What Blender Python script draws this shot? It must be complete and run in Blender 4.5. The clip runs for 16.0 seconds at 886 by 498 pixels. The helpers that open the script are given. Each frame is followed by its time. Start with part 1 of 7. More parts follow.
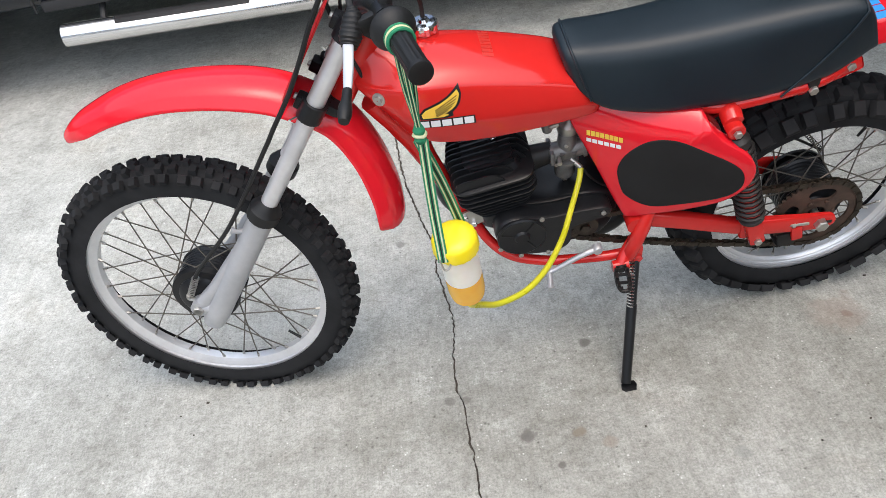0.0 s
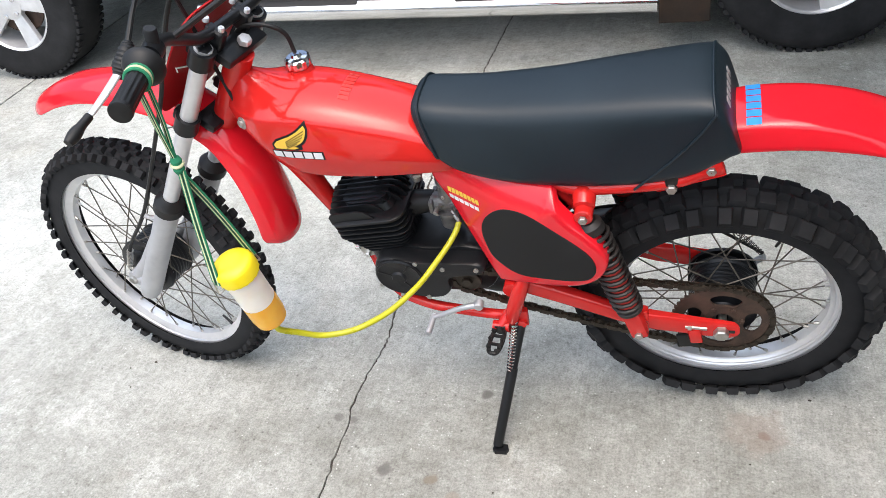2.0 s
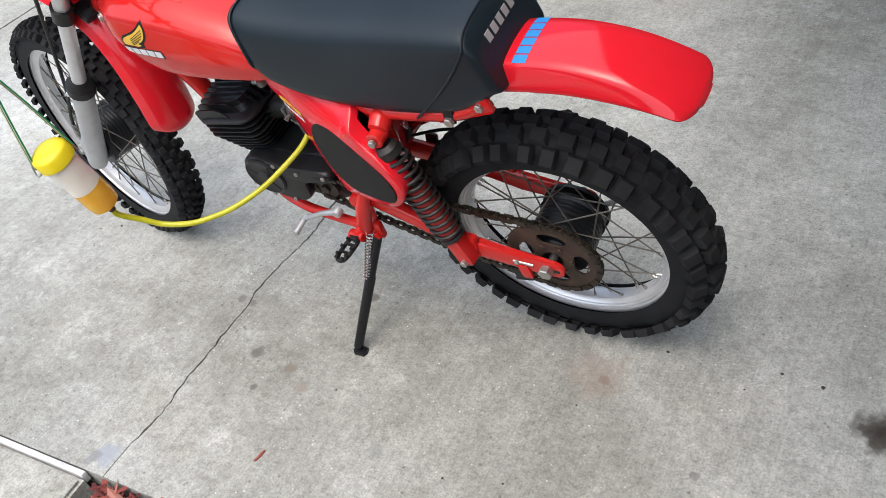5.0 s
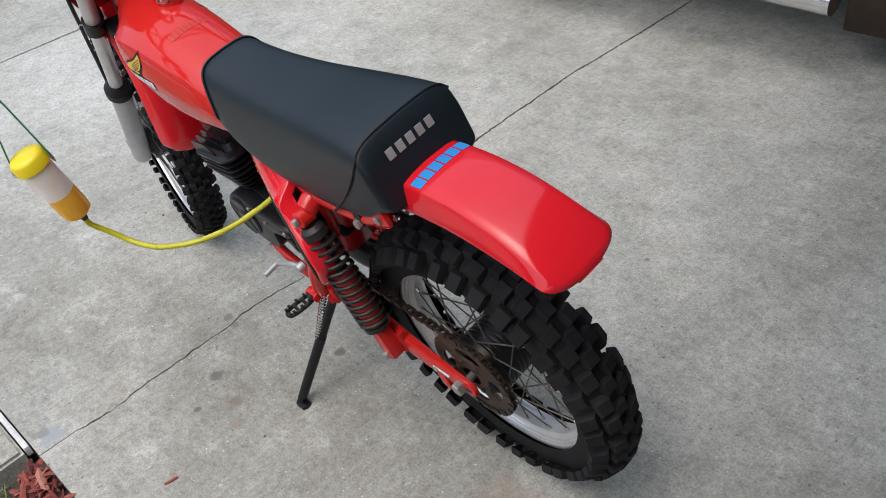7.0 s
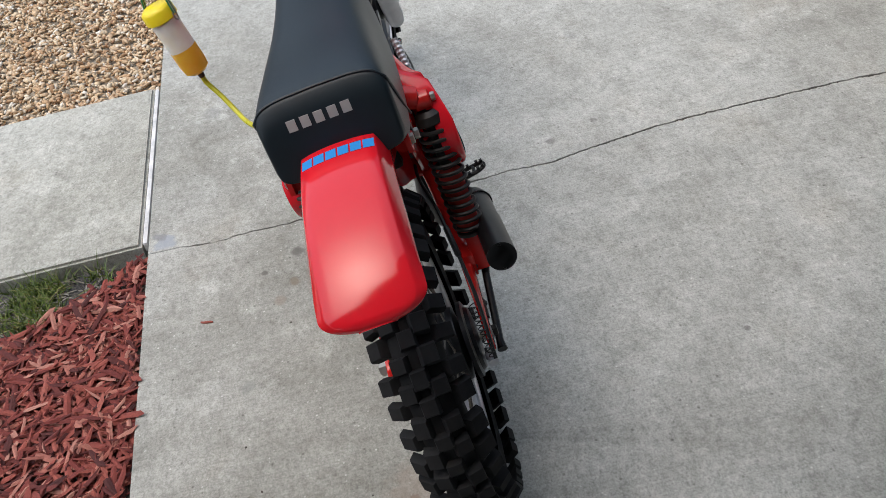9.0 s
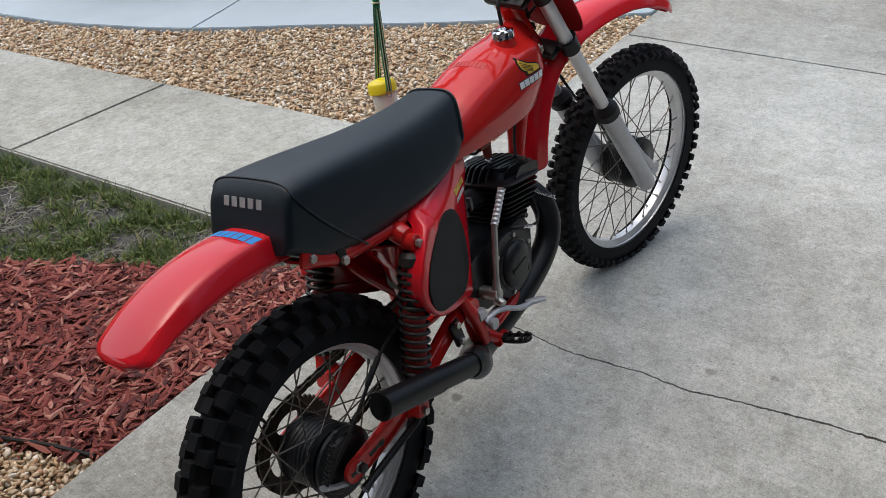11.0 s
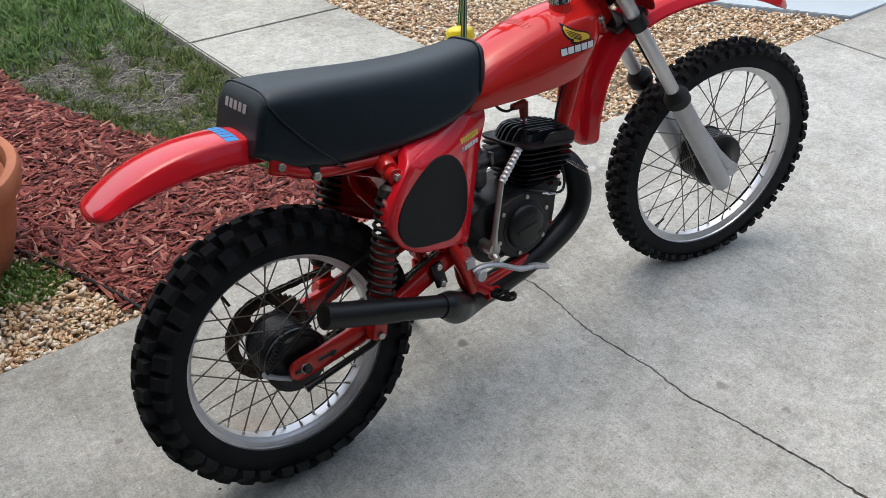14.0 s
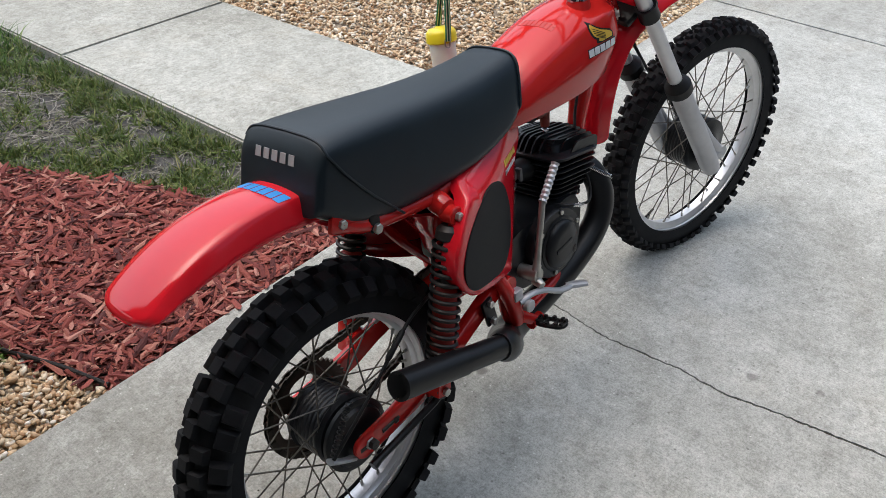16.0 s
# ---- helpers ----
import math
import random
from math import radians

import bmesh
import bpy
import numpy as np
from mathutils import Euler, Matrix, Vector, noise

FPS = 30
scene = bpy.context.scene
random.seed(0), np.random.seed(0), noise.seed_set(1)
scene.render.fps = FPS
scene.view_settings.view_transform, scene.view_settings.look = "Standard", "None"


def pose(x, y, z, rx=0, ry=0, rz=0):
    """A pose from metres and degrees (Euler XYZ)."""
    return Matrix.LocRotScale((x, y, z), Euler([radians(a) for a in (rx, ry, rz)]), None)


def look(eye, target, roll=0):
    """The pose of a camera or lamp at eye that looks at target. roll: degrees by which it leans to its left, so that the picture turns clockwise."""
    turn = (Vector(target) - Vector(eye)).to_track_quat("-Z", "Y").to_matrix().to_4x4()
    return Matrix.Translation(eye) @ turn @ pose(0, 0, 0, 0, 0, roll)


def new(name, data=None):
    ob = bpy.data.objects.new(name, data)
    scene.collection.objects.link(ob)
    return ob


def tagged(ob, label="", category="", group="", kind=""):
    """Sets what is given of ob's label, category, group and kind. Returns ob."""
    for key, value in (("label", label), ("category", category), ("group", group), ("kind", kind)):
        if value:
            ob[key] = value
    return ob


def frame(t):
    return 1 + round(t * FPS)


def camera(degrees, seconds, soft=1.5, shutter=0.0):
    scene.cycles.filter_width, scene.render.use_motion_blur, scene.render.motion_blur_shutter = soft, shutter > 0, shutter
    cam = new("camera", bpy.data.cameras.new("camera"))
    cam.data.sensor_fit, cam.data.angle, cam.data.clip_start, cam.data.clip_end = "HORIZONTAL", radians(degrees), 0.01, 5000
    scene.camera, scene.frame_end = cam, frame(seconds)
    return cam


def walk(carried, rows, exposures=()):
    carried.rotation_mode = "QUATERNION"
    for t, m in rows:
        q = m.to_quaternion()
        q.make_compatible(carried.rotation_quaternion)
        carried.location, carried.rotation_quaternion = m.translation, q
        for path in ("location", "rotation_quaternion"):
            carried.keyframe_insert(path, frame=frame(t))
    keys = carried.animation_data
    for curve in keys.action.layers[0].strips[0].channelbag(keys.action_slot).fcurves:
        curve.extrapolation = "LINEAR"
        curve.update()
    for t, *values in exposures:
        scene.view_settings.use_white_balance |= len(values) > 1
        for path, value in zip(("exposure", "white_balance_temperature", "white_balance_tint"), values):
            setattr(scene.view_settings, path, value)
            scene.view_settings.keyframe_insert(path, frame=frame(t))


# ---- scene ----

# camera
cam = camera(56.5, 16.0, soft=0.5)
EXPOSURE = [(0, 0.60), (0.5, 0.79), (1, 0.86), (2, 0.92), (3, 0.83), (3.6, 0.71), (4, 0.74), (5, 0.62), (7.5, 0.2), (8.2, 0.18), (10.3, 0.32), (11, 0.05), (12, -0.03), (13, 0.07), (13.6, 0.19), (14.5, 0.58), (15.2, 0.52), (16, 0.38)]
PATH = [
    (0, (0.811, 1.527, 1.523), (0.83, -0.039, 0.28), -10.5),
    (0.5, (0.654, 1.527, 1.52), (0.788, -0.091, 0.351), -11.7),
    (1, (0.387, 1.623, 1.518), (0.745, -0.01, 0.42), -9.3),
    (1.5, (0.229, 1.597, 1.495), (0.623, -0.031, 0.402), -9.4),
    (2, (0.058, 1.447, 1.502), (0.624, -0.073, 0.333), -10.5),
    (2.5, (-0.089, 1.404, 1.493), (0.574, -0.072, 0.317), -11.7),
    (3, (-0.298, 1.443, 1.507), (0.552, 0.059, 0.339), -14.9),
    (3.5, (-0.361, 1.372, 1.477), (0.525, 0.024, 0.294), -16.4),
    (4, (-0.412, 1.286, 1.459), (0.354, -0.082, 0.217), -13.9),
    (4.5, (-0.619, 1.247, 1.436), (0.352, 0.054, 0.157), -18.3),
    (5, (-0.594, 1.168, 1.452), (0.337, -0.014, 0.134), -15.0),
    (5.2, (-0.593, 1.13, 1.47), (0.321, -0.078, 0.164), -13.3),
    (7.3, (-0.973, 0.663, 1.49), (0.387, -0.159, 0.276), -9.7),
    (7.5, (-1.05, 0.581, 1.504), (0.397, -0.087, 0.295), -10.6),
    (8, (-1.098, 0.425, 1.498), (0.398, 0.051, 0.225), -12.6),
    (8.2, (-1.059, 0.35, 1.477), (0.39, 0.0, 0.144), -10.7),
    (10.3, (-0.986, -0.594, 1.5), (0.494, 0.058, 0.323), -7.5),
    (10.5, (-0.952, -0.717, 1.518), (0.479, 0.073, 0.365), -6.3),
    (11, (-0.786, -0.869, 1.526), (0.561, 0.126, 0.433), -3.5),
    (11.5, (-0.617, -0.984, 1.526), (0.654, 0.187, 0.519), -1.6),
    (12, (-0.514, -1.163, 1.541), (0.495, 0.236, 0.53), -1.2),
    (12.5, (-0.507, -1.238, 1.54), (0.463, 0.202, 0.547), -1.1),
    (13, (-0.518, -1.266, 1.538), (0.445, 0.174, 0.539), -1.2),
    (13.5, (-0.532, -1.258, 1.528), (0.434, 0.095, 0.416), -0.5),
    (14, (-0.538, -1.251, 1.524), (0.436, 0.058, 0.367), -0.0),
    (14.5, (-0.566, -1.207, 1.515), (0.416, 0.072, 0.333), -0.3),
    (15, (-0.716, -1.041, 1.503), (0.455, 0.052, 0.306), 2.0),
    (15.5, (-0.755, -0.917, 1.508), (0.5, 0.051, 0.288), 1.7),
    (16, (-0.682, -0.798, 1.516), (0.535, 0.229, 0.306), 1.0),
]
walk(cam, [(t, look(eye, target, roll)) for t, eye, target, roll in PATH], EXPOSURE)

from mathutils.bvhtree import BVHTree

# ---------------------------------------------------------------- world, sun
world = bpy.data.worlds.new("sky")
scene.world = world
world.use_nodes = True
wt = world.node_tree
sky = wt.nodes.new("ShaderNodeTexSky")
sky.sky_type = 'NISHITA'
sky.sun_disc = False
sky.sun_elevation = radians(69)
sky.sun_rotation = radians(-7)
sky.air_density, sky.dust_density, sky.ozone_density = 1.0, 6.0, 2.0
wt.nodes["Background"].inputs["Strength"].default_value = 0.15
wt.links.new(sky.outputs["Color"], wt.nodes["Background"].inputs["Color"])

sun_data = bpy.data.lights.new("sun", 'SUN')
sun_data.energy, sun_data.angle, sun_data.color = 1.5, radians(135), (0.855, 0.966, 1.04)
sun = new("sun", sun_data)
sun.matrix_world = look((-0.4, 3.4, 9), (0, 0, 0))

# ---------------------------------------------------------------- materials


def nodes_of(name):
    m = bpy.data.materials.new(name)
    m.use_nodes = True
    return m, m.node_tree, m.node_tree.nodes["Principled BSDF"]


def noise_node(t, scale, detail=4, rough=0.6, space="Object"):
    co = t.nodes.new("ShaderNodeTexCoord")
    n = t.nodes.new("ShaderNodeTexNoise")
    n.inputs["Scale"].default_value, n.inputs["Detail"].default_value, n.inputs["Roughness"].default_value = scale, detail, rough
    t.links.new(co.outputs[space], n.inputs["Vector"])
    return n.outputs["Fac"]


def ramp_node(t, fac, stops):
    r = t.nodes.new("ShaderNodeValToRGB")
    e = r.color_ramp.elements
    while len(e) < len(stops):
        e.new(0.5)
    for el, (p, c) in zip(e, stops):
        el.position = p
        el.color = (*c, 1) if len(c) == 3 else c
    t.links.new(fac, r.inputs["Fac"])
    return r.outputs["Color"]


def mix_node(t, fac, a, b, mode='MIX'):
    m = t.nodes.new("ShaderNodeMix")
    m.data_type, m.blend_type = 'RGBA', mode
    for sock, v in ((0, fac), (6, a), (7, b)):
        if hasattr(v, "is_output"):
            t.links.new(v, m.inputs[sock])
        else:
            m.inputs[sock].default_value = v if sock == 0 else (*v, 1)
    return m.outputs[2]


def bump_node(t, height, strength, dist, before=None):
    b = t.nodes.new("ShaderNodeBump")
    b.inputs["Strength"].default_value, b.inputs["Distance"].default_value = strength, dist
    t.links.new(height, b.inputs["Height"])
    if before:
        t.links.new(before, b.inputs["Normal"])
    return b.outputs["Normal"]


def surf(name, dark, light, rough=0.5, metal=0.0, big=6.0, fine=180.0, bump=0.15, dist=0.0006, spread=0.12, coat=0.0, sheen=0.5):
    """A two-scale surface: patches of two close colours, grain in relief and an uneven gloss."""
    m, t, p = nodes_of(name)
    a = noise_node(t, big, 6, 0.65)
    f = noise_node(t, fine, 3, 0.6)
    c = ramp_node(t, a, [(0.3, dark), (0.7, light)])
    t.links.new(c, p.inputs["Base Color"])
    r = t.nodes.new("ShaderNodeMapRange")
    r.inputs["To Min"].default_value, r.inputs["To Max"].default_value = max(0.02, rough - spread), min(1, rough + spread)
    t.links.new(a, r.inputs["Value"])
    t.links.new(r.outputs["Result"], p.inputs["Roughness"])
    p.inputs["Metallic"].default_value = metal
    p.inputs["Coat Weight"].default_value = coat
    p.inputs["Specular IOR Level"].default_value = sheen
    p.inputs["Coat Roughness"].default_value = 0.08
    if bump:
        t.links.new(bump_node(t, f, bump, dist), p.inputs["Normal"])
    return m


def random_stuff(name, stops, rough=0.7, fine=120.0, bump=0.3, dist=0.001, island=True):
    """For many loose pieces: a colour for each piece."""
    m, t, p = nodes_of(name)
    if island:
        g = t.nodes.new("ShaderNodeNewGeometry").outputs["Random Per Island"]
    else:
        g = t.nodes.new("ShaderNodeObjectInfo").outputs["Random"]
    c = ramp_node(t, g, stops)
    f = noise_node(t, fine, 4, 0.6)
    shade = ramp_node(t, f, [(0.25, (0.55, 0.55, 0.55)), (0.75, (1.1, 1.1, 1.1))])
    t.links.new(mix_node(t, 0.7, c, shade, 'MULTIPLY'), p.inputs["Base Color"])
    p.inputs["Roughness"].default_value = rough
    t.links.new(bump_node(t, f, bump, dist), p.inputs["Normal"])
    return m


def concrete(name, dark, light, warm, stripes, lines=1.0, spots=()):
    """Broomed concrete: fine lines, sand grains, pale worn patches, brown stains and dark specks."""
    m, t, p = nodes_of(name)
    co = t.nodes.new("ShaderNodeTexCoord").outputs["Object"]
    big = noise_node(t, 1.3, 8, 0.68)
    mid = noise_node(t, 9.0, 6, 0.7)
    grit = noise_node(t, 190.0, 2, 0.7)
    c = ramp_node(t, big, [(0.28, dark), (0.5, tuple((a + b) / 2 for a, b in zip(dark, light))), (0.72, light)])
    c = mix_node(t, 1.0, c, ramp_node(t, mid, [(0.32, (0.80, 0.795, 0.78)), (0.5, (0.97, 0.97, 0.965)), (0.66, (1.06, 1.06, 1.06))]), 'MULTIPLY')
    stain = ramp_node(t, noise_node(t, 2.6, 5, 0.6), [(0.56, (0, 0, 0)), (0.75, (1, 1, 1))])
    s2 = t.nodes.new("ShaderNodeMath")
    s2.operation = 'MULTIPLY'
    s2.inputs[1].default_value = 0.40
    t.links.new(stain, s2.inputs[0])
    c = mix_node(t, s2.outputs[0], c, warm)
    wide = noise_node(t, 0.55, 4, 0.55)
    c = mix_node(t, 1.0, c, ramp_node(t, wide, [(0.34, (0.70, 0.68, 0.64)), (0.5, (0.95, 0.94, 0.925)), (0.66, (1.10, 1.10, 1.10))]), 'MULTIPLY')
    blot = ramp_node(t, noise_node(t, 5.5, 8, 0.78), [(0.54, (0, 0, 0)), (0.68, (1, 1, 1))])
    bmul = t.nodes.new("ShaderNodeMath")
    bmul.operation = 'MULTIPLY'
    bmul.inputs[1].default_value = 0.62
    t.links.new(blot, bmul.inputs[0])
    c = mix_node(t, bmul.outputs[0], c, tuple(min(1, 1.12 * a) for a in light))
    # sand grains and small chips
    v = t.nodes.new("ShaderNodeTexVoronoi")
    v.inputs["Scale"].default_value = 55.0
    t.links.new(co, v.inputs["Vector"])
    chips = ramp_node(t, v.outputs["Distance"], [(0.05, (1, 1, 1)), (0.16, (0, 0, 0))])
    gate = ramp_node(t, noise_node(t, 14.0, 2, 0.5), [(0.46, (0, 0, 0)), (0.58, (1, 1, 1))])
    cm = t.nodes.new("ShaderNodeMath")
    cm.operation = 'MULTIPLY'
    t.links.new(chips, cm.inputs[0])
    t.links.new(gate, cm.inputs[1])
    c = mix_node(t, cm.outputs[0], c, tuple(min(1, 1.27 * a) for a in light))
    c = mix_node(t, 0.85, c, ramp_node(t, grit, [(0.34, (0.75, 0.75, 0.745)), (0.50, (1, 1, 1)), (0.68, (1.17, 1.17, 1.16))]), 'MULTIPLY')
    c = mix_node(t, 0.85, c, ramp_node(t, noise_node(t, 66.0, 5, 0.82), [(0.34, (0.68, 0.68, 0.67)), (0.51, (1, 1, 1)), (0.68, (1.18, 1.18, 1.18))]), 'MULTIPLY')
    c = mix_node(t, 0.75, c, ramp_node(t, noise_node(t, 27.0, 5, 0.78), [(0.36, (0.78, 0.78, 0.76)), (0.52, (1, 1, 1)), (0.66, (1.12, 1.12, 1.12))]), 'MULTIPLY')
    pit = t.nodes.new("ShaderNodeTexVoronoi")
    pit.inputs["Scale"].default_value = 26.0
    t.links.new(co, pit.inputs["Vector"])
    c = mix_node(t, 0.75, c, ramp_node(t, pit.outputs["Distance"], [(0.04, (0.40, 0.39, 0.37)), (0.11, (1, 1, 1))]), 'MULTIPLY')
    streak = t.nodes.new("ShaderNodeTexNoise")
    smap = t.nodes.new("ShaderNodeMapping")
    smap.inputs["Scale"].default_value = tuple(max(6.0, q) for q in stripes)
    t.links.new(co, smap.inputs["Vector"])
    t.links.new(smap.outputs["Vector"], streak.inputs["Vector"])
    streak.inputs["Scale"].default_value, streak.inputs["Detail"].default_value = 1.0, 4
    c = mix_node(t, 0.25 * lines, c, ramp_node(t, streak.outputs["Fac"], [(0.35, (0.72, 0.72, 0.72)), (0.6, (1.1, 1.1, 1.1))]), 'MULTIPLY')
    dark_spots = ramp_node(t, noise_node(t, 5.5, 1, 0.3), [(0.74, (0, 0, 0)), (0.78, (1, 1, 1))])
    dm = t.nodes.new("ShaderNodeMath")
    dm.operation = 'MULTIPLY'
    dm.inputs[1].default_value = 0.35
    t.links.new(dark_spots, dm.inputs[0])
    c = mix_node(t, dm.outputs[0], c, tuple(0.45 * a for a in dark))
    for sx, sy, sr, col, amt in spots:
        d = t.nodes.new("ShaderNodeVectorMath")
        d.operation = 'DISTANCE'
        d.inputs[1].default_value = (sx, sy, 0)
        wob = t.nodes.new("ShaderNodeVectorMath")
        wob.operation = 'MULTIPLY_ADD'
        wn = t.nodes.new("ShaderNodeTexNoise")
        wn.inputs["Scale"].default_value = 22.0
        t.links.new(co, wn.inputs["Vector"])
        t.links.new(wn.outputs["Color"], wob.inputs[0])
        wob.inputs[1].default_value = (sr * 1.6, sr * 1.6, 0)
        t.links.new(co, wob.inputs[2])
        sh = t.nodes.new("ShaderNodeVectorMath")
        sh.inputs[1].default_value = (-sr * 0.8, -sr * 0.8, 0)
        t.links.new(wob.outputs[0], sh.inputs[0])
        t.links.new(sh.outputs[0], d.inputs[0])
        far = t.nodes.new("ShaderNodeMath")
        far.operation = 'MULTIPLY'
        far.inputs[1].default_value = 0.5 / sr
        t.links.new(d.outputs["Value"], far.inputs[0])
        fac = ramp_node(t, far.outputs[0], [(0.0, (amt, amt, amt)), (0.38, (amt * 0.85, amt * 0.85, amt * 0.85)), (0.58, (0, 0, 0))])
        c = mix_node(t, fac, c, col)
    t.links.new(c, p.inputs["Base Color"])
    p.inputs["Roughness"].default_value = 0.88
    w = t.nodes.new("ShaderNodeTexNoise")
    mp = t.nodes.new("ShaderNodeMapping")
    mp.inputs["Scale"].default_value = stripes
    t.links.new(co, mp.inputs["Vector"])
    t.links.new(mp.outputs["Vector"], w.inputs["Vector"])
    w.inputs["Scale"].default_value, w.inputs["Detail"].default_value = 1.0, 3
    n1 = bump_node(t, w.outputs["Fac"], 0.22 * lines, 0.003)
    t.links.new(bump_node(t, grit, 0.5, 0.0012, n1), p.inputs["Normal"])
    return m


GREASE = (0.13, 0.12, 0.11)
SPOTS = [(0.879, 0.195, 0.014, GREASE, 0.7), (0.838, 0.201, 0.011, GREASE, 0.7), (0.713, 0.336, 0.019, GREASE, 0.92), (0.598, 0.353, 0.017, (0.20, 0.165, 0.125), 0.85), (0.654, 0.430, 0.010, GREASE, 0.95), (0.522, 0.082, 0.015, GREASE, 0.9), (0.537, 0.391, 0.019, (0.24, 0.20, 0.16), 0.6), (0.271, 0.476, 0.018, (0.20, 0.22, 0.20), 0.5), (-0.358, 0.297, 0.010, GREASE, 0.6),
         (0.960, -0.447, 0.016, GREASE, 0.6), (1.02, -0.60, 0.012, GREASE, 0.5), (0.115, -0.668, 0.008, GREASE, 0.7), (-0.12, 0.139, 0.012, (0.16, 0.10, 0.08), 0.7), (-0.10, 0.13, 0.07, (0.34, 0.26, 0.21), 0.4), (-0.655, 0.085, 0.050, (0.030, 0.023, 0.016), 1.0), (0.872, 0.715, 0.034, (0.30, 0.33, 0.37), 0.85), (0.905, 0.735, 0.020, (0.20, 0.21, 0.22), 0.7)]
M_DRIVE = concrete("driveway_concrete", (0.324, 0.330, 0.309), (0.520, 0.530, 0.503), (0.355, 0.325, 0.268), (210, 3, 3), 1.0, SPOTS)
M_WALK = concrete("walkway_concrete", (0.38, 0.385, 0.35), (0.51, 0.515, 0.475), (0.36, 0.33, 0.26), (2, 140, 2), 0.8)
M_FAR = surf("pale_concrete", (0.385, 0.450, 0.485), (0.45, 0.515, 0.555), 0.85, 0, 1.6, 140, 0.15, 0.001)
M_SOIL = surf("dark_soil", (0.03, 0.025, 0.02), (0.09, 0.075, 0.06), 0.95, 0, 8, 90, 0.8, 0.01)
M_SAND = surf("pale_sand", (0.20, 0.165, 0.12), (0.36, 0.30, 0.225), 0.95, 0, 12, 120, 0.8, 0.006)
M_GRAVEL = random_stuff("river_gravel", [(0.0, (0.30, 0.16, 0.08)), (0.2, (0.60, 0.40, 0.22)), (0.45, (0.76, 0.60, 0.40)), (0.65, (0.52, 0.32, 0.17)), (0.85, (0.80, 0.68, 0.50)), (1.0, (0.86, 0.81, 0.72))], 0.6, 90, 0.25, 0.002)
M_MULCH = random_stuff("red_mulch", [(0.0, (0.065, 0.014, 0.013)), (0.35, (0.195, 0.035, 0.028)), (0.75, (0.32, 0.078, 0.056)), (1.0, (0.48, 0.225, 0.17))], 0.85, 160, 0.6, 0.003)
M_GRASS = random_stuff("lawn_grass", [(0.0, (0.032, 0.095, 0.012)), (0.45, (0.080, 0.190, 0.024)), (0.8, (0.160, 0.300, 0.048)), (1.0, (0.27, 0.29, 0.11))], 0.6, 60, 0.1, 0.001)
M_DRY = random_stuff("dry_grass", [(0.0, (0.12, 0.105, 0.08)), (0.5, (0.23, 0.215, 0.18)), (1.0, (0.38, 0.365, 0.32))], 0.85, 60, 0.1, 0.001)

M_RINGWALL = surf("dull_green_wall", (0.045, 0.06, 0.035), (0.10, 0.12, 0.08), 0.9, 0, 0.6, 8, 0.5, 0.05)
M_LAWN = surf("grey_lawn_soil", (0.036, 0.035, 0.034), (0.100, 0.097, 0.093), 0.95, 0, 9, 110, 0.8, 0.006)
M_CARB = surf("stained_cast_alloy", (0.10, 0.098, 0.095), (0.26, 0.255, 0.25), 0.48, 0.6, 28, 260, 0.4, 0.0005)
# for the unseen roof added to block skylight
M_CLAD0 = surf("grey_blocker_roof", (0.30, 0.30, 0.29), (0.37, 0.37, 0.36), 0.9, 0, 6, 40, 0.5, 0.006)
M_RED = surf("red_paint", (0.53, 0.016, 0.014), (0.60, 0.021, 0.018), 0.08, 0, 3, 500, 0.0, 0.0002, 0.03, sheen=0.46)
M_PLASTIC = surf("red_plastic", (0.64, 0.010, 0.020), (0.71, 0.014, 0.026), 0.10, 0, 4, 400, 0.02, 0.0002, 0.03, sheen=0.50)
M_PLATE = surf("dull_red_plastic", (0.36, 0.010, 0.012), (0.44, 0.014, 0.016), 0.55, 0, 4, 400, 0.05, 0.0003, 0.05, sheen=0.15)
M_BRICK = surf("brick_red_rubber", (0.22, 0.045, 0.032), (0.34, 0.075, 0.05), 0.6, 0, 20, 240, 0.2, 0.0003)
M_DULL = surf("dull_grey_metal", (0.011, 0.0105, 0.010), (0.036, 0.032, 0.030), 0.48, 0.3, 20, 300, 0.2, 0.0003)
M_REDDULL = surf("faded_red", (0.44, 0.034, 0.028), (0.58, 0.055, 0.042), 0.6, 0, 14, 240, 0.3, 0.0004)
M_RUBBER = surf("tyre_rubber", (0.012, 0.0122, 0.0130), (0.027, 0.0273, 0.0285), 0.80, 0, 9, 300, 0.3, 0.0006, sheen=0.15)
M_GRIP = surf("black_rubber", (0.007, 0.007, 0.007), (0.012, 0.012, 0.012), 0.5, 0, 9, 300, 0.2, 0.0004, sheen=0.35)
M_VINYL = surf("black_vinyl", (0.0055, 0.0115, 0.0165), (0.0095, 0.018, 0.025), 0.41, 0, 5, 700, 0.35, 0.0004, 0.07, sheen=0.38)
M_ALLOY = surf("brushed_alloy", (0.60, 0.60, 0.61), (0.76, 0.76, 0.77), 0.34, 0.6, 12, 300, 0.15, 0.0003)
M_CAST = surf("cast_alloy", (0.42, 0.425, 0.44), (0.55, 0.555, 0.57), 0.48, 0.6, 12, 260, 0.35, 0.0004)
M_CHROME = surf("chrome", (0.72, 0.72, 0.73), (0.80, 0.80, 0.80), 0.12, 1.0, 8, 200, 0.05, 0.0002, 0.06)
M_STEEL = surf("zinc_steel", (0.35, 0.34, 0.32), (0.55, 0.54, 0.50), 0.40, 0.9, 30, 300, 0.2, 0.0003)
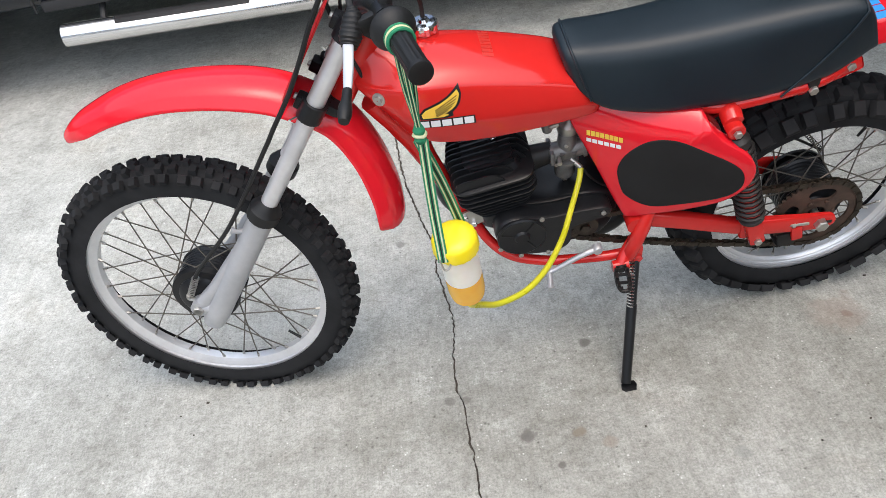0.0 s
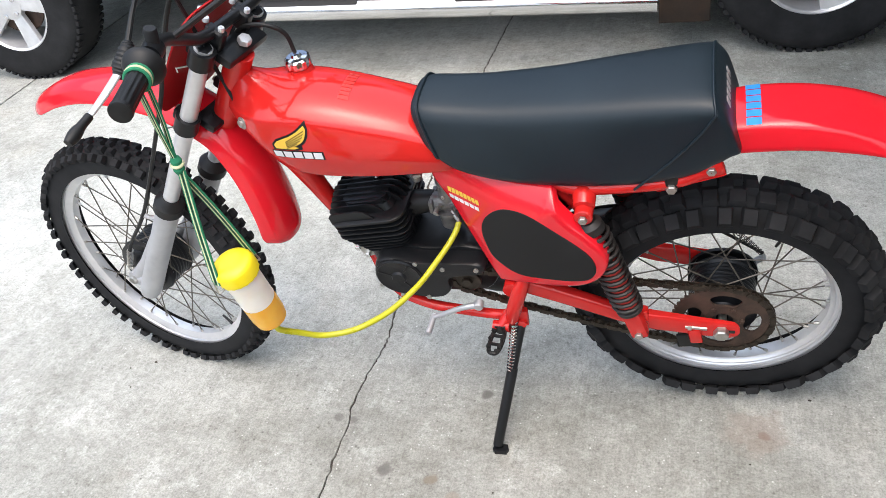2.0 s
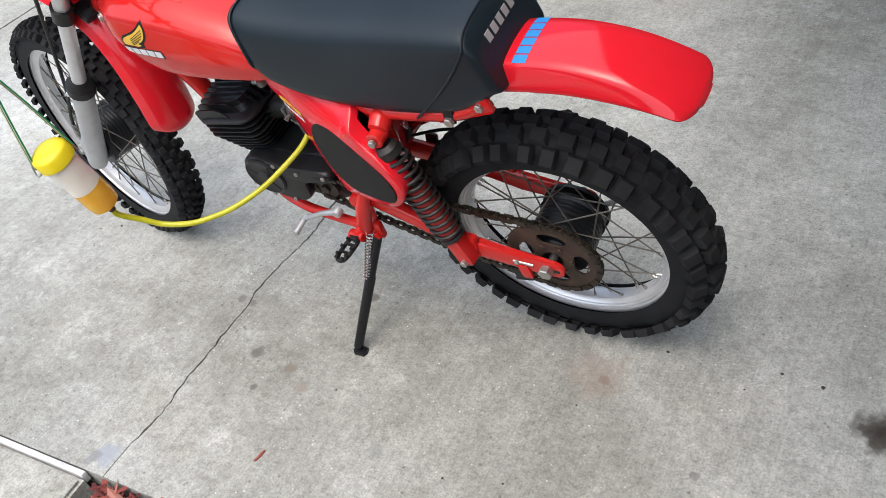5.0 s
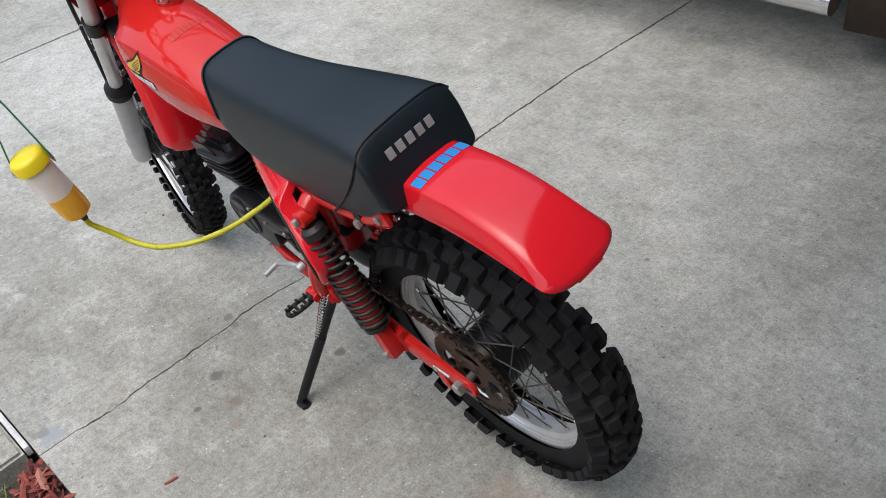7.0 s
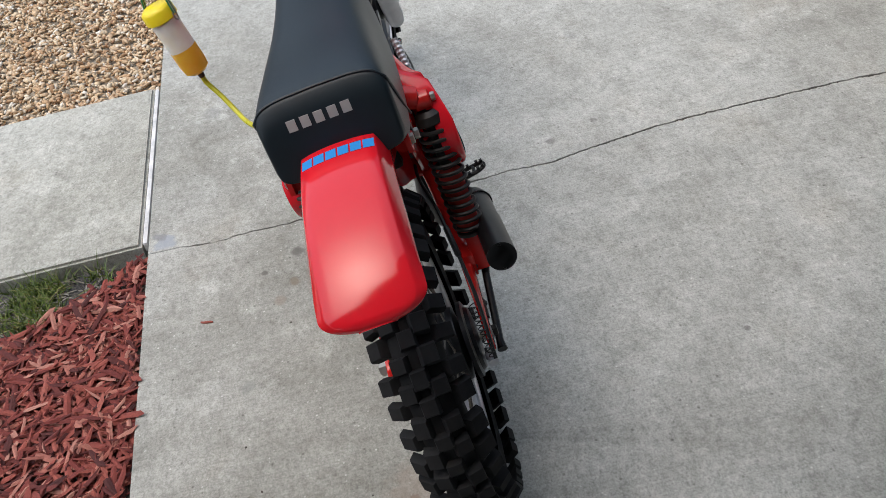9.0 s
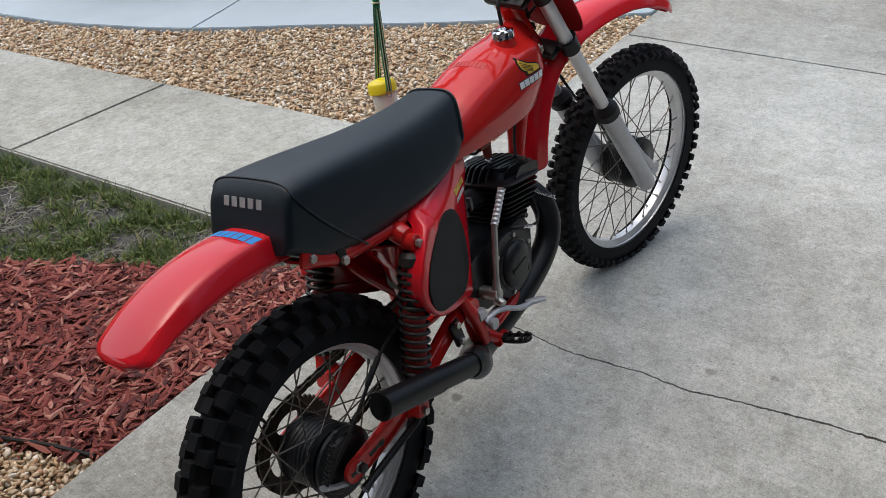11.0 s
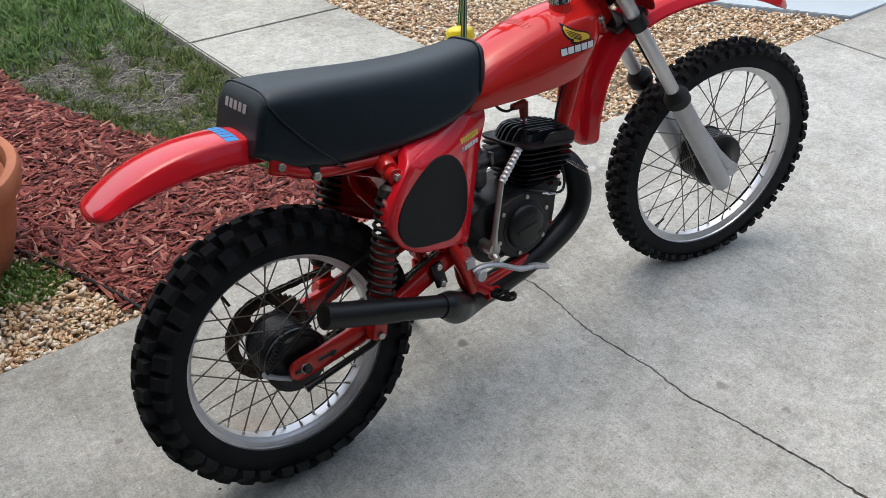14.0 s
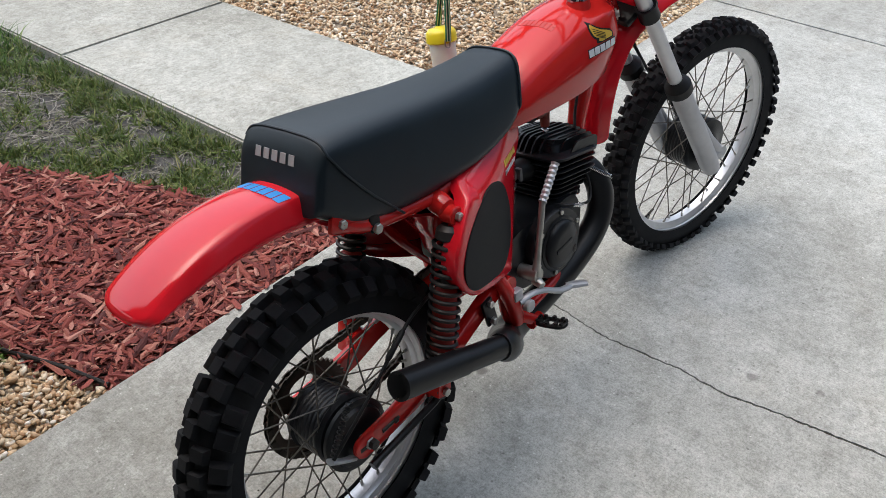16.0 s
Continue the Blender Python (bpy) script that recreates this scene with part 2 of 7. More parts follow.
M_BLACK = surf("black_engine_paint", (0.0060, 0.0065, 0.0075), (0.0130, 0.0135, 0.0150), 0.32, 0, 14, 240, 0.4, 0.0005, sheen=0.28)
M_PIPE = surf("black_pipe_paint", (0.0055, 0.006, 0.0068), (0.011, 0.0115, 0.0125), 0.36, 0.0, 7, 300, 0.2, 0.0003, sheen=0.32)
M_SPOKE = surf("spoke_steel", (0.10, 0.09, 0.08), (0.20, 0.18, 0.15), 0.5, 0.8, 20, 300, 0.1, 0.0002)
M_RUST = surf("rusty_steel", (0.036, 0.024, 0.018), (0.10, 0.06, 0.042), 0.65, 0.3, 25, 260, 0.5, 0.0006)
M_CHAIN = surf("oily_chain", (0.02, 0.016, 0.012), (0.07, 0.055, 0.04), 0.45, 0.6, 60, 300, 0.3, 0.0004)
M_YELLOW = surf("yellow_plastic", (0.80, 0.62, 0.01), (0.86, 0.70, 0.02), 0.35, 0, 8, 300, 0.05, 0.0003)
M_WHITE = surf("white_decal", (0.76, 0.76, 0.76), (0.82, 0.82, 0.82), 0.4, 0, 8, 300, 0.0)
M_GOLD = surf("gold_decal", (0.78, 0.48, 0.05), (0.85, 0.56, 0.07), 0.4, 0, 8, 300, 0.0)
M_INK = surf("black_decal", (0.012, 0.012, 0.012), (0.018, 0.018, 0.018), 0.65, 0, 8, 300, 0.1, 0.0002, sheen=0.2)
M_FADED = surf("faded_mark", (0.46, 0.034, 0.026), (0.59, 0.026, 0.016), 0.3, 0, 160, 300, 0.0)
M_TAPE = surf("blue_decal", (0.015, 0.22, 0.60), (0.02, 0.27, 0.68), 0.5, 0, 8, 300, 0.0)
M_GREY = surf("grey_print", (0.26, 0.26, 0.26), (0.38, 0.38, 0.38), 0.5, 0, 8, 300, 0.0)
M_CARDARK = surf("dark_car_paint", (0.003, 0.005, 0.010), (0.005, 0.008, 0.014), 0.12, 0.0, 2, 300, 0.0)
M_CARWHITE = surf("white_car_paint", (0.72, 0.72, 0.71), (0.78, 0.78, 0.77), 0.2, 0.0, 2, 300, 0.0, coat=0.5)
M_CLAD = surf("black_cladding", (0.012, 0.012, 0.013), (0.02, 0.02, 0.021), 0.6, 0.0, 5, 300, 0.2, 0.0005)
M_GLASSDARK = surf("tinted_glass", (0.006, 0.007, 0.008), (0.008, 0.009, 0.01), 0.05, 0.0, 2, 300, 0.0, spread=0.02)
M_TERRA = surf("terracotta", (0.36, 0.11, 0.045), (0.50, 0.18, 0.08), 0.7, 0, 7, 160, 0.3, 0.001)
M_LEAF = random_stuff("shrub_leaf", [(0.0, (0.03, 0.09, 0.015)), (0.5, (0.06, 0.16, 0.03)), (1.0, (0.11, 0.22, 0.05))], 0.5, 60, 0.1, 0.001)
M_OLIVE = random_stuff("olive_grass", [(0.0, (0.046, 0.084, 0.012)), (0.45, (0.098, 0.160, 0.022)), (0.8, (0.180, 0.230, 0.042)), (1.0, (0.29, 0.265, 0.10))], 0.6, 60, 0.1, 0.001)
M_WEED = random_stuff("weed_leaf", [(0.0, (0.08, 0.17, 0.02)), (0.5, (0.16, 0.29, 0.05)), (1.0, (0.25, 0.37, 0.09))], 0.5, 60, 0.1, 0.001)

# ---------------------------------------------------------------- mesh helpers


def finish(name, bm, material, smooth=35.0):
    me = bpy.data.meshes.new(name)
    bmesh.ops.recalc_face_normals(bm, faces=bm.faces[:])
    for f in bm.faces:
        f.smooth = True
    lim = radians(smooth)
    for e in bm.edges:
        if len(e.link_faces) == 2 and e.calc_face_angle(0) > lim:
            e.smooth = False
    bm.to_mesh(me)
    bm.free()
    me.materials.append(material)
    return me


def part(name, bm, material, parent, label="", smooth=35.0):
    ob = new(name, finish(name, bm, material, smooth))
    ob.parent = parent
    if label:
        tagged(ob, label)
    return ob


def thing(name, label, category, group="", kind="", m=None):
    ob = tagged(new(name), label, category, group, kind)
    if m is not None:
        ob.matrix_world = m
    return ob


def solid(name, bm, material, label, category, kind="", group="", smooth=35.0):
    return tagged(new(name, finish(name, bm, material, smooth)), label, category, group, kind)


def loft(bm, rings, closed=True, cap=True, loop=False):
    vs = [[bm.verts.new(p) for p in r] for r in rings]
    n = len(vs[0])
    pairs = list(zip(vs, vs[1:])) + ([(vs[-1], vs[0])] if loop else [])
    for a, b in pairs:
        for i in range(n if closed else n - 1):
            j = (i + 1) % n
            bm.faces.new((a[i], a[j], b[j], b[i]))
    if cap and closed and not loop:
        bm.faces.new(vs[0][::-1])
        bm.faces.new(vs[-1])
    return vs


def frames_along(pts):
    pts = [Vector(p) for p in pts]
    out, up = [], None
    for i, p in enumerate(pts):
        d = (pts[min(i + 1, len(pts) - 1)] - pts[max(i - 1, 0)]).normalized()
        if up is None:
            up = Vector((0, 0, 1)) if abs(d.z) < 0.9 else Vector((0, 1, 0))
        s = d.cross(up).normalized()
        up = s.cross(d).normalized()
        out.append((p, s, up))
    return out


def smooth_path(pts, n=6):
    """Points on a Catmull-Rom line through pts."""
    p = [Vector(q) for q in pts]
    p = [2 * p[0] - p[1]] + p + [2 * p[-1] - p[-2]]
    out = []
    for i in range(1, len(p) - 2):
        a, b, c, d = p[i - 1], p[i], p[i + 1], p[i + 2]
        for k in range(n):
            t = k / n
            out.append(0.5 * (2 * b + (c - a) * t + (2 * a - 5 * b + 4 * c - d) * t * t + (3 * b - a - 3 * c + d) * t ** 3))
    out.append(p[-2])
    return out


def tube(bm, pts, r, seg=12, squash=1.0, cap=True):
    """A round bar along pts; r: one radius or one per point."""
    fr = frames_along(pts)
    rr = r if isinstance(r, (list, tuple)) else [r] * len(fr)
    if len(rr) != len(fr):
        rr = list(np.interp(np.linspace(0, 1, len(fr)), np.linspace(0, 1, len(rr)), rr))
    rings = []
    for (p, s, u), q in zip(fr, rr):
        rings.append([p + s * (q * math.cos(a)) + u * (q * squash * math.sin(a)) for a in (2 * math.pi * k / seg for k in range(seg))])
    loft(bm, rings, cap=cap)
    return bm


def tubes(*specs):
    bm = bmesh.new()
    for s in specs:
        tube(bm, *s)
    return bm


def lathe(bm, profile, m=None, seg=48, cap=False):
    """profile: (radius, height) turned about z, then moved by m."""
    rings = [[Vector((r * math.cos(2 * math.pi * k / seg), r * math.sin(2 * math.pi * k / seg), h)) for k in range(seg)] for r, h in profile]
    if m is not None:
        rings = [[m @ p for p in r] for r in rings]
    loft(bm, rings, cap=cap)
    return bm


def box(bm, m, size, bevel=0.0, seg=2):
    r = bmesh.ops.create_cube(bm, size=1.0, matrix=m @ Matrix.Diagonal((*size, 1)))
    if bevel:
        es = list({e for v in r["verts"] for e in v.link_edges})
        bmesh.ops.bevel(bm, geom=es, offset=bevel, segments=seg, affect='EDGES', profile=0.6)
    return bm


def plate(bm, outline, thick, m=None, bevel=0.0, seg=2):
    """A flat outline (x, y) raised by thick along z, then moved by m."""
    a = [bm.verts.new((x, y, 0)) for x, y in outline]
    f = bm.faces.new(a)
    r = bmesh.ops.extrude_face_region(bm, geom=[f])
    vs = [g for g in r["geom"] if isinstance(g, bmesh.types.BMVert)]
    bmesh.ops.translate(bm, verts=vs, vec=(0, 0, thick))
    if bevel:
        top = [g for g in r["geom"] if isinstance(g, bmesh.types.BMFace)][0]
        bmesh.ops.bevel(bm, geom=list(top.edges), offset=bevel, segments=seg, affect='EDGES', profile=0.6)
    if m is not None:
        bmesh.ops.transform(bm, matrix=m, verts=list({v for v in bm.verts if v in set(a) or v in set(vs)} | set(vs) | set(a)) if not bevel else bm.verts[:])
    return bm


def along(p, d):
    """A pose at p whose z points along d."""
    return Matrix.Translation(p) @ Vector(d).normalized().to_track_quat('Z', 'Y').to_matrix().to_4x4()


SIDE = Matrix(((1, 0, 0, 0), (0, 0, -1, 0), (0, 1, 0, 0), (0, 0, 0, 1)))  # turns z to -y


def pin(bm, p, d, r, h, seg=6, chamfer=0.15):
    """A bolt head or a short pin from p along d."""
    lathe(bm, [(0.001, 0), (r, 0), (r, h * (1 - chamfer)), (r * (1 - chamfer), h), (0.001, h)], along(p, d), seg)
    return bm


def raw(name, verts, faces, material, smooth=True):
    me = bpy.data.meshes.new(name)
    me.from_pydata(verts, [], faces)
    me.materials.append(material)
    if smooth:
        me.polygons.foreach_set("use_smooth", [True] * len(me.polygons))
    me.update()
    return new(name, me)


# ---------------------------------------------------------------- ground
EDGE0, EDGE1 = 0.731, 0.038  # the driveway's edge: y = EDGE0 + EDGE1 * x


def edge_y(x):
    return EDGE0 + EDGE1 * x


def slab(name, outline, top, thick, material, label, category, bevel=0.006):
    bm = bmesh.new()
    vs = [bm.verts.new((x, y, top - thick)) for x, y in outline]
    f = bm.faces.new(vs)
    r = bmesh.ops.extrude_face_region(bm, geom=[f])
    up = [g for g in r["geom"] if isinstance(g, bmesh.types.BMVert)]
    bmesh.ops.translate(bm, verts=up, vec=(0, 0, thick))
    if bevel:
        topf = [g for g in r["geom"] if isinstance(g, bmesh.types.BMFace)][0]
        bmesh.ops.bevel(bm, geom=list(topf.edges), offset=bevel, segments=2, affect='EDGES')
    bmesh.ops.triangulate(bm, faces=[f for f in bm.faces if len(f.verts) > 8])
    return solid(name, bm, material, label, category, "structure", smooth=60)


# the crack across the driveway, from its edge to beneath the truck
CRACK_KEYS = [(0.838, 0.668), (0.827, 0.577), (0.838, 0.494), (0.841, 0.43), (0.843, 0.354), (0.846, 0.262), (0.845, 0.201), (0.859, 0.163), (0.856, 0.085), (0.845, -0.003), (0.837, -0.10), (0.862, -0.29), (0.859, -0.42), (0.881, -0.53), (0.895, -0.605), (0.92, -0.76), (0.932, -0.90), (0.945, -1.377), (0.925, -1.75), (0.915, -2.19), (0.90, -2.9)]
crack = []
for (xa, ya), (xb, yb) in zip(CRACK_KEYS, CRACK_KEYS[1:]):
    n = max(2, int(abs(yb - ya) / 0.009))
    for k in range(n):
        t = k / n
        y = ya + (yb - ya) * t
        w = 0.003 * noise.noise((y * 11, 0.3, 0)) + 0.0055 * noise.noise((y * 38, 2.0, 0)) + 0.0042 * noise.noise((y * 105, 5.0, 0))
        crack.append((xa + (xb - xa) * t + w, y))
crack.append(CRACK_KEYS[-1])
gap = [max(0.0010, 0.0021 + 0.0014 * min(1.0, max(0.0, 0.1 - y)) + 0.0022 * noise.noise((y * 17, 9.0, 0)) + 0.0024 * noise.noise((y * 95, 4.0, 0))) for x, y in crack]
gap[-1] = 0
west = [(x - g, y) for (x, y), g in zip(crack, gap)]
east = [(x + g, y) for (x, y), g in zip(crack, gap)]
top_w = (0.840, edge_y(0.84))
slab("driveway_west", west + [(0.93, -9), (-9, -9), (-9, edge_y(-9)), (top_w[0] - 0.002, top_w[1])], 0, 0.1, M_DRIVE, "broomed grey concrete driveway slab with pale wear and stains", "driveway", 0)
slab("driveway_middle", [(top_w[0] + 0.001, top_w[1]), (3.345, edge_y(3.345)), (3.345, -9), (0.93, -9)] + east[::-1], 0, 0.1, M_DRIVE, "broomed grey concrete driveway slab beyond the crack", "driveway", 0)
bm = bmesh.new()
edge_a = [bm.verts.new((x - 0.010, y, -0.004 - 0.003 * abs(noise.noise((y * 40, 1.0, 0))))) for x, y in crack]
edge_b = [bm.verts.new((x + 0.010, y, -0.004 - 0.003 * abs(noise.noise((y * 40, 7.0, 0))))) for x, y in crack]
for k in range(len(crack) - 1):
    bm.faces.new((edge_a[k], edge_a[k + 1], edge_b[k + 1], edge_b[k]))
solid("crack_dirt", bm, M_SOIL, "grey dirt packed in the driveway's crack", "dirt", "structure")
slab("driveway_east", [(3.357, edge_y(3.357)), (4.1, edge_y(4.1)), (14, 0.9), (14, -9), (3.357, -9)], 0, 0.1, M_DRIVE, "broomed grey concrete driveway slab past the joint", "driveway")
bm = bmesh.new()
bmesh.ops.create_grid(bm, x_segments=1, y_segments=1, size=400, matrix=Matrix.Translation((0, 0, -0.06)))
solid("ground", bm, M_SOIL, "dark bare soil running to the horizon", "ground", "structure")


# unseen pale wall and overhanging roof, added to bounce and block skylight
M_BOUNCE = surf("pale_bounce_wall", (0.62, 0.61, 0.58), (0.72, 0.71, 0.68), 0.9, 0, 3, 60, 0.5, 0.004)
bm = bmesh.new()
box(bm, pose(-2.75, -0.9, 1.45, 0, 0, 22.8), (0.25, 11.0, 3.1))
solid("wall_bounce", bm, M_BOUNCE, "unseen pale wall added to bounce light onto the motorcycle", "wall", "structure")
bm = bmesh.new()
loft(bm, [[(-0.38 - 0.42 * y, y, 2.26), (-0.38 - 0.42 * y, y, 2.44), (-6.5 - 0.42 * y, y, 4.7), (-6.5 - 0.42 * y, y, 2.26)] for y in (-6.8, 5.0)])
solid("roof_blocker", bm, M_CLAD0, "unseen grey overhanging roof added to block skylight", "roof", "structure")

# unseen closing walls: tall at -y to darken reflections, low elsewhere for horizon light
for k in range(12):
    a0, a1 = radians(30 * k), radians(30 * (k + 1))
    h = 9.0 if 7 <= k <= 10 else (2.3, 1.9, 2.6)[k % 3]
    bm = bmesh.new()
    q = [(19 * math.cos(a), 19 * math.sin(a)) for a in (a0, a1)] + [(19.6 * math.cos(a), 19.6 * math.sin(a)) for a in (a1, a0)]
    vs = [[bm.verts.new((x, y, z)) for x, y in q] for z in (-0.06, h)]
    bm.faces.new(vs[1])
    for i in range(4):
        bm.faces.new((vs[0][i], vs[0][(i + 1) % 4], vs[1][(i + 1) % 4], vs[1][i]))
    solid("wall_ring_" + "abcdefghijkl"[k], bm, M_RINGWALL, "unseen plain dull green wall added to close the place", "wall", "structure")


def walk_a(y):
    return 0.880 - 0.052 * (y - 0.8)


def walk_b(y):
    return 1.790 - 0.075 * (y - 0.8)


for k, (y0, y1) in enumerate(((0.79, 2.6175), (2.6225, 4.7515), (4.7565, 7.8))):
    o = [(walk_a(y0), y0), (walk_b(y0), y0), (walk_b(y1), y1), (walk_a(y1), y1)]
    if k == 0:
        o[0], o[1] = (walk_a(0.78), edge_y(0.88) + 0.022), (walk_b(0.80), edge_y(1.79) + 0.022)
    if k == 2:
        o[3] = (0.15, y1)
    slab("walkway_" + "abc"[k], o, 0.004, 0.1, M_WALK, "pale concrete garden walkway slab with tooled edges", "walkway", 0.008)

FAR = [(1.95, 9.0), (1.93, 5.6), (2.00, 4.35), (2.16, 3.70), (2.34, 3.22), (2.70, 2.60), (3.04, 1.98), (3.40, 1.42), (3.76, edge_y(3.76) + 0.02)]
far_line = [(p.x, p.y) for p in smooth_path([(x, y, 0) for x, y in FAR], 5)]
FJ = 20
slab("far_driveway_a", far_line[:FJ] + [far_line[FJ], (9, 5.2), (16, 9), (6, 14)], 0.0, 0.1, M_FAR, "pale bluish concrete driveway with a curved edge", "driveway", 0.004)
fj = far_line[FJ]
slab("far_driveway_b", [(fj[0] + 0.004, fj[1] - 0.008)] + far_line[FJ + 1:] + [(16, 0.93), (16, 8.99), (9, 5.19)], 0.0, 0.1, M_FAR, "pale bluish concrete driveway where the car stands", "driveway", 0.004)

# ---------------------------------------------------------------- motorcycle
# Built upright: x ahead, y to its left, z up, the rear axle near x = 0; it leans on its stand.
LEAN = 10.0
bike = thing("motorcycle", "red vintage motocross motorcycle leaning on its black side stand", "motorcycle", m=pose(0, -0.030, 0, -LEAN, 0, -0.3))
RW, RWR = Vector((-0.018, 0.003, 0.319)), 0.321
FW, FWR = Vector((1.379, 0.005, 0.342)), 0.353
FD = Vector((-0.556, 0, 0.831))  # up along the fork legs
STEER = -13.5
S0 = Vector((0.954, 0, 0.804))
MS = Matrix.Translation(S0) @ Matrix.Rotation(radians(STEER), 4, FD) @ Matrix.Translation(-S0)


def fork(z, y=0.0, ahead=0.0):
    """A point on the line of the fork legs at height z, moved square to it by ahead."""
    return Vector((1.0 + (0.835 - z) * 0.669, y, z)) + Vector((0.831, 0, 0.556)) * ahead


def steered(name, bm, material, parent=None, label="", smooth=35.0):
    bm.transform(MS)
    return part(name, bm, material, parent or bike, label, smooth)


def wheel_pose(c, front):
    m = Matrix.Translation(c) @ SIDE
    return (MS @ m) if front else m


def tyre(name, parent, m, R, rim, half, knob_h, rows, count):
    """A knobbly tyre: a rounded carcass and blocks of rubber in staggered rows."""
    bm = bmesh.new()
    Rc = R - knob_h
    prof = []
    for k in range(13):
        a = math.pi * k / 12
        s = math.sin(a)
        prof.append((rim - 0.006 + (Rc - rim + 0.006) * s ** 0.75, half * -math.cos(a) * (0.70 + 0.30 * s)))
    lathe(bm, prof, m, 72)
    part(name, bm, M_RUBBER, parent, "worn black knobbly off-road tyre", 40)
    for off, wide, long_, stag, lift in rows:
        for k in range(count):
            a = 2 * math.pi * (k + stag + 0.10 * math.sin(k * 3.7 + off * 400)) / count
            tilt = math.asin(max(-0.95, min(0.95, off / half)))
            rr = rim + (Rc - rim) * math.cos(tilt) ** 0.75
            base = Matrix.Rotation(a, 4, 'Z') @ pose(rr - 0.004, 0, off) @ Matrix.Rotation(-tilt * 0.78, 4, 'Y')
            h = knob_h * lift * (0.94 + 0.08 * math.sin(k * 5.1 + off * 170)) + 0.004
            jit = 1 + 0.14 * math.sin(k * 7.3 + off * 90)
            q, bm = [], bmesh.new()
            for dx, sc in ((0, 1.14), (0.80 * h, 1.0), (h, 0.87)):
                for sy, sz in ((-1, -1), (1, -1), (1, 1), (-1, 1)):
                    q.append(bm.verts.new(m @ base @ Vector((dx, sy * long_ / 2 * sc * jit, sz * wide / 2 * sc))))
            for f in ((8, 9, 10, 11), (0, 1, 5, 4), (1, 2, 6, 5), (2, 3, 7, 6), (3, 0, 4, 7), (4, 5, 9, 8), (5, 6, 10, 9), (6, 7, 11, 10), (7, 4, 8, 11)):
                bm.faces.new([q[i] for i in f])
            part("tread_knob", bm, M_RUBBER, parent, "", 50)


def wheel(name, c, front, R, rim_r, half, hub_r, hub_w, label, knob_h, rows, count):
    m = wheel_pose(c, front)
    bm = bmesh.new()
    # alloy rim: two flanges and a dropped well
    rim_h = 0.024 if front else 0.030
    pr = [(rim_r + 0.004, -rim_h), (rim_r + 0.005, -rim_h + 0.003), (rim_r - 0.010, -rim_h + 0.006), (rim_r - 0.020, -rim_h * 0.45), (rim_r - 0.021, rim_h * 0.45), (rim_r - 0.010, rim_h - 0.006), (rim_r + 0.005, rim_h - 0.003), (rim_r + 0.004, rim_h)]
    inner = [(rim_r - 0.001, rim_h + 0.001), (rim_r - 0.005, rim_h), (rim_r - 0.0065, rim_h - 0.007), (rim_r - 0.015, rim_h - 0.009), (rim_r - 0.018, rim_h * 0.55), (rim_r - 0.0235, rim_h * 0.44), (rim_r - 0.025, 0)]
    inner += [(r, -h) for r, h in inner[-2::-1]]
    prof = pr + inner
    rings = [[m @ Vector((r * math.cos(2 * math.pi * k / 72), r * math.sin(2 * math.pi * k / 72), h)) for k in range(72)] for r, h in prof]
    loft(bm, rings, loop=True)
    w = part(name, bm, M_ALLOY, bike, label)
    tyre("tyre", w, m, R, rim_r, half, knob_h, rows, count)
    # hub: a ribbed drum with spoke flanges
    bm = bmesh.new()
    hp = [(0.012, -hub_w), (hub_r * 0.45, -hub_w), (hub_r * 0.55, -hub_w * 0.86), (hub_r * 0.98, -hub_w * 0.78), (hub_r * 1.02, -hub_w * 0.6)]
    hp += [(hub_r * (0.97 if k % 3 else 0.95), hub_w * (-0.52 + 1.04 * k / 18)) for k in range(19)]
    hp += [(hub_r * 1.02, hub_w * 0.6), (hub_r * 0.98, hub_w * 0.78), (hub_r * 0.55, hub_w * 0.86), (hub_r * 0.40, hub_w), (0.012, hub_w)]
    lathe(bm, hp, m, 36)
    part("hub", bm, M_BLACK, w, "black cast drum hub")
    # laced spokes: one shared mesh for each of the four leans
    n = 36
    leans = []
    for q in range(4):
        sgn = 1 if q % 2 else -1
        swing = radians(58) * (1 if q < 2 else -1)
        bm = bmesh.new()
        z0 = sgn * hub_w * 0.62
        a = Vector((hub_r * 0.97 * math.cos(swing), hub_r * 0.97 * math.sin(swing), z0))
        b = Vector((rim_r - 0.022, 0, sgn * 0.006))
        tube(bm, [a, b], 0.0017, 5)
        nip = bmesh.new()
        tube(nip, [b + (a - b).normalized() * 0.012, b], 0.0034, 6)
        leans.append((finish("spoke", bm, M_SPOKE), finish("nipple", nip, M_STEEL)))
    for k in range(n):
        for kind_, mesh_ in zip(("spoke", "nipple"), leans[k % 4]):
            ob = new(kind_, mesh_)
            ob.parent = w
            ob.matrix_local = m @ Matrix.Rotation(2 * math.pi * k / n, 4, 'Z')
    # axle and nuts
    bm = bmesh.new()
    end = 0.100 if front else 0.108
    tube(bm, [m @ Vector((0, 0, -end)), m @ Vector((0, 0, end))], 0.009, 10)
    for s in (-1, 1):
        p = m @ Vector((0, 0, s * (end - 0.012)))
        pin(bm, p, m.to_3x3() @ Vector((0, 0, s)), 0.0125, 0.012)
    part("axle", bm, M_STEEL, w, "zinc plated axle with nuts")
    # valve stem
    bm = bmesh.new()
    av = 4.0 if front else 2.1
    tube(bm, [m @ Vector(((rim_r - 0.024) * math.cos(av), (rim_r - 0.024) * math.sin(av), 0)), m @ Vector(((rim_r - 0.058) * math.cos(av + 0.03), (rim_r - 0.058) * math.sin(av + 0.03), 0.004))], [0.004, 0.003], 8)
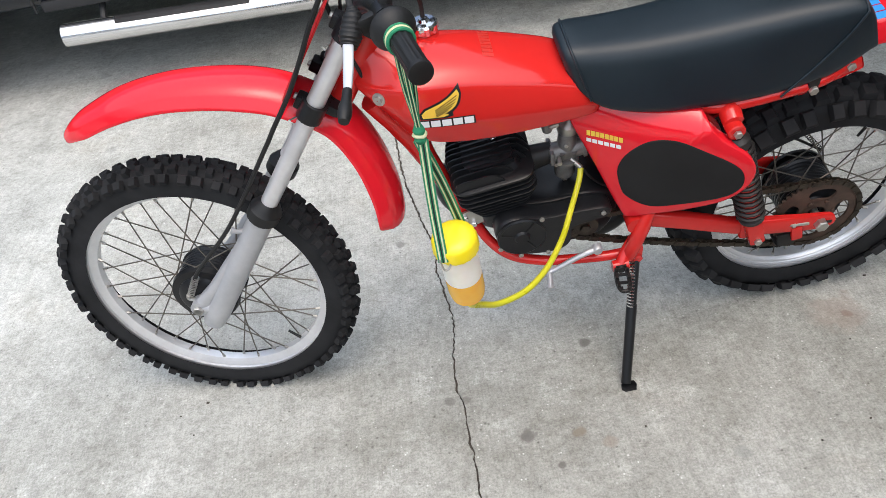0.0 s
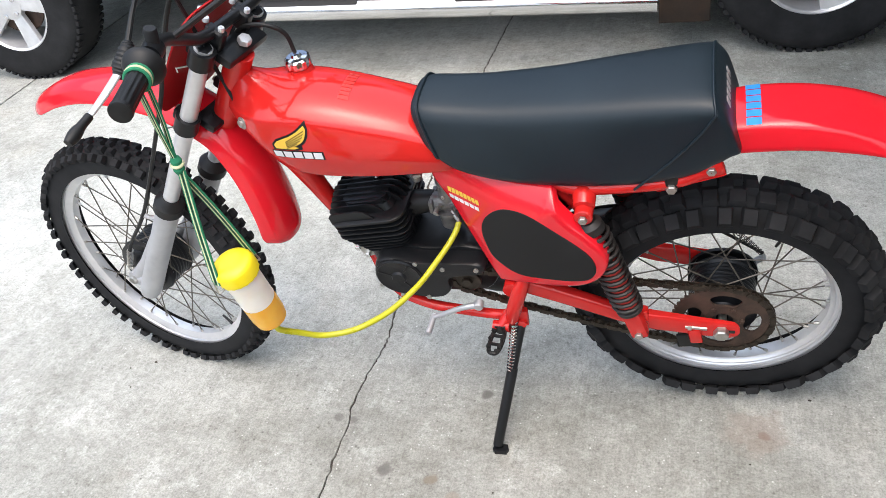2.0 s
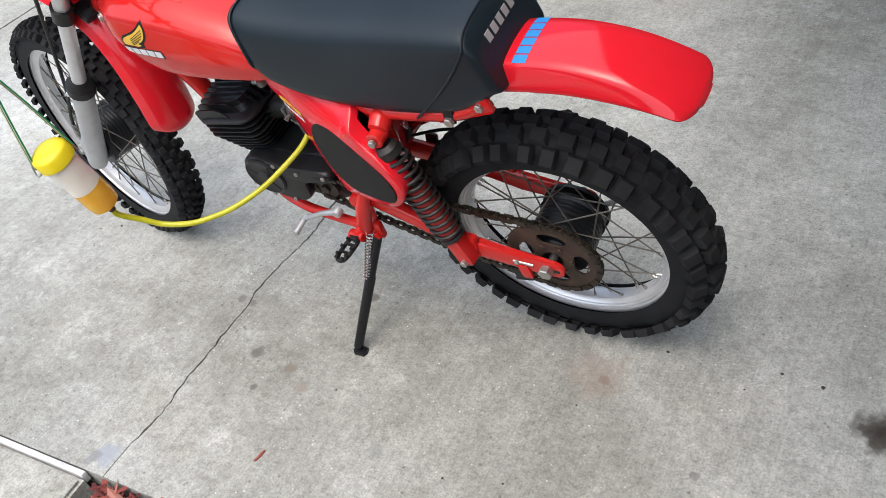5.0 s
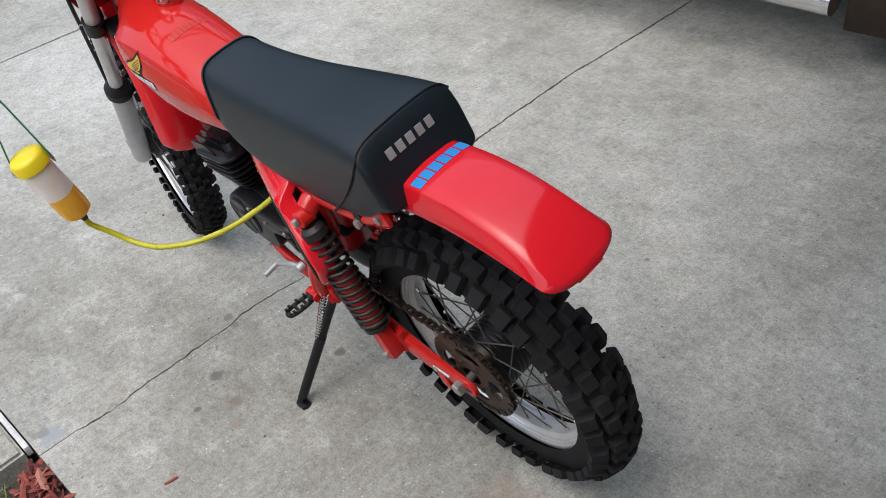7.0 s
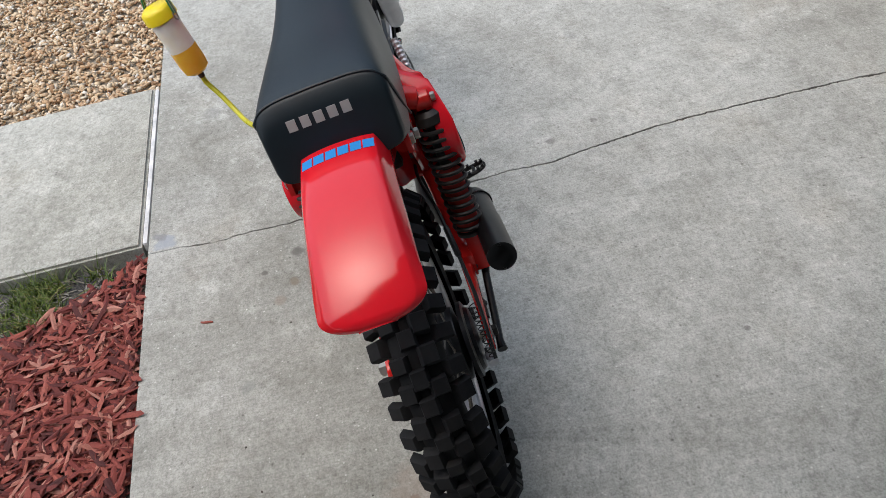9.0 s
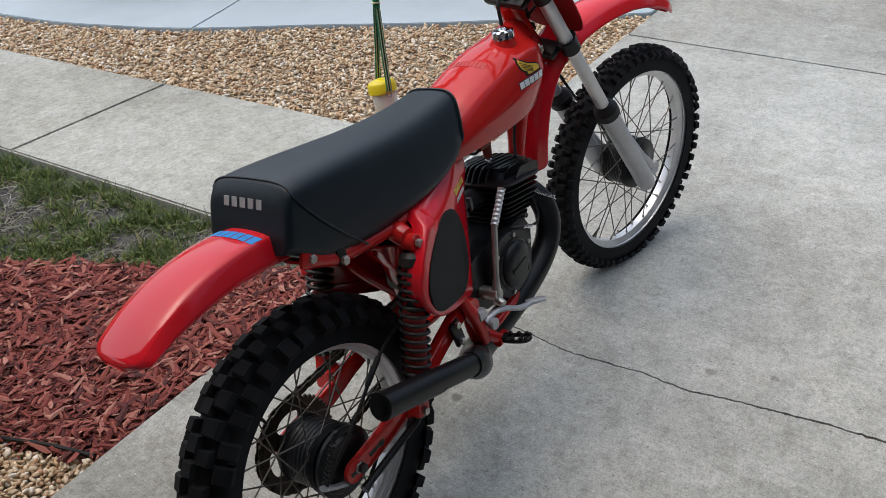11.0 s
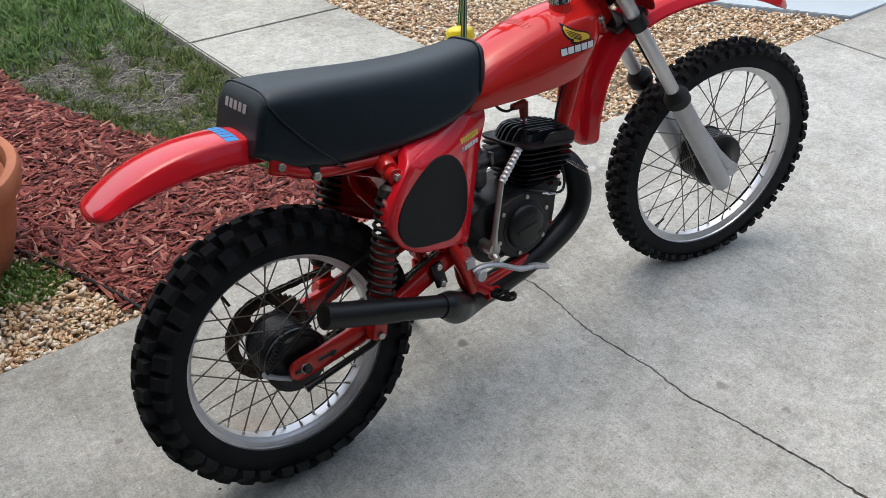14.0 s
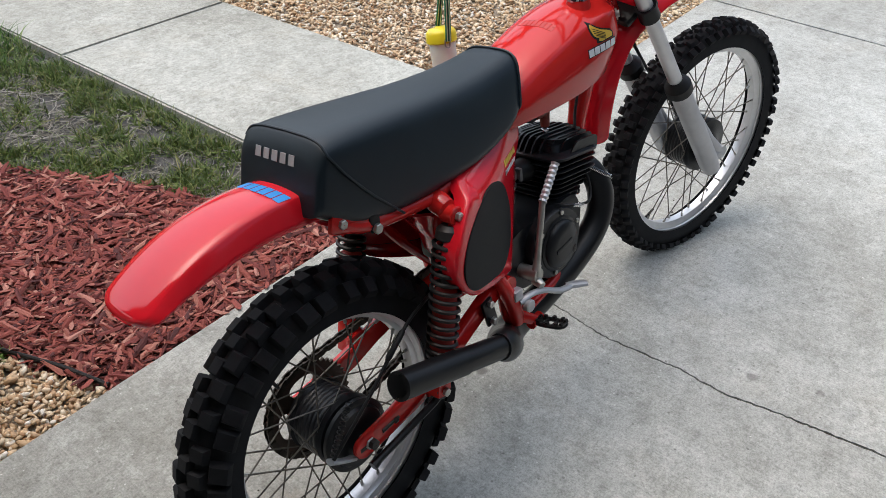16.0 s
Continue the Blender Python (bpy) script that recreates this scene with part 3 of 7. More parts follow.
    part("valve_stem", bm, M_GRIP, w, "black valve stem")
    return w


REAR_ROWS = [(-0.046, 0.033, 0.028, 0.0, 1.0), (-0.021, 0.027, 0.028, 0.5, 1.0), (0.021, 0.027, 0.028, 0.5, 1.0), (0.0, 0.026, 0.026, 0.0, 1.0), (0.046, 0.033, 0.028, 0.0, 1.0)]
FRONT_ROWS = [(-0.034, 0.019, 0.018, 0.0, 0.9), (-0.016, 0.016, 0.015, 0.5, 1.0), (0.0, 0.015, 0.014, 0.0, 1.0), (0.016, 0.016, 0.015, 0.5, 1.0), (0.034, 0.019, 0.018, 0.0, 0.9)]
rear_wheel = wheel("rear_wheel", RW, False, RWR, 0.233, 0.056, 0.070, 0.062, "silver alloy rear rim", 0.0135, REAR_ROWS, 37)
front_wheel = wheel("front_wheel", FW, True, FWR, 0.2845, 0.046, 0.078, 0.058, "silver alloy front rim", 0.0105, FRONT_ROWS, 58)


# ---- tank
def section(x, top, bottom, crease, z, half, belly, hollow):
    """A tank section at x: sloping roof, a crease along the shoulder, flat side, flat belly."""
    d, e = top - z, z - bottom
    mix = [a + (b - a) * hollow for a, b in ((0.02, 0.08), (0.11, 0.34), (0.40, 0.74), (0.80, 0.96))]
    half_side = [(0.0, top), (0.18 * crease, top - mix[0] * d), (0.42 * crease, top - mix[1] * d), (0.72 * crease, top - mix[2] * d), (0.93 * crease, top - mix[3] * d), (crease + 0.12 * (half - crease), z - 0.02 * e), (crease + 0.55 * (half - crease), z - 0.18 * e), (half, z - 0.50 * e), (0.55 * half + 0.45 * belly, bottom + 0.24 * e), (belly, bottom + 0.06 * e), (0.88 * belly, bottom + 0.008 * e), (0.0, bottom)]
    line = smooth_path([(y, q, 0) for y, q in half_side], 3)
    return [(x, p.x, p.y) for p in line] + [(x, -p.x, p.y) for p in line[-2:0:-1]]


TANK = [  # x, top, bottom, crease half width, crease height, half width, belly half width, hollow
    (0.478, 0.750, 0.735, 0.026, 0.744, 0.030, 0.025, 0),
    (0.482, 0.785, 0.728, 0.056, 0.764, 0.066, 0.060, 0),
    (0.500, 0.805, 0.726, 0.066, 0.788, 0.079, 0.074, 0),
    (0.560, 0.836, 0.725, 0.073, 0.815, 0.089, 0.083, 0),
    (0.630, 0.860, 0.724, 0.079, 0.834, 0.095, 0.089, 0),
    (0.700, 0.880, 0.724, 0.084, 0.850, 0.099, 0.091, 0),
    (0.760, 0.893, 0.727, 0.087, 0.860, 0.100, 0.090, 0.1),
    (0.815, 0.900, 0.737, 0.089, 0.866, 0.099, 0.085, 0.35),
    (0.848, 0.910, 0.757, 0.084, 0.866, 0.094, 0.076, 0.7),
    (0.872, 0.924, 0.782, 0.070, 0.864, 0.081, 0.064, 1),
    (0.894, 0.934, 0.808, 0.056, 0.862, 0.066, 0.052, 1),
    (0.915, 0.934, 0.830, 0.040, 0.862, 0.048, 0.038, 1),
    (0.930, 0.925, 0.845, 0.026, 0.862, 0.032, 0.024, 1),
]
bm = bmesh.new()
keys = smooth_path([(x, t, b) for x, t, b, *_ in TANK], 3)
keys2 = smooth_path([r[3:6] for r in TANK], 3)
keys3 = smooth_path([(r[6], r[7], 0) for r in TANK], 3)
loft(bm, [section(k.x, k.y, k.z, q.x, q.y, q.z, w.x, w.y) for k, q, w in zip(keys, keys2, keys3)])
tank = part("fuel_tank", bm, M_RED, bike, "glossy red steel fuel tank", 50)
# filler cap with fluted rim and its breather hose
CAP = Vector((0.787, -0.038, 0.899))
part("filler_neck", tubes(([CAP - Vector((0, 0, 0.035)), CAP - Vector((0, 0, 0.004)), CAP], [0.030, 0.0245, 0.0235], 28)), M_RED, tank, "red raised filler neck")
bm = bmesh.new()
rings = []
for r, h in ((0.020, -0.004), (0.020, 0.002), (0.0235, 0.003), (0.0235, 0.017), (0.0215, 0.021), (0.011, 0.022), (0.008, 0.027), (0.001, 0.027)):
    rings.append([CAP + Vector(((r + (0.0022 if 0.002 < h < 0.020 and k % 6 < 3 else 0)) * math.cos(2 * math.pi * k / 48), (r + (0.0022 if 0.002 < h < 0.020 and k % 6 < 3 else 0)) * math.sin(2 * math.pi * k / 48), h)) for k in range(48)])
loft(bm, rings, cap=False)
cap = part("filler_cap", bm, M_CHROME, tank, "fluted alloy filler cap")
part("breather_hose", tubes((smooth_path([CAP + Vector((0, 0, 0.03)), CAP + Vector((0.004, 0.004, 0.075)), CAP + Vector((0.035, 0.012, 0.100)), CAP + Vector((0.085, 0.010, 0.095)), CAP + Vector((0.120, 0.012, 0.060)), CAP + Vector((0.135, 0.01, 0.01))], 6), 0.0042, 8)), M_GRIP, tank, "thin black breather hose")


def surface_of(ob):
    return BVHTree.FromPolygons([v.co.copy() for v in ob.data.vertices], [tuple(p.vertices) for p in ob.data.polygons])


def decal(name, parent, tree, material, origin, right, up, outlines, lift, label):
    """Thin flat shapes laid on a curved surface: outlines (x, y) in metres on a plane, cast onto the surface."""
    o, r, u = Vector(origin), Vector(right).normalized(), Vector(up).normalized()
    n = r.cross(u).normalized()
    if n.y * o.y < 0:
        n = -n
    bm = bmesh.new()
    for line in outlines:
        f = bm.faces.new([bm.verts.new((x, y, 0)) for x, y in line])
        bmesh.ops.triangulate(bm, faces=[f])
    bmesh.ops.subdivide_edges(bm, edges=[e for e in bm.edges if e.calc_length() > 0.012], cuts=2, use_grid_fill=False)
    for v in bm.verts:
        p = o + r * v.co.x + u * v.co.y
        hit = tree.ray_cast(p + n * 0.06, -n, 0.15)
        v.co = (hit[0] + n * lift) if hit[0] is not None else p
    bmesh.ops.triangulate(bm, faces=bm.faces[:])
    back = bmesh.ops.extrude_face_region(bm, geom=bm.faces[:])
    bmesh.ops.translate(bm, verts=[g for g in back["geom"] if isinstance(g, bmesh.types.BMVert)], vec=-n * 0.0005)
    return part(name, bm, material, parent, label, 60)


def bars(spans):
    return [[(x0, y0), (x1, y0), (x1, y1), (x0, y1)] for x0, x1, y0, y1 in spans]


# ---- seat
SEAT = [  # x, top, bottom, half top, half bottom
    (0.552, 0.846, 0.806, 0.044, 0.058),
    (0.546, 0.860, 0.780, 0.056, 0.080),
    (0.520, 0.864, 0.744, 0.063, 0.094),
    (0.470, 0.861, 0.724, 0.067, 0.101),
    (0.400, 0.860, 0.712, 0.073, 0.106),
    (0.300, 0.866, 0.708, 0.081, 0.109),
    (0.200, 0.877, 0.713, 0.090, 0.109),
    (0.110, 0.887, 0.730, 0.097, 0.107),
    (0.056, 0.891, 0.756, 0.101, 0.104),
    (0.026, 0.891, 0.774, 0.102, 0.102),
    (0.016, 0.886, 0.777, 0.101, 0.100),
    (0.002, 0.868, 0.780, 0.097, 0.096),
    (-0.006, 0.848, 0.787, 0.088, 0.088),
]


def seat_ring(x, top, bottom, ht, hb, n=48):
    """A rounded section whose sides slope out from a narrow top to a wider bottom."""
    ring = []
    mid = (top + bottom) / 2
    for k in range(n):
        a = 2 * math.pi * k / n
        c, s = math.cos(a), math.sin(a)
        z = mid + (top - mid) * math.copysign(abs(s) ** (0.40 if s > 0 else 0.24), s)
        lean = (z - bottom) / (top - bottom)
        half = hb + (ht - hb) * max(0.0, lean) ** 1.3
        y = half * math.copysign(abs(c) ** 0.36, c)
        if s > 0:
            z += 0.004 * (1 - (y / half) ** 2)
        ring.append((x - (top - z) * 0.32, y, z))
    return ring


bm = bmesh.new()
ks, kq = smooth_path([(x, t, b) for x, t, b, _, _ in SEAT], 3), smooth_path([(a, b, 0) for _, _, _, a, b in SEAT], 3)
loft(bm, [seat_ring(k.x, k.y, k.z, q.x, q.y) for k, q in zip(ks, kq)])
seat = part("seat", bm, M_VINYL, bike, "black vinyl bench seat with piped seams", 60)

# ---- fenders


FOLD = [-1.0, -0.975, -0.95, -0.92, -0.885, -0.855, -0.83, -0.80, -0.6, -0.4, -0.2, 0.0, 0.2, 0.4, 0.6, 0.80, 0.83, 0.855, 0.885, 0.92, 0.95, 0.975, 1.0]


def fender(name, line, halves, crown, thick, steer, label, skirt=None, tip=0.0):
    """A curved mudguard: a crowned section, with folded-down skirts where given, swept along a line in the bike's middle plane."""
    fr = []
    pts = smooth_path([(x, 0, z) for x, z in line], 5)
    span = np.linspace(0, 1, len(pts))
    hs = np.interp(span, np.linspace(0, 1, len(halves)), halves)
    sk = np.interp(span, np.linspace(0, 1, len(skirt)), skirt) if skirt else None
    bm = bmesh.new()
    rings = []
    for i, p in enumerate(pts):
        d = (pts[min(i + 1, len(pts) - 1)] - pts[max(0, i - 1)]).normalized()
        up = Vector((-d.z, 0, d.x))
        if up.z < 0 and abs(d.x) > 0.3:
            up = -up
        fr.append(up)
        if i and fr[i - 1].dot(up) < 0:
            up = -up
            fr[i] = up
        h = float(hs[i])
        if tip:
            left = (pts[-1] - p).length
            h *= max(0.10, 1 - (1 - min(1.0, left / tip)) ** 2.2) ** (1 / 2.2)
        cr = crown * min(1.0, h / 0.060) ** 0.8
        ring = []
        for lay in (0, 1):
            row = []
            for u in FOLD:
                y = u * h
                if skirt:
                    fold = max(0.0, abs(u) - 0.78) / 0.22
                    z = cr * (1 - 0.55 * u * u) - float(sk[i]) * fold ** 1.55
                else:
                    z = cr * (1 - abs(u) ** 2.6) - (0.010 * min(1.0, h / 0.05) ** 2 * max(0, abs(u) - 0.8) / 0.2)
                row.append(p + Vector((0, y * (1 - 0.02 * lay), 0)) + up * (z - thick * lay))
            ring += row if lay == 0 else row[::-1]
        rings.append(ring)
    loft(bm, rings)
    if steer:
        bm.transform(MS)
    return part(name, bm, M_PLASTIC, bike, label, 50)


REAR_LINE = [(0.110, 0.772), (0.045, 0.791), (-0.015, 0.804), (-0.075, 0.810), (-0.135, 0.808), (-0.195, 0.797), (-0.240, 0.782), (-0.270, 0.768), (-0.290, 0.757), (-0.303, 0.749), (-0.311, 0.744), (-0.316, 0.7405), (-0.318, 0.739)]
fender("rear_fender", REAR_LINE, [0.066, 0.068, 0.070, 0.071, 0.072, 0.073, 0.0735, 0.074, 0.074, 0.074, 0.074, 0.074, 0.074], 0.013, 0.004, False, "glossy red plastic rear fender", [0.036, 0.038, 0.040, 0.040, 0.036, 0.030, 0.022, 0.015, 0.010, 0.007, 0.005, 0.004, 0.003], 0.034)
fender("front_fender", [(1.560, 0.753), (1.542, 0.764), (1.495, 0.790), (1.41, 0.825), (1.32, 0.846), (1.23, 0.852), (1.14, 0.845), (1.065, 0.824), (0.985, 0.774), (0.942, 0.698), (0.921, 0.612), (0.917, 0.545), (0.922, 0.499)], [0.006, 0.026, 0.048, 0.058, 0.062, 0.066, 0.068, 0.066, 0.062, 0.062, 0.064, 0.064, 0.060], 0.032, 0.004, True, "glossy red plastic front fender", None, 0.042)

# ---- fork and steering
for s in (1, -1):
    bm = bmesh.new()
    y = 0.080 * s
    low = [fork(z, y) for z in (0.285, 0.292, 0.315, 0.36, 0.45, 0.56, 0.595)]
    tube(bm, low, [0.016, 0.025, 0.028, 0.0275, 0.0275, 0.027, 0.027], 20)
    a = MS.inverted() @ (MS @ Vector((FW.x, y, FW.z)))
    tube(bm, [a + Vector((0, -0.014 * s, 0)), a + Vector((0, 0.016 * s, 0))], 0.020, 16)
    tube(bm, [fork(0.335, y), a], 0.019, 12)
    tube(bm, [fork(0.53, y, 0.014), fork(0.46, y, 0.020), fork(0.385, y, 0.026), a], [0.010, 0.013, 0.016, 0.018], 12)
    leg = steered("fork_slider", bm, M_CAST, label="grey cast alloy fork slider")
    bm = bmesh.new()
    tube(bm, [fork(0.59, y), fork(0.70, y), fork(1.004, y)], 0.0175, 20)
    steered("fork_tube", bm, M_ALLOY, label="worn bright fork tube")
    bm = bmesh.new()
    tube(bm, [fork(z, y) for z in (0.588, 0.592, 0.612, 0.616, 0.622, 0.630)], [0.030, 0.034, 0.034, 0.030, 0.027, 0.020], 20)
    steered("dust_boot", bm, M_GRIP, leg, "black rubber dust boot")
ACROSS = Matrix(((0.831, 0, -0.556, 0), (0, 1, 0, 0), (0.556, 0, 0.831, 0), (0, 0, 0, 1)))
for z, nm in ((0.835, "lower_clamp"), (0.985, "upper_clamp")):
    bm = bmesh.new()
    for s in (1, -1):
        tube(bm, [fork(z - 0.016, 0.08 * s), fork(z + 0.016, 0.08 * s)], 0.0245, 18)
        box(bm, Matrix.Translation(fork(z, 0.066 * s, 0.024)) @ ACROSS, (0.022, 0.030, 0.026), 0.005)
    box(bm, Matrix.Translation(fork(z, 0, -0.026)) @ ACROSS, (0.050, 0.124, 0.022), 0.010)
    cl = steered(nm, bm, M_BLACK, label="black triple clamp")
    for s in (1, -1):
        bm = bmesh.new()
        pin(bm, fork(z, 0.060 * s, 0.032), (0.831, 0, 0.556), 0.0065, 0.008)
        steered("clamp_bolt", bm, M_STEEL, cl, "zinc pinch bolt")
        if z > 0.9:
            bm = bmesh.new()
            pin(bm, fork(z + 0.016, 0.08 * s), FD, 0.0155, 0.008)
            steered("fork_cap", bm, M_BLACK, cl, "black fork cap bolt")
    if z > 0.9:
        bm = bmesh.new()
        pin(bm, fork(z + 0.011, 0, -0.034), FD, 0.0135, 0.013)
        steered("stem_nut", bm, M_ALLOY, cl, "bright steering stem nut")
# head tube
part("head_tube", tubes(([fork(0.800, 0, -0.040), fork(0.978, 0, -0.034)], 0.027, 18)), M_RED, bike, "red steering head")
# handlebar
BAR = [(0.724, 0.423, 1.090), (0.771, 0.320, 1.098), (0.815, 0.235, 1.095), (0.850, 0.165, 1.064), (0.878, 0.085, 1.026), (0.882, 0.0, 1.022)]


def bar_side(p, s):
    """A point given for the left half, on side s: the right end stands a little higher."""
    x, y, z = p
    return Vector((x, y * s, z + (0.0 if s > 0 else 0.048 * max(0.0, abs(y) - 0.08) / 0.35)))


full = [bar_side(p, 1) for p in BAR] + [bar_side(p, -1) for p in BAR[-2::-1]]
bar = steered("handlebar", tubes((smooth_path(full, 6), 0.0111, 14)), M_BLACK, label="black braced handlebar")
steered("cross_brace", tubes(([bar_side((0.832, 0.200, 1.080), 1), bar_side((0.832, 0.200, 1.080), -1)], 0.0060, 10)), M_DULL, bar, "dull steel bar brace")
for s in (1, -1):
    bm = bmesh.new()
    box(bm, Matrix.Translation((0.883, 0.040 * s + 0.008, 1.010)) @ pose(0, 0, 0, 0, -33, 0), (0.040, 0.022, 0.042), 0.008, 3)
    steered("bar_clamp", bm, M_BLACK, bar, "black bar clamp")
    for dx, dz in ((-0.015, -0.010), (0.013, 0.008)):
        bm = bmesh.new()
        pin(bm, (0.879 + dx, 0.040 * s + 0.008, 1.032 + dz), (-0.45, 0, 0.89), 0.0060, 0.009, 12)
        steered("clamp_bolt", bm, M_ALLOY, bar, "bright bar clamp bolt")
GA, GB = Vector((0.722, 0.428, 1.0895)), Vector((0.769, 0.324, 1.0975))
for s in (1, -1):
    a, b = bar_side(GA, s), bar_side(GB, s)
    d = (b - a).normalized()
    bm = bmesh.new()
    _, gx, gu = frames_along([a, b])[0]
    rings = []
    for q, r, rib in ((0.0, 0.0150, 0), (0.001, 0.0172, 0), (0.008, 0.0176, 0), (0.010, 0.0160, 0), (0.012, 0.0152, 1), (0.050, 0.0152, 1), (0.098, 0.0156, 1), (0.102, 0.0165, 0), (0.106, 0.022, 0), (0.113, 0.029, 0), (0.120, 0.0325, 0), (0.124, 0.0325, 0), (0.126, 0.026, 0), (0.128, 0.014, 0)):
        rings.append([a + d * q + (gx * math.cos(2 * math.pi * k / 48) + gu * math.sin(2 * math.pi * k / 48)) * (r + (0.0013 if rib and k % 4 < 2 else 0)) for k in range(48)])
    loft(bm, rings)
    g = steered("grip", bm, M_GRIP, bar, "black rubber grip with long ribs and a flange")
    perch = b + d * 0.052
    bm = bmesh.new()
    tube(bm, [perch - d * 0.014, perch + d * 0.014], 0.0175, 14)
    steered("lever_perch", bm, M_BLACK, bar, "black lever perch")
    if s > 0:
        lv = [(0.842, 0.300, 1.084), (0.839, 0.318, 1.077), (0.834, 0.358, 1.065), (0.830, 0.398, 1.055), (0.829, 0.420, 1.050)]
        tip = (0.828, 0.452, 1.041)
        boot = [(0.834, 0.276, 1.116), (0.833, 0.284, 1.106), (0.836, 0.296, 1.090), (0.839, 0.306, 1.076), (0.840, 0.312, 1.068)]
        up = [(0.834, 0.280, 1.110), (0.850, 0.235, 1.140), (0.870, 0.19, 1.160)]
    else:
        lv = [(0.838, -0.298, 1.118), (0.843, -0.312, 1.111), (0.852, -0.338, 1.100), (0.861, -0.365, 1.089), (0.866, -0.385, 1.085)]
        tip = (0.872, -0.405, 1.081)
        boot = [(0.818, -0.272, 1.134), (0.822, -0.280, 1.130), (0.830, -0.290, 1.124), (0.837, -0.300, 1.118), (0.842, -0.307, 1.114)]
        up = [(0.828, -0.285, 1.128), (0.852, -0.300, 1.161), (0.885, -0.298, 1.172)]
    bm = bmesh.new()
    line = smooth_path(boot, 6)
    tube(bm, line, [float(np.interp(k / (len(line) - 1), [0, 0.25, 0.6, 1.0], [0.006, 0.0125, 0.0165, 0.0085])) + (0.0012 if k % 2 else 0) for k in range(len(line))], 16)
    box(bm, Matrix.Translation((perch + Vector(boot[2])) / 2) @ (Vector(boot[2]) - perch).to_track_quat('X', 'Z').to_matrix().to_4x4(), ((Vector(boot[2]) - perch).length, 0.018, 0.022), 0.005)
    steered("lever_boot", bm, M_GRIP, bar, "ribbed black rubber lever boot")
    steered("hand_lever", tubes((smooth_path(lv, 6), [0.0065, 0.0080, 0.0075, 0.0060, 0.0055], 12, 0.55)), M_ALLOY, bar, "bright alloy hand lever")
    steered("lever_tip", tubes((smooth_path([lv[-2], lv[-1], tip], 5), [0.0068, 0.0070, 0.0068, 0.0075, 0.0098, 0.0100, 0.0070], 12)), M_GRIP, bar, "black rubber lever tip")
    steered("cable_adjuster", tubes((smooth_path(up, 5), [0.0050, 0.0045, 0.0038], 8)), M_GRIP, bar, "black cable sheath")

# red number plate in front of the fork, its edges swept back
bm = bmesh.new()
grid = []
for back, scs in ((0.0, (0.05, 0.4, 0.75, 0.97, 1.0)), (-0.0035, (1.0, 0.97, 0.75, 0.4, 0.05))):
    for sc in scs:
        row = []
        for k in range(48):
            a = 2 * math.pi * k / 48
            c, s = math.cos(a), math.sin(a)
            py = 0.106 * sc * math.copysign(abs(c) ** 0.52, c)
            pz = 0.124 * sc * math.copysign(abs(s) ** 0.52, s)
            py *= 1.0 - 0.8 * max(0.0, pz) - 0.3 * max(0.0, -pz)
            out = 0.058 - 0.5 * py * py + back
            row.append(fork(0.918, py, out) + FD * pz)
        grid.append(row)
loft(bm, grid)
steered("number_plate", bm, M_PLATE, label="plain red front number plate", smooth=60)

# ---- side panels with the black ovals
PANEL = [(0.541, 0.716), (0.522, 0.734), (0.400, 0.729), (0.310, 0.724), (0.293, 0.711), (0.284, 0.694), (0.262, 0.668), (0.229, 0.645), (0.206, 0.620), (0.194, 0.584), (0.208, 0.545), (0.245, 0.506), (0.308, 0.477), (0.370, 0.457), (0.420, 0.442), (0.438, 0.455), (0.489, 0.580), (0.534, 0.690)]
OVAL = [(0.446, 0.545), (0.450, 0.577), (0.444, 0.607), (0.427, 0.636), (0.397, 0.662), (0.366, 0.669), (0.336, 0.664), (0.298, 0.645), (0.252, 0.620), (0.225, 0.597), (0.217, 0.567), (0.228, 0.539), (0.257, 0.518), (0.320, 0.497), (0.385, 0.484), (0.432, 0.510)]


PANEL_RIGHT = [(0.541, 0.716), (0.522, 0.734), (0.400, 0.729), (0.310, 0.724), (0.283, 0.712), (0.266, 0.697), (0.240, 0.674), (0.214, 0.648), (0.196, 0.620), (0.190, 0.584), (0.206, 0.545), (0.245, 0.506), (0.308, 0.477), (0.370, 0.457), (0.420, 0.442), (0.438, 0.455), (0.489, 0.580), (0.534, 0.690)]
OVAL_RIGHT = [(0.440, 0.545), (0.444, 0.577), (0.439, 0.607), (0.424, 0.640), (0.397, 0.665), (0.364, 0.676), (0.328, 0.674), (0.288, 0.660), (0.242, 0.632), (0.217, 0.602), (0.211, 0.568), (0.224, 0.538), (0.255, 0.515), (0.320, 0.493), (0.382, 0.480), (0.427, 0.508)]


def panel_y(x, z):
    """Half width of the air-box covers: narrow ahead, swelling to the rear, with a ledge folded in along the top."""
    t = (0.51 - x) / 0.30
    return 0.058 + 0.110 * max(0.0, min(1.0, t)) ** 0.85 - 1.9 * max(0, z - 0.694) * max(0.15, min(1.0, t * 1.5))


def dense(o, n=4):
    q = [(p.x, p.y) for p in smooth_path([(x, z, 0) for x, z in o + o[:1]], n)][:-1]
    return q


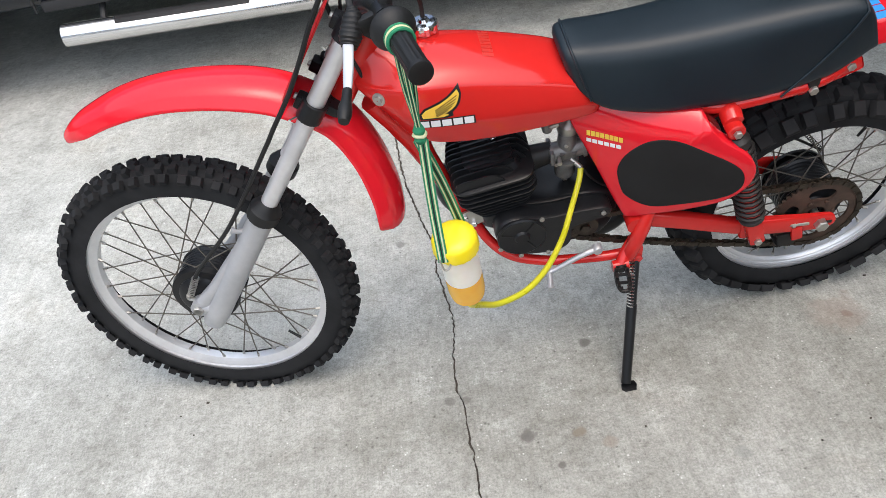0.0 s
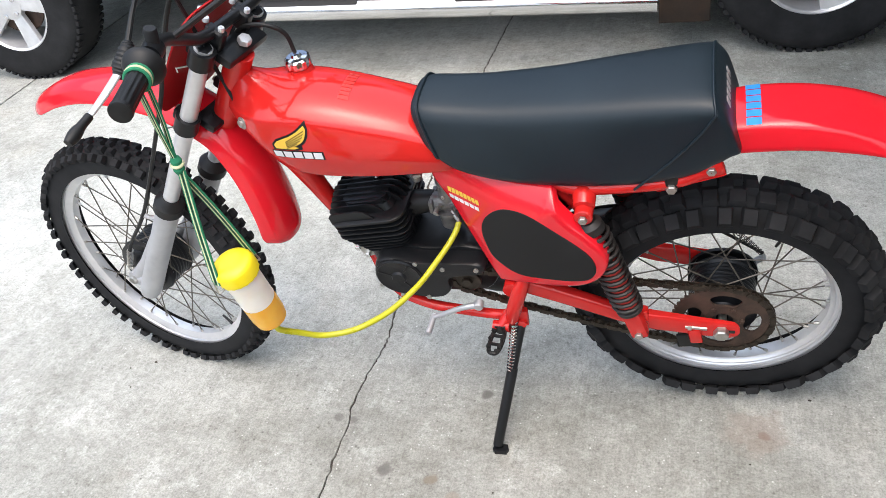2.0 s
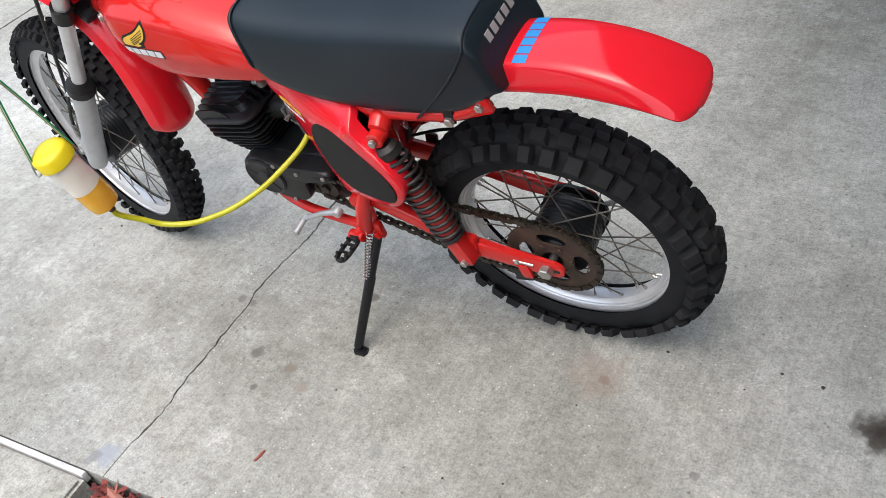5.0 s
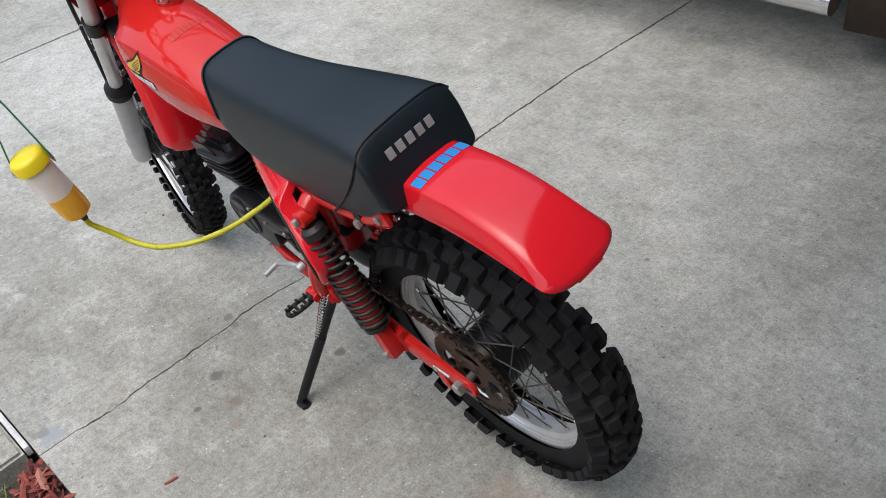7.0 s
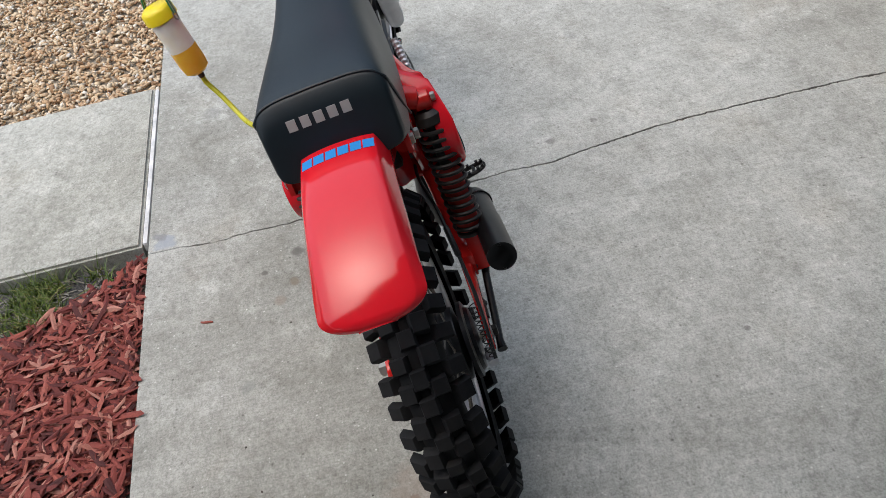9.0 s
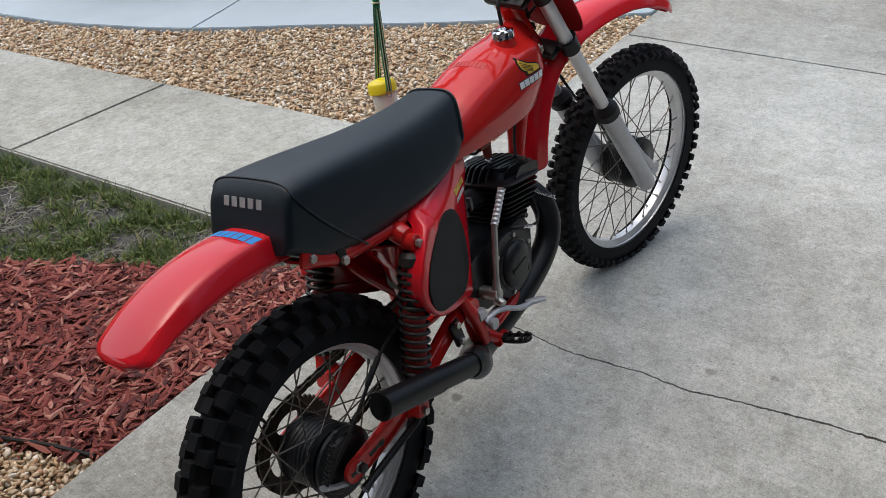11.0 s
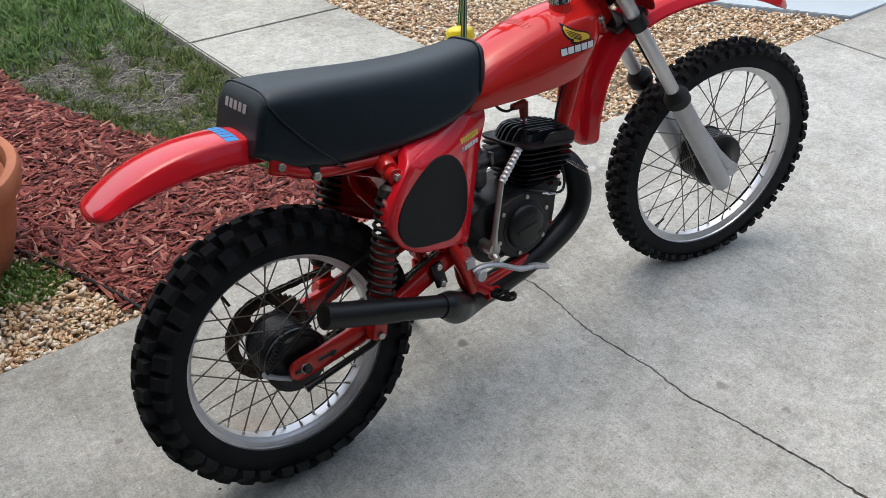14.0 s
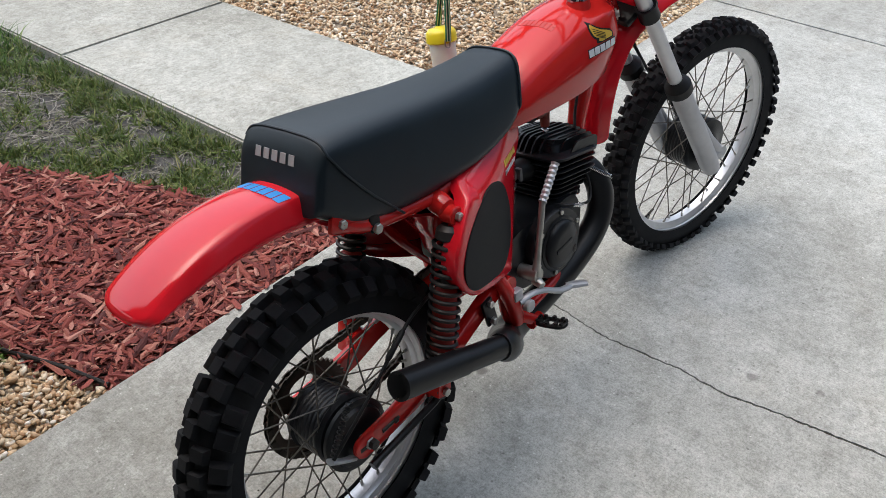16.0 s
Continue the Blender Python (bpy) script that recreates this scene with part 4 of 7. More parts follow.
def shell(outline, s, lift, thick, rim, ring_count=5):
    """A swelling cover over an outline on side s, with a rounded lip."""
    cx = sum(p[0] for p in outline) / len(outline)
    cz = sum(p[1] for p in outline) / len(outline)
    bm = bmesh.new()
    rows = []
    for sc, dy in ((1.0, -thick), (1.0, -rim), (0.985, -rim * 0.25), (0.955, 0), (0.80, 0.001), (0.5, 0.002), (0.2, 0.002)):
        rows.append([bm.verts.new((cx + (x - cx) * sc, s * (panel_y(cx + (x - cx) * sc, cz + (z - cz) * sc) + lift + dy), cz + (z - cz) * sc)) for x, z in outline])
    n = len(outline)
    for a, b in zip(rows, rows[1:]):
        for i in range(n):
            j = (i + 1) % n
            bm.faces.new((a[i], a[j], b[j], b[i]))
    c = bm.verts.new((cx, s * (panel_y(cx, cz) + lift + 0.002), cz))
    for i in range(n):
        bm.faces.new((rows[-1][i], rows[-1][(i + 1) % n], c))
    return bm


for s in (1, -1):
    pn = part("side_panel", shell(dense(PANEL if s > 0 else PANEL_RIGHT), s, 0.0, 0.035, 0.006), M_PLASTIC, bike, "red side panel with a black oval", 55)
    part("oval_pad", shell(dense(OVAL if s > 0 else OVAL_RIGHT), s, 0.0035, 0.006, 0.0012), M_INK, pn, "matt black oval pad", 55)

# ---- frame
F = M_RED
frame_bm = tubes(
    (smooth_path([(0.905, 0, 0.800), (0.856, 0, 0.715), (0.826, 0, 0.625), (0.796, 0, 0.540), (0.762, 0, 0.450), (0.742, 0, 0.410)], 5), [0.031, 0.032, 0.022, 0.0175, 0.0175, 0.0175], 14),
    (smooth_path([(0.92, 0, 0.86), (0.75, 0, 0.80), (0.52, 0, 0.722)], 5), 0.018, 12),
)
for s in (1, -1):
    tube(frame_bm, smooth_path([(0.752, 0.004 * s, 0.43), (0.722, 0.035 * s, 0.378), (0.680, 0.062 * s, 0.346), (0.620, 0.076 * s, 0.328), (0.560, 0.080 * s, 0.318), (0.440, 0.085 * s, 0.312), (0.405, 0.088 * s, 0.345), (0.395, 0.085 * s, 0.43), (0.36, 0.075 * s, 0.52), (0.33, 0.07 * s, 0.68)], 5), 0.0118, 12)
    tube(frame_bm, smooth_path([(0.372, 0.094 * s, 0.470), (0.392, 0.104 * s, 0.415), (0.410, 0.107 * s, 0.360), (0.420, 0.104 * s, 0.322)], 4), [0.012, 0.017, 0.017, 0.015], 14)
    tube(frame_bm, smooth_path([(0.52, 0.04 * s, 0.722), (0.38, 0.050 * s, 0.720), (0.30, 0.076 * s, 0.708), (0.24, 0.088 * s, 0.702), (0.085, 0.090 * s, 0.722), (0.02, 0.086 * s, 0.752)], 5), 0.0140, 12)
    tube(frame_bm, [(0.240, 0.070 * s, 0.700), (0.238, 0.100 * s, 0.692), (0.237, 0.118 * s, 0.684), (0.237, 0.123 * s, 0.683)], [0.019, 0.022, 0.020, 0.012], 16)
    tube(frame_bm, smooth_path([(0.30, 0.07 * s, 0.70), (0.25, 0.08 * s, 0.60), (0.385, 0.075 * s, 0.42)], 5), 0.0105, 10)
part("frame", frame_bm, F, bike, "red tubular steel frame")

# ---- swing arm
for s in (1, -1):
    bm = bmesh.new()
    rings = []
    for x, z, h, w in ((0.405, 0.418, 0.018, 0.014), (0.385, 0.415, 0.021, 0.015), (0.30, 0.392, 0.021, 0.014), (0.19, 0.358, 0.021, 0.013), (0.12, 0.338, 0.024, 0.012), (0.02, 0.323, 0.025, 0.008), (-0.030, 0.318, 0.0245, 0.006), (-0.041, 0.318, 0.0215, 0.006), (-0.048, 0.318, 0.0150, 0.006), (-0.052, 0.318, 0.0070, 0.005)):
        y = (0.096 - 0.020 * max(0.0, x - 0.20) / 0.20) * s
        rings.append([(x, y + w * math.copysign(abs(math.cos(a)) ** 0.5, math.cos(a)), z + h * math.copysign(abs(math.sin(a)) ** 0.5, math.sin(a))) for a in (2 * math.pi * k / 16 for k in range(16))])
    loft(bm, rings)
    box(bm, pose(0.150, 0.103 * s, 0.352), (0.045, 0.022, 0.060), 0.008)
    part("swing_arm", bm, F, bike, "red swing arm")
part("swing_pivot", tubes(([(0.405, -0.105, 0.418), (0.405, 0.105, 0.418)], 0.022, 14)), F, bike)

# ---- shock absorbers
for s in (1, -1):
    top, bot = Vector((0.237, 0.127 * s, 0.676)), Vector((0.145, 0.127 * s, 0.344))
    d = (bot - top).normalized()
    L = (bot - top).length
    bm = bmesh.new()
    tube(bm, [top + d * (L * 0.06), top + d * (L * 0.55)], 0.011, 12)
    sh = part("shock_absorber", bm, M_DULL, bike, "dull shock absorber with worn coil spring")
    part("damper_body", tubes(([top + d * (L * 0.40), top + d * (L * 0.42), top + d * (L * 0.79)], [0.015, 0.0225, 0.0225], 18)), M_REDDULL, sh, "faded red damper body")
    for p, mat in ((top, F), (bot, M_DULL)):
        part("shock_eye", tubes(([p + Vector((0, -0.014 * s, 0)), p + Vector((0, 0.013 * s, 0)), p + Vector((0, 0.015 * s, 0))], [0.0175, 0.0175, 0.0150], 16)), mat, sh)
    for qs, rs in (((0.055, 0.08, 0.125, 0.135), (0.016, 0.0245, 0.0265, 0.022)), ((0.775, 0.785, 0.805, 0.81), (0.022, 0.0275, 0.0275, 0.020))):
        bm = bmesh.new()
        tube(bm, [top + d * (L * q) for q in qs], list(rs), 18)
        part("spring_seat", bm, M_DULL, sh, "dull grey spring seat")
    bm = bmesh.new()
    _, sx, ux = frames_along([top, bot])[0]
    turns, pts = 13, []
    for k in range(turns * 12 + 1):
        a = 2 * math.pi * k / 12
        pts.append(top + d * (L * (0.140 + 0.64 * k / (turns * 12))) + sx * (0.0275 * math.cos(a)) + ux * (0.0275 * math.sin(a)))
    tube(bm, pts, 0.0042, 7)
    part("coil_spring", bm, M_DULL, sh, "dark coil spring")
    bm = bmesh.new()
    box(bm, along(bot - d * 0.032, d) @ Matrix.Rotation(0, 4, 'Z'), (0.034, 0.036, 0.090), 0.008)
    part("shock_clevis", bm, F, bike, "red lower shock bracket")
    for p, r in ((top, 0.0085), (bot, 0.0085)):
        bm = bmesh.new()
        pin(bm, p + Vector((0, 0.0165 * s, 0)), (0, s, 0), r, 0.008)
        part("shock_bolt", bm, M_STEEL, sh, "zinc nut")

# ---- engine
TILT = Matrix.Translation((0.690, 0, 0.528)) @ Matrix.Rotation(radians(9), 4, 'Y')


def rounded_rect(hx, hy, r, n=5):
    o = []
    for cx, cy, a0 in ((hx - r, hy - r, 0), (-hx + r, hy - r, 90), (-hx + r, -hy + r, 180), (hx - r, -hy + r, 270)):
        for k in range(n + 1):
            a = radians(a0 + 90 * k / n)
            o.append((cx + r * math.cos(a), cy + r * math.sin(a)))
    return o


bm = bmesh.new()
core = rounded_rect(0.052, 0.058, 0.03)
loft(bm, [[TILT @ Vector((x, y, z)) for x, y in core] for z in (-0.085, 0.098)])
CYL_FINS = []
for k in range(9):
    z = -0.060 + k * 0.0134
    w = 0.053 + 0.032 * min(1, k / 6)
    o = rounded_rect(w, w + 0.002, 0.028)
    rings = [[TILT @ Vector((x * q, y * q, z + dz)) for x, y in o] for q, dz in ((0.97, 0), (1, 0.0010), (1, 0.0026), (0.97, 0.0038))]
    fin = bmesh.new()
    loft(fin, rings)
    CYL_FINS.append(fin)
engine = part("engine_cylinder", bm, M_BLACK, bike, "matt black finned engine cylinder", 40)
for fin in CYL_FINS:
    part("fin", fin, M_BLACK, engine, "", 40)
bm = bmesh.new()
o = rounded_rect(0.088, 0.090, 0.034)
loft(bm, [[TILT @ Vector((x * q, y * q, z)) for x, y in o] for q, z in ((0.97, 0.060), (1, 0.062), (1, 0.067), (0.97, 0.069), (0.72, 0.073), (0.66, 0.088))])
HEAD_FINS = []
for k in range(11):
    y = -0.080 + k * 0.016
    hh = 0.025 + 0.013 * (1 - (y / 0.09) ** 2)
    hx = 0.088 - 0.012 * abs(y) / 0.09
    hb = 0.088 - 0.062 * (abs(y) / 0.08) ** 2
    prof = [(-hb, 0.066), (hx, 0.066), (hx, 0.066 + hh * 0.70), (hx - 0.005, 0.066 + hh * 0.90), (hx - 0.016, 0.066 + hh), (-hb + 0.036, 0.066 + hh), (-hb + 0.020, 0.066 + hh * 0.86), (-hb + 0.008, 0.066 + hh * 0.48)]
    fin = bmesh.new()
    loft(fin, [[TILT @ Vector((x, y + dy, z)) for x, z in prof] for dy in (-0.0019, 0.0019)])
    HEAD_FINS.append(fin)
head = part("cylinder_head", bm, M_BLACK, bike, "black cylinder head with upright fins", 30)
for fin in HEAD_FINS:
    part("fin", fin, M_BLACK, head, "", 30)
# spark plug and its red cap
P = TILT @ Vector((-0.018, -0.008, 0.090))
part("spark_plug", tubes(([P, P + Vector((0, 0, 0.022))], [0.011, 0.008], 6), ([P + Vector((0, 0, 0.02)), P + Vector((0, 0, 0.034))], 0.006, 10)), M_CHROME, head, "bright spark plug")
part("plug_cap", tubes(([P + Vector((0.001, 0, 0.028)), P + Vector((0.001, 0, 0.066))], [0.010, 0.0125], 12), ([P + Vector((0.004, 0, 0.062)), P + Vector((-0.036, -0.004, 0.064))], [0.0115, 0.008], 12)), M_BRICK, head, "brick red plug cap")
part("plug_lead", tubes((smooth_path([P + Vector((-0.03, -0.004, 0.062)), P + Vector((-0.055, -0.006, 0.060)), P + Vector((-0.075, 0.0, 0.072)), P + Vector((-0.09, 0.01, 0.10))], 5), 0.0035, 8)), M_GRIP, head, "black plug lead")


def extrude_side(outline, y0, y1, bevel, n=4):
    bm = bmesh.new()
    q = dense(outline, n)
    cx = sum(p[0] for p in q) / len(q)
    cz = sum(p[1] for p in q) / len(q)

    def ring(y, sc):
        return [(cx + (x - cx) * sc, y, cz + (z - cz) * sc) for x, z in q]
    s = 1 if y1 > y0 else -1
    loft(bm, [ring(y0, 1), ring(y1 - s * bevel, 1), ring(y1 - s * bevel * 0.3, 0.985), ring(y1, 0.955), ring(y1 + s * 0.001, 0.6)])
    return bm


CASE = [(0.715, 0.455), (0.700, 0.400), (0.650, 0.368), (0.560, 0.352), (0.475, 0.362), (0.440, 0.420), (0.445, 0.478), (0.500, 0.500), (0.580, 0.492), (0.680, 0.498)]
case = part("crankcase", extrude_side(CASE, -0.075, 0.056, 0.012), M_BLACK, bike, "black oily crankcase", 45)
LEFTC = [(0.712, 0.452), (0.700, 0.405), (0.655, 0.378), (0.580, 0.372), (0.548, 0.395), (0.540, 0.440), (0.475, 0.455), (0.458, 0.470), (0.475, 0.486), (0.548, 0.486), (0.600, 0.484), (0.665, 0.496), (0.700, 0.482)]
bm = extrude_side(LEFTC, 0.052, 0.096, 0.010)
lathe(bm, [(0.054, 0), (0.054, 0.005), (0.050, 0.008), (0.046, 0.006), (0.018, 0.006), (0.014, 0.011), (0.001, 0.011)], along((0.655, 0.094, 0.440), (0, 1, 0)), 32)
lc = part("engine_cover", bm, M_BLACK, bike, "black ribbed engine side cover", 40)
RIGHTC = [(0.676, 0.425), (0.658, 0.372), (0.602, 0.348), (0.545, 0.355), (0.510, 0.392), (0.500, 0.448), (0.530, 0.494), (0.602, 0.506), (0.658, 0.478)]
bm = extrude_side(RIGHTC, -0.070, -0.098, 0.012)
lathe(bm, [(0.064, 0), (0.064, 0.004), (0.060, 0.006), (0.056, 0.006), (0.055, 0.012), (0.050, 0.017), (0.030, 0.0195), (0.001, 0.0205)], along((0.592, -0.096, 0.424), (0, -1, 0)), 40)
rc = part("clutch_cover", bm, M_BLACK, bike, "black round clutch cover", 40)
SCREWS = []
for x, y, z in ((0.610, 0.097, 0.484), (0.552, 0.097, 0.470), (0.478, 0.097, 0.471), (0.600, 0.097, 0.376), (0.66, 0.097, 0.381), (0.703, 0.096, 0.41)):
    SCREWS.append(((x, y, z), 1))
for a in range(6):
    SCREWS.append(((0.588 + 0.078 * math.cos(a * 1.05 + 0.3), -0.0985, 0.427 + 0.069 * math.sin(a * 1.05 + 0.3)), -1))
for p, s in SCREWS:
    bm = bmesh.new()
    pin(bm, p, (0, s, 0), 0.0056, 0.004, 10)
    part("cover_screw", bm, M_STEEL, case, "small steel cover screw")
# raised lines on the left cover, bosses of the clutch cover
bm = bmesh.new()
for a in (0.35, 2.2, 4.1):
    box(bm, pose(0.655, 0.1005, 0.440) @ Matrix.Rotation(-a, 4, 'Y') @ pose(0.030, 0, 0), (0.034, 0.002, 0.004), 0.0008)
part("cover_rib", bm, M_BLACK, lc, "raised cover lines")
for k in range(6):
    a = k * 1.05 + 0.3
    bm = bmesh.new()
    lathe(bm, [(0.011, -0.016), (0.011, -0.001), (0.009, 0.0), (0.001, 0.0)], along((0.588 + 0.078 * math.cos(a), -0.098, 0.427 + 0.069 * math.sin(a)), (0, -1, 0)), 14)
    part("screw_boss", bm, M_BLACK, rc, "raised screw boss")
bm = bmesh.new()
box(bm, pose(0.588, -0.1165, 0.424, 0, -8, 0), (0.058, 0.003, 0.010), 0.0012)
part("cover_mark", bm, M_PIPE, rc, "raised plain bar on the clutch cover")
bm = bmesh.new()
lathe(bm, [(0.010, 0), (0.010, 0.005), (0.007, 0.007), (0.001, 0.007)], along((0.628, -0.1085, 0.398), (0, -1, 0)), 16)
part("cover_plug", bm, M_DULL, rc, "small oil plug")
arm = tubes((smooth_path([(0.628, -0.070, 0.494), (0.640, -0.088, 0.492), (0.662, -0.094, 0.485)], 4), [0.006, 0.0050, 0.0045], 8))
part("clutch_arm", arm, M_DULL, rc, "small dark clutch arm")
part("cable_adjuster", tubes(([(0.656, -0.094, 0.487), (0.670, -0.096, 0.482), (0.672, -0.096, 0.481), (0.678, -0.096, 0.479), (0.680, -0.096, 0.478), (0.696, -0.097, 0.473)], [0.0040, 0.0040, 0.0062, 0.0062, 0.0040, 0.0036], 8)), M_CHROME, rc, "bright cable adjuster")
part("clutch_wire", tubes((smooth_path([(0.694, -0.097, 0.474), (0.714, -0.097, 0.472), (0.730, -0.092, 0.482), (0.738, -0.082, 0.512), (0.742, -0.060, 0.560), (0.770, -0.030, 0.640), (0.840, -0.01, 0.74)], 6), 0.0034, 8)), M_GRIP, bike, "black clutch cable at the engine")
# intake, carburettor
part("intake_boot", tubes(([(0.625, 0, 0.570), (0.600, 0, 0.575), (0.566, 0, 0.580)], [0.030, 0.026, 0.023], 16)), M_GRIP, bike, "black rubber intake boot")
part("air_hose", tubes(([(0.508, 0, 0.586), (0.470, 0, 0.592), (0.430, 0, 0.597)], [0.023, 0.026, 0.032], 16)), M_GRIP, bike, "black rubber air hose")
bm = bmesh.new()
tube(bm, [(0.570, 0.004, 0.580), (0.505, 0.004, 0.588)], 0.0215, 18)
tube(bm, [(0.538, 0.004, 0.565), (0.535, 0.004, 0.600), (0.532, 0.004, 0.640)], [0.018, 0.0205, 0.019], 18)
tube(bm, [(0.505, 0.004, 0.588), (0.498, 0.004, 0.589)], 0.026, 18)
box(bm, pose(0.570, 0.002, 0.582), (0.010, 0.056, 0.032), 0.004)
for x in (0.548, 0.524):
    tube(bm, [(x, 0.018, 0.572), (x, 0.024, 0.592)], 0.006, 8)
carb = part("carburettor", bm, M_CARB, bike, "stained grey cast carburettor")
part("float_bowl", tubes(([(0.540, 0.004, 0.566), (0.540, 0.004, 0.560), (0.541, 0.004, 0.556), (0.541, 0.004, 0.520), (0.541, 0.004, 0.510)], [0.030, 0.030, 0.024, 0.022, 0.014], 20)), M_CARB, carb, "grey float bowl")
part("drain_plug", tubes(([(0.541, 0.004, 0.511), (0.541, 0.004, 0.500)], 0.008, 6)), M_STEEL, carb, "small drain plug")
part("carburettor_cap", tubes(([(0.532, 0.004, 0.636), (0.532, 0.004, 0.640), (0.531, 0.004, 0.654), (0.530, 0.004, 0.660), (0.530, 0.004, 0.672)], [0.022, 0.0235, 0.0235, 0.018, 0.006], 20)), M_STEEL, carb, "knurled slide cap")
part("fuel_inlet", tubes(([(0.530, 0.016, 0.566), (0.513, 0.036, 0.556), (0.513, 0.037, 0.551)], 0.0055, 10)), M_STEEL, carb, "brassy fuel inlet")
part("idle_screw", tubes(([(0.556, 0.018, 0.584), (0.558, 0.042, 0.580)], [0.004, 0.0055], 8)), M_STEEL, carb, "small idle screw")
for dx, dz in ((0.022, -0.018), (-0.018, -0.018), (0.0, 0.030)):
    bm = bmesh.new()
    pin(bm, (0.540 + dx, 0.020, 0.580 + dz), (0, 1, 0), 0.0045, 0.006, 10)
    part("carburettor_screw", bm, M_STEEL, carb, "small screw")
part("vent_hose", tubes((smooth_path([(0.512, 0.022, 0.560), (0.498, 0.034, 0.530), (0.470, 0.040, 0.500), (0.440, 0.05, 0.49)], 5), 0.0028, 8)), M_GRIP, carb, "thin black vent hose")
tap = part("fuel_tap", tubes(([(0.580, 0.030, 0.735), (0.580, 0.031, 0.705), (0.580, 0.032, 0.690), (0.580, 0.032, 0.668)], [0.011, 0.012, 0.014, 0.010], 12)), M_CARB, bike, "grey fuel tap")
part("tap_lever", tubes(([(0.580, 0.040, 0.695), (0.574, 0.052, 0.694), (0.560, 0.054, 0.700)], [0.007, 0.006, 0.004], 8)), M_STEEL, tap, "small tap lever")
part("throttle_cable", tubes((smooth_path([(0.527, 0.004, 0.665), (0.530, 0.010, 0.705), (0.58, 0.012, 0.735), (0.80, 0.0, 0.80), (0.90, 0.02, 0.90)], 6), 0.0035, 8)), M_GRIP, bike, "black throttle cable")
# engine mounts
for s in (1, -1):
    bm = bmesh.new()
    plate_o = [(0.779, 0.466), (0.742, 0.476), (0.706, 0.462), (0.716, 0.438), (0.756, 0.422)]
    vs = [[bm.verts.new((x, (0.022 + dy) * s, z)) for x, z in plate_o] for dy in (0, 0.005)]
    bm.faces.new(vs[0])
    bm.faces.new(vs[1][::-1])
    for i in range(5):
        bm.faces.new((vs[0][i], vs[0][(i + 1) % 5], vs[1][(i + 1) % 5], vs[1][i]))
    em = part("engine_mount", bm, M_STEEL, bike, "plain steel engine mount plate")
    for x, z in ((0.768, 0.456), (0.750, 0.434), (0.722, 0.456)):
        bm = bmesh.new()
        pin(bm, (x, 0.027 * s, z), (0, s, 0), 0.0072, 0.008)
        part("mount_nut", bm, M_CHROME, em, "bright mount nut")

# ---- exhaust
PIPE = [(0.725, -0.014, 0.548), (0.760, -0.036, 0.540), (0.784, -0.062, 0.506), (0.792, -0.078, 0.455), (0.778, -0.082, 0.405), (0.732, -0.080, 0.360), (0.648, -0.072, 0.318), (0.552, -0.061, 0.286), (0.460, -0.059, 0.271), (0.402, -0.080, 0.278), (0.358, -0.118, 0.308), (0.322, -0.146, 0.340), (0.295, -0.158, 0.356)]
bm = bmesh.new()
tube(bm, smooth_path(PIPE, 6), [0.022, 0.025, 0.029, 0.031, 0.031, 0.032, 0.033, 0.034, 0.035, 0.037, 0.0385, 0.034, 0.025], 22)
pipe = part("exhaust_pipe", bm, M_PIPE, bike, "satin black expansion pipe", 50)
bm = bmesh.new()
MA, MB = Vector((0.306, -0.157, 0.352)), Vector((0.016, -0.168, 0.459))
tube(bm, [MA, MA.lerp(MB, 0.10), MA.lerp(MB, 0.42), MA.lerp(MB, 0.425), MB, MB + (MB - MA) * 0.0, MB - (MB - MA) * 0.02, MB - (MB - MA) * 0.16], [0.024, 0.0250, 0.0250, 0.0270, 0.0270, 0.0215, 0.0205, 0.0200], 24)
part("silencer", bm, M_PIPE, bike, "satin black open silencer tube", 50)
fr_ = frames_along([MA, MB])[0]
ring = [MA.lerp(MB, 0.03) + fr_[1] * (0.0258 * math.cos(a)) + fr_[2] * (0.0258 * math.sin(a)) for a in (2 * math.pi * q / 28 for q in range(29))]
part("weld_bead", tubes((ring, 0.0022, 6)), M_PIPE, pipe)
bm = bmesh.new()
for p in (Vector((0.775, -0.05, 0.570)),):
    tube(bm, [p + Vector((-0.020, -0.010, -0.020)), p + Vector((0.045, -0.030, -0.075))], 0.0042, 8)
part("pipe_spring", bm, M_CHROME, pipe, "bright pipe spring")
bm = bmesh.new()
box(bm, pose(0.330, -0.108, 0.402, 0, -12, 0), (0.030, 0.008, 0.062), 0.003)
pb_ = part("pipe_bracket", bm, M_PIPE, pipe, "black pipe bracket")
for z in (0.424, 0.380):
    bm = bmesh.new()
    pin(bm, (0.328 + (0.424 - z) * 0.12, -0.112, z), (0, -1, 0), 0.0085, 0.009)
    part("bracket_bolt", bm, M_STEEL, pb_, "zinc bracket bolt")

pts = []
b0, b1 = Vector((0.750, -0.070, 0.540)), Vector((0.800, -0.104, 0.496))
_, sx, ux = frames_along([b0, b1])[0]
for k in range(16 * 8 + 1):
    a = 2 * math.pi * k / 8
    pts.append(b0.lerp(b1, k / 128) + sx * (0.0042 * math.cos(a)) + ux * (0.0042 * math.sin(a)))
part("exhaust_spring", tubes((pts, 0.0012, 5)), M_CHROME, bike, "bright exhaust spring")

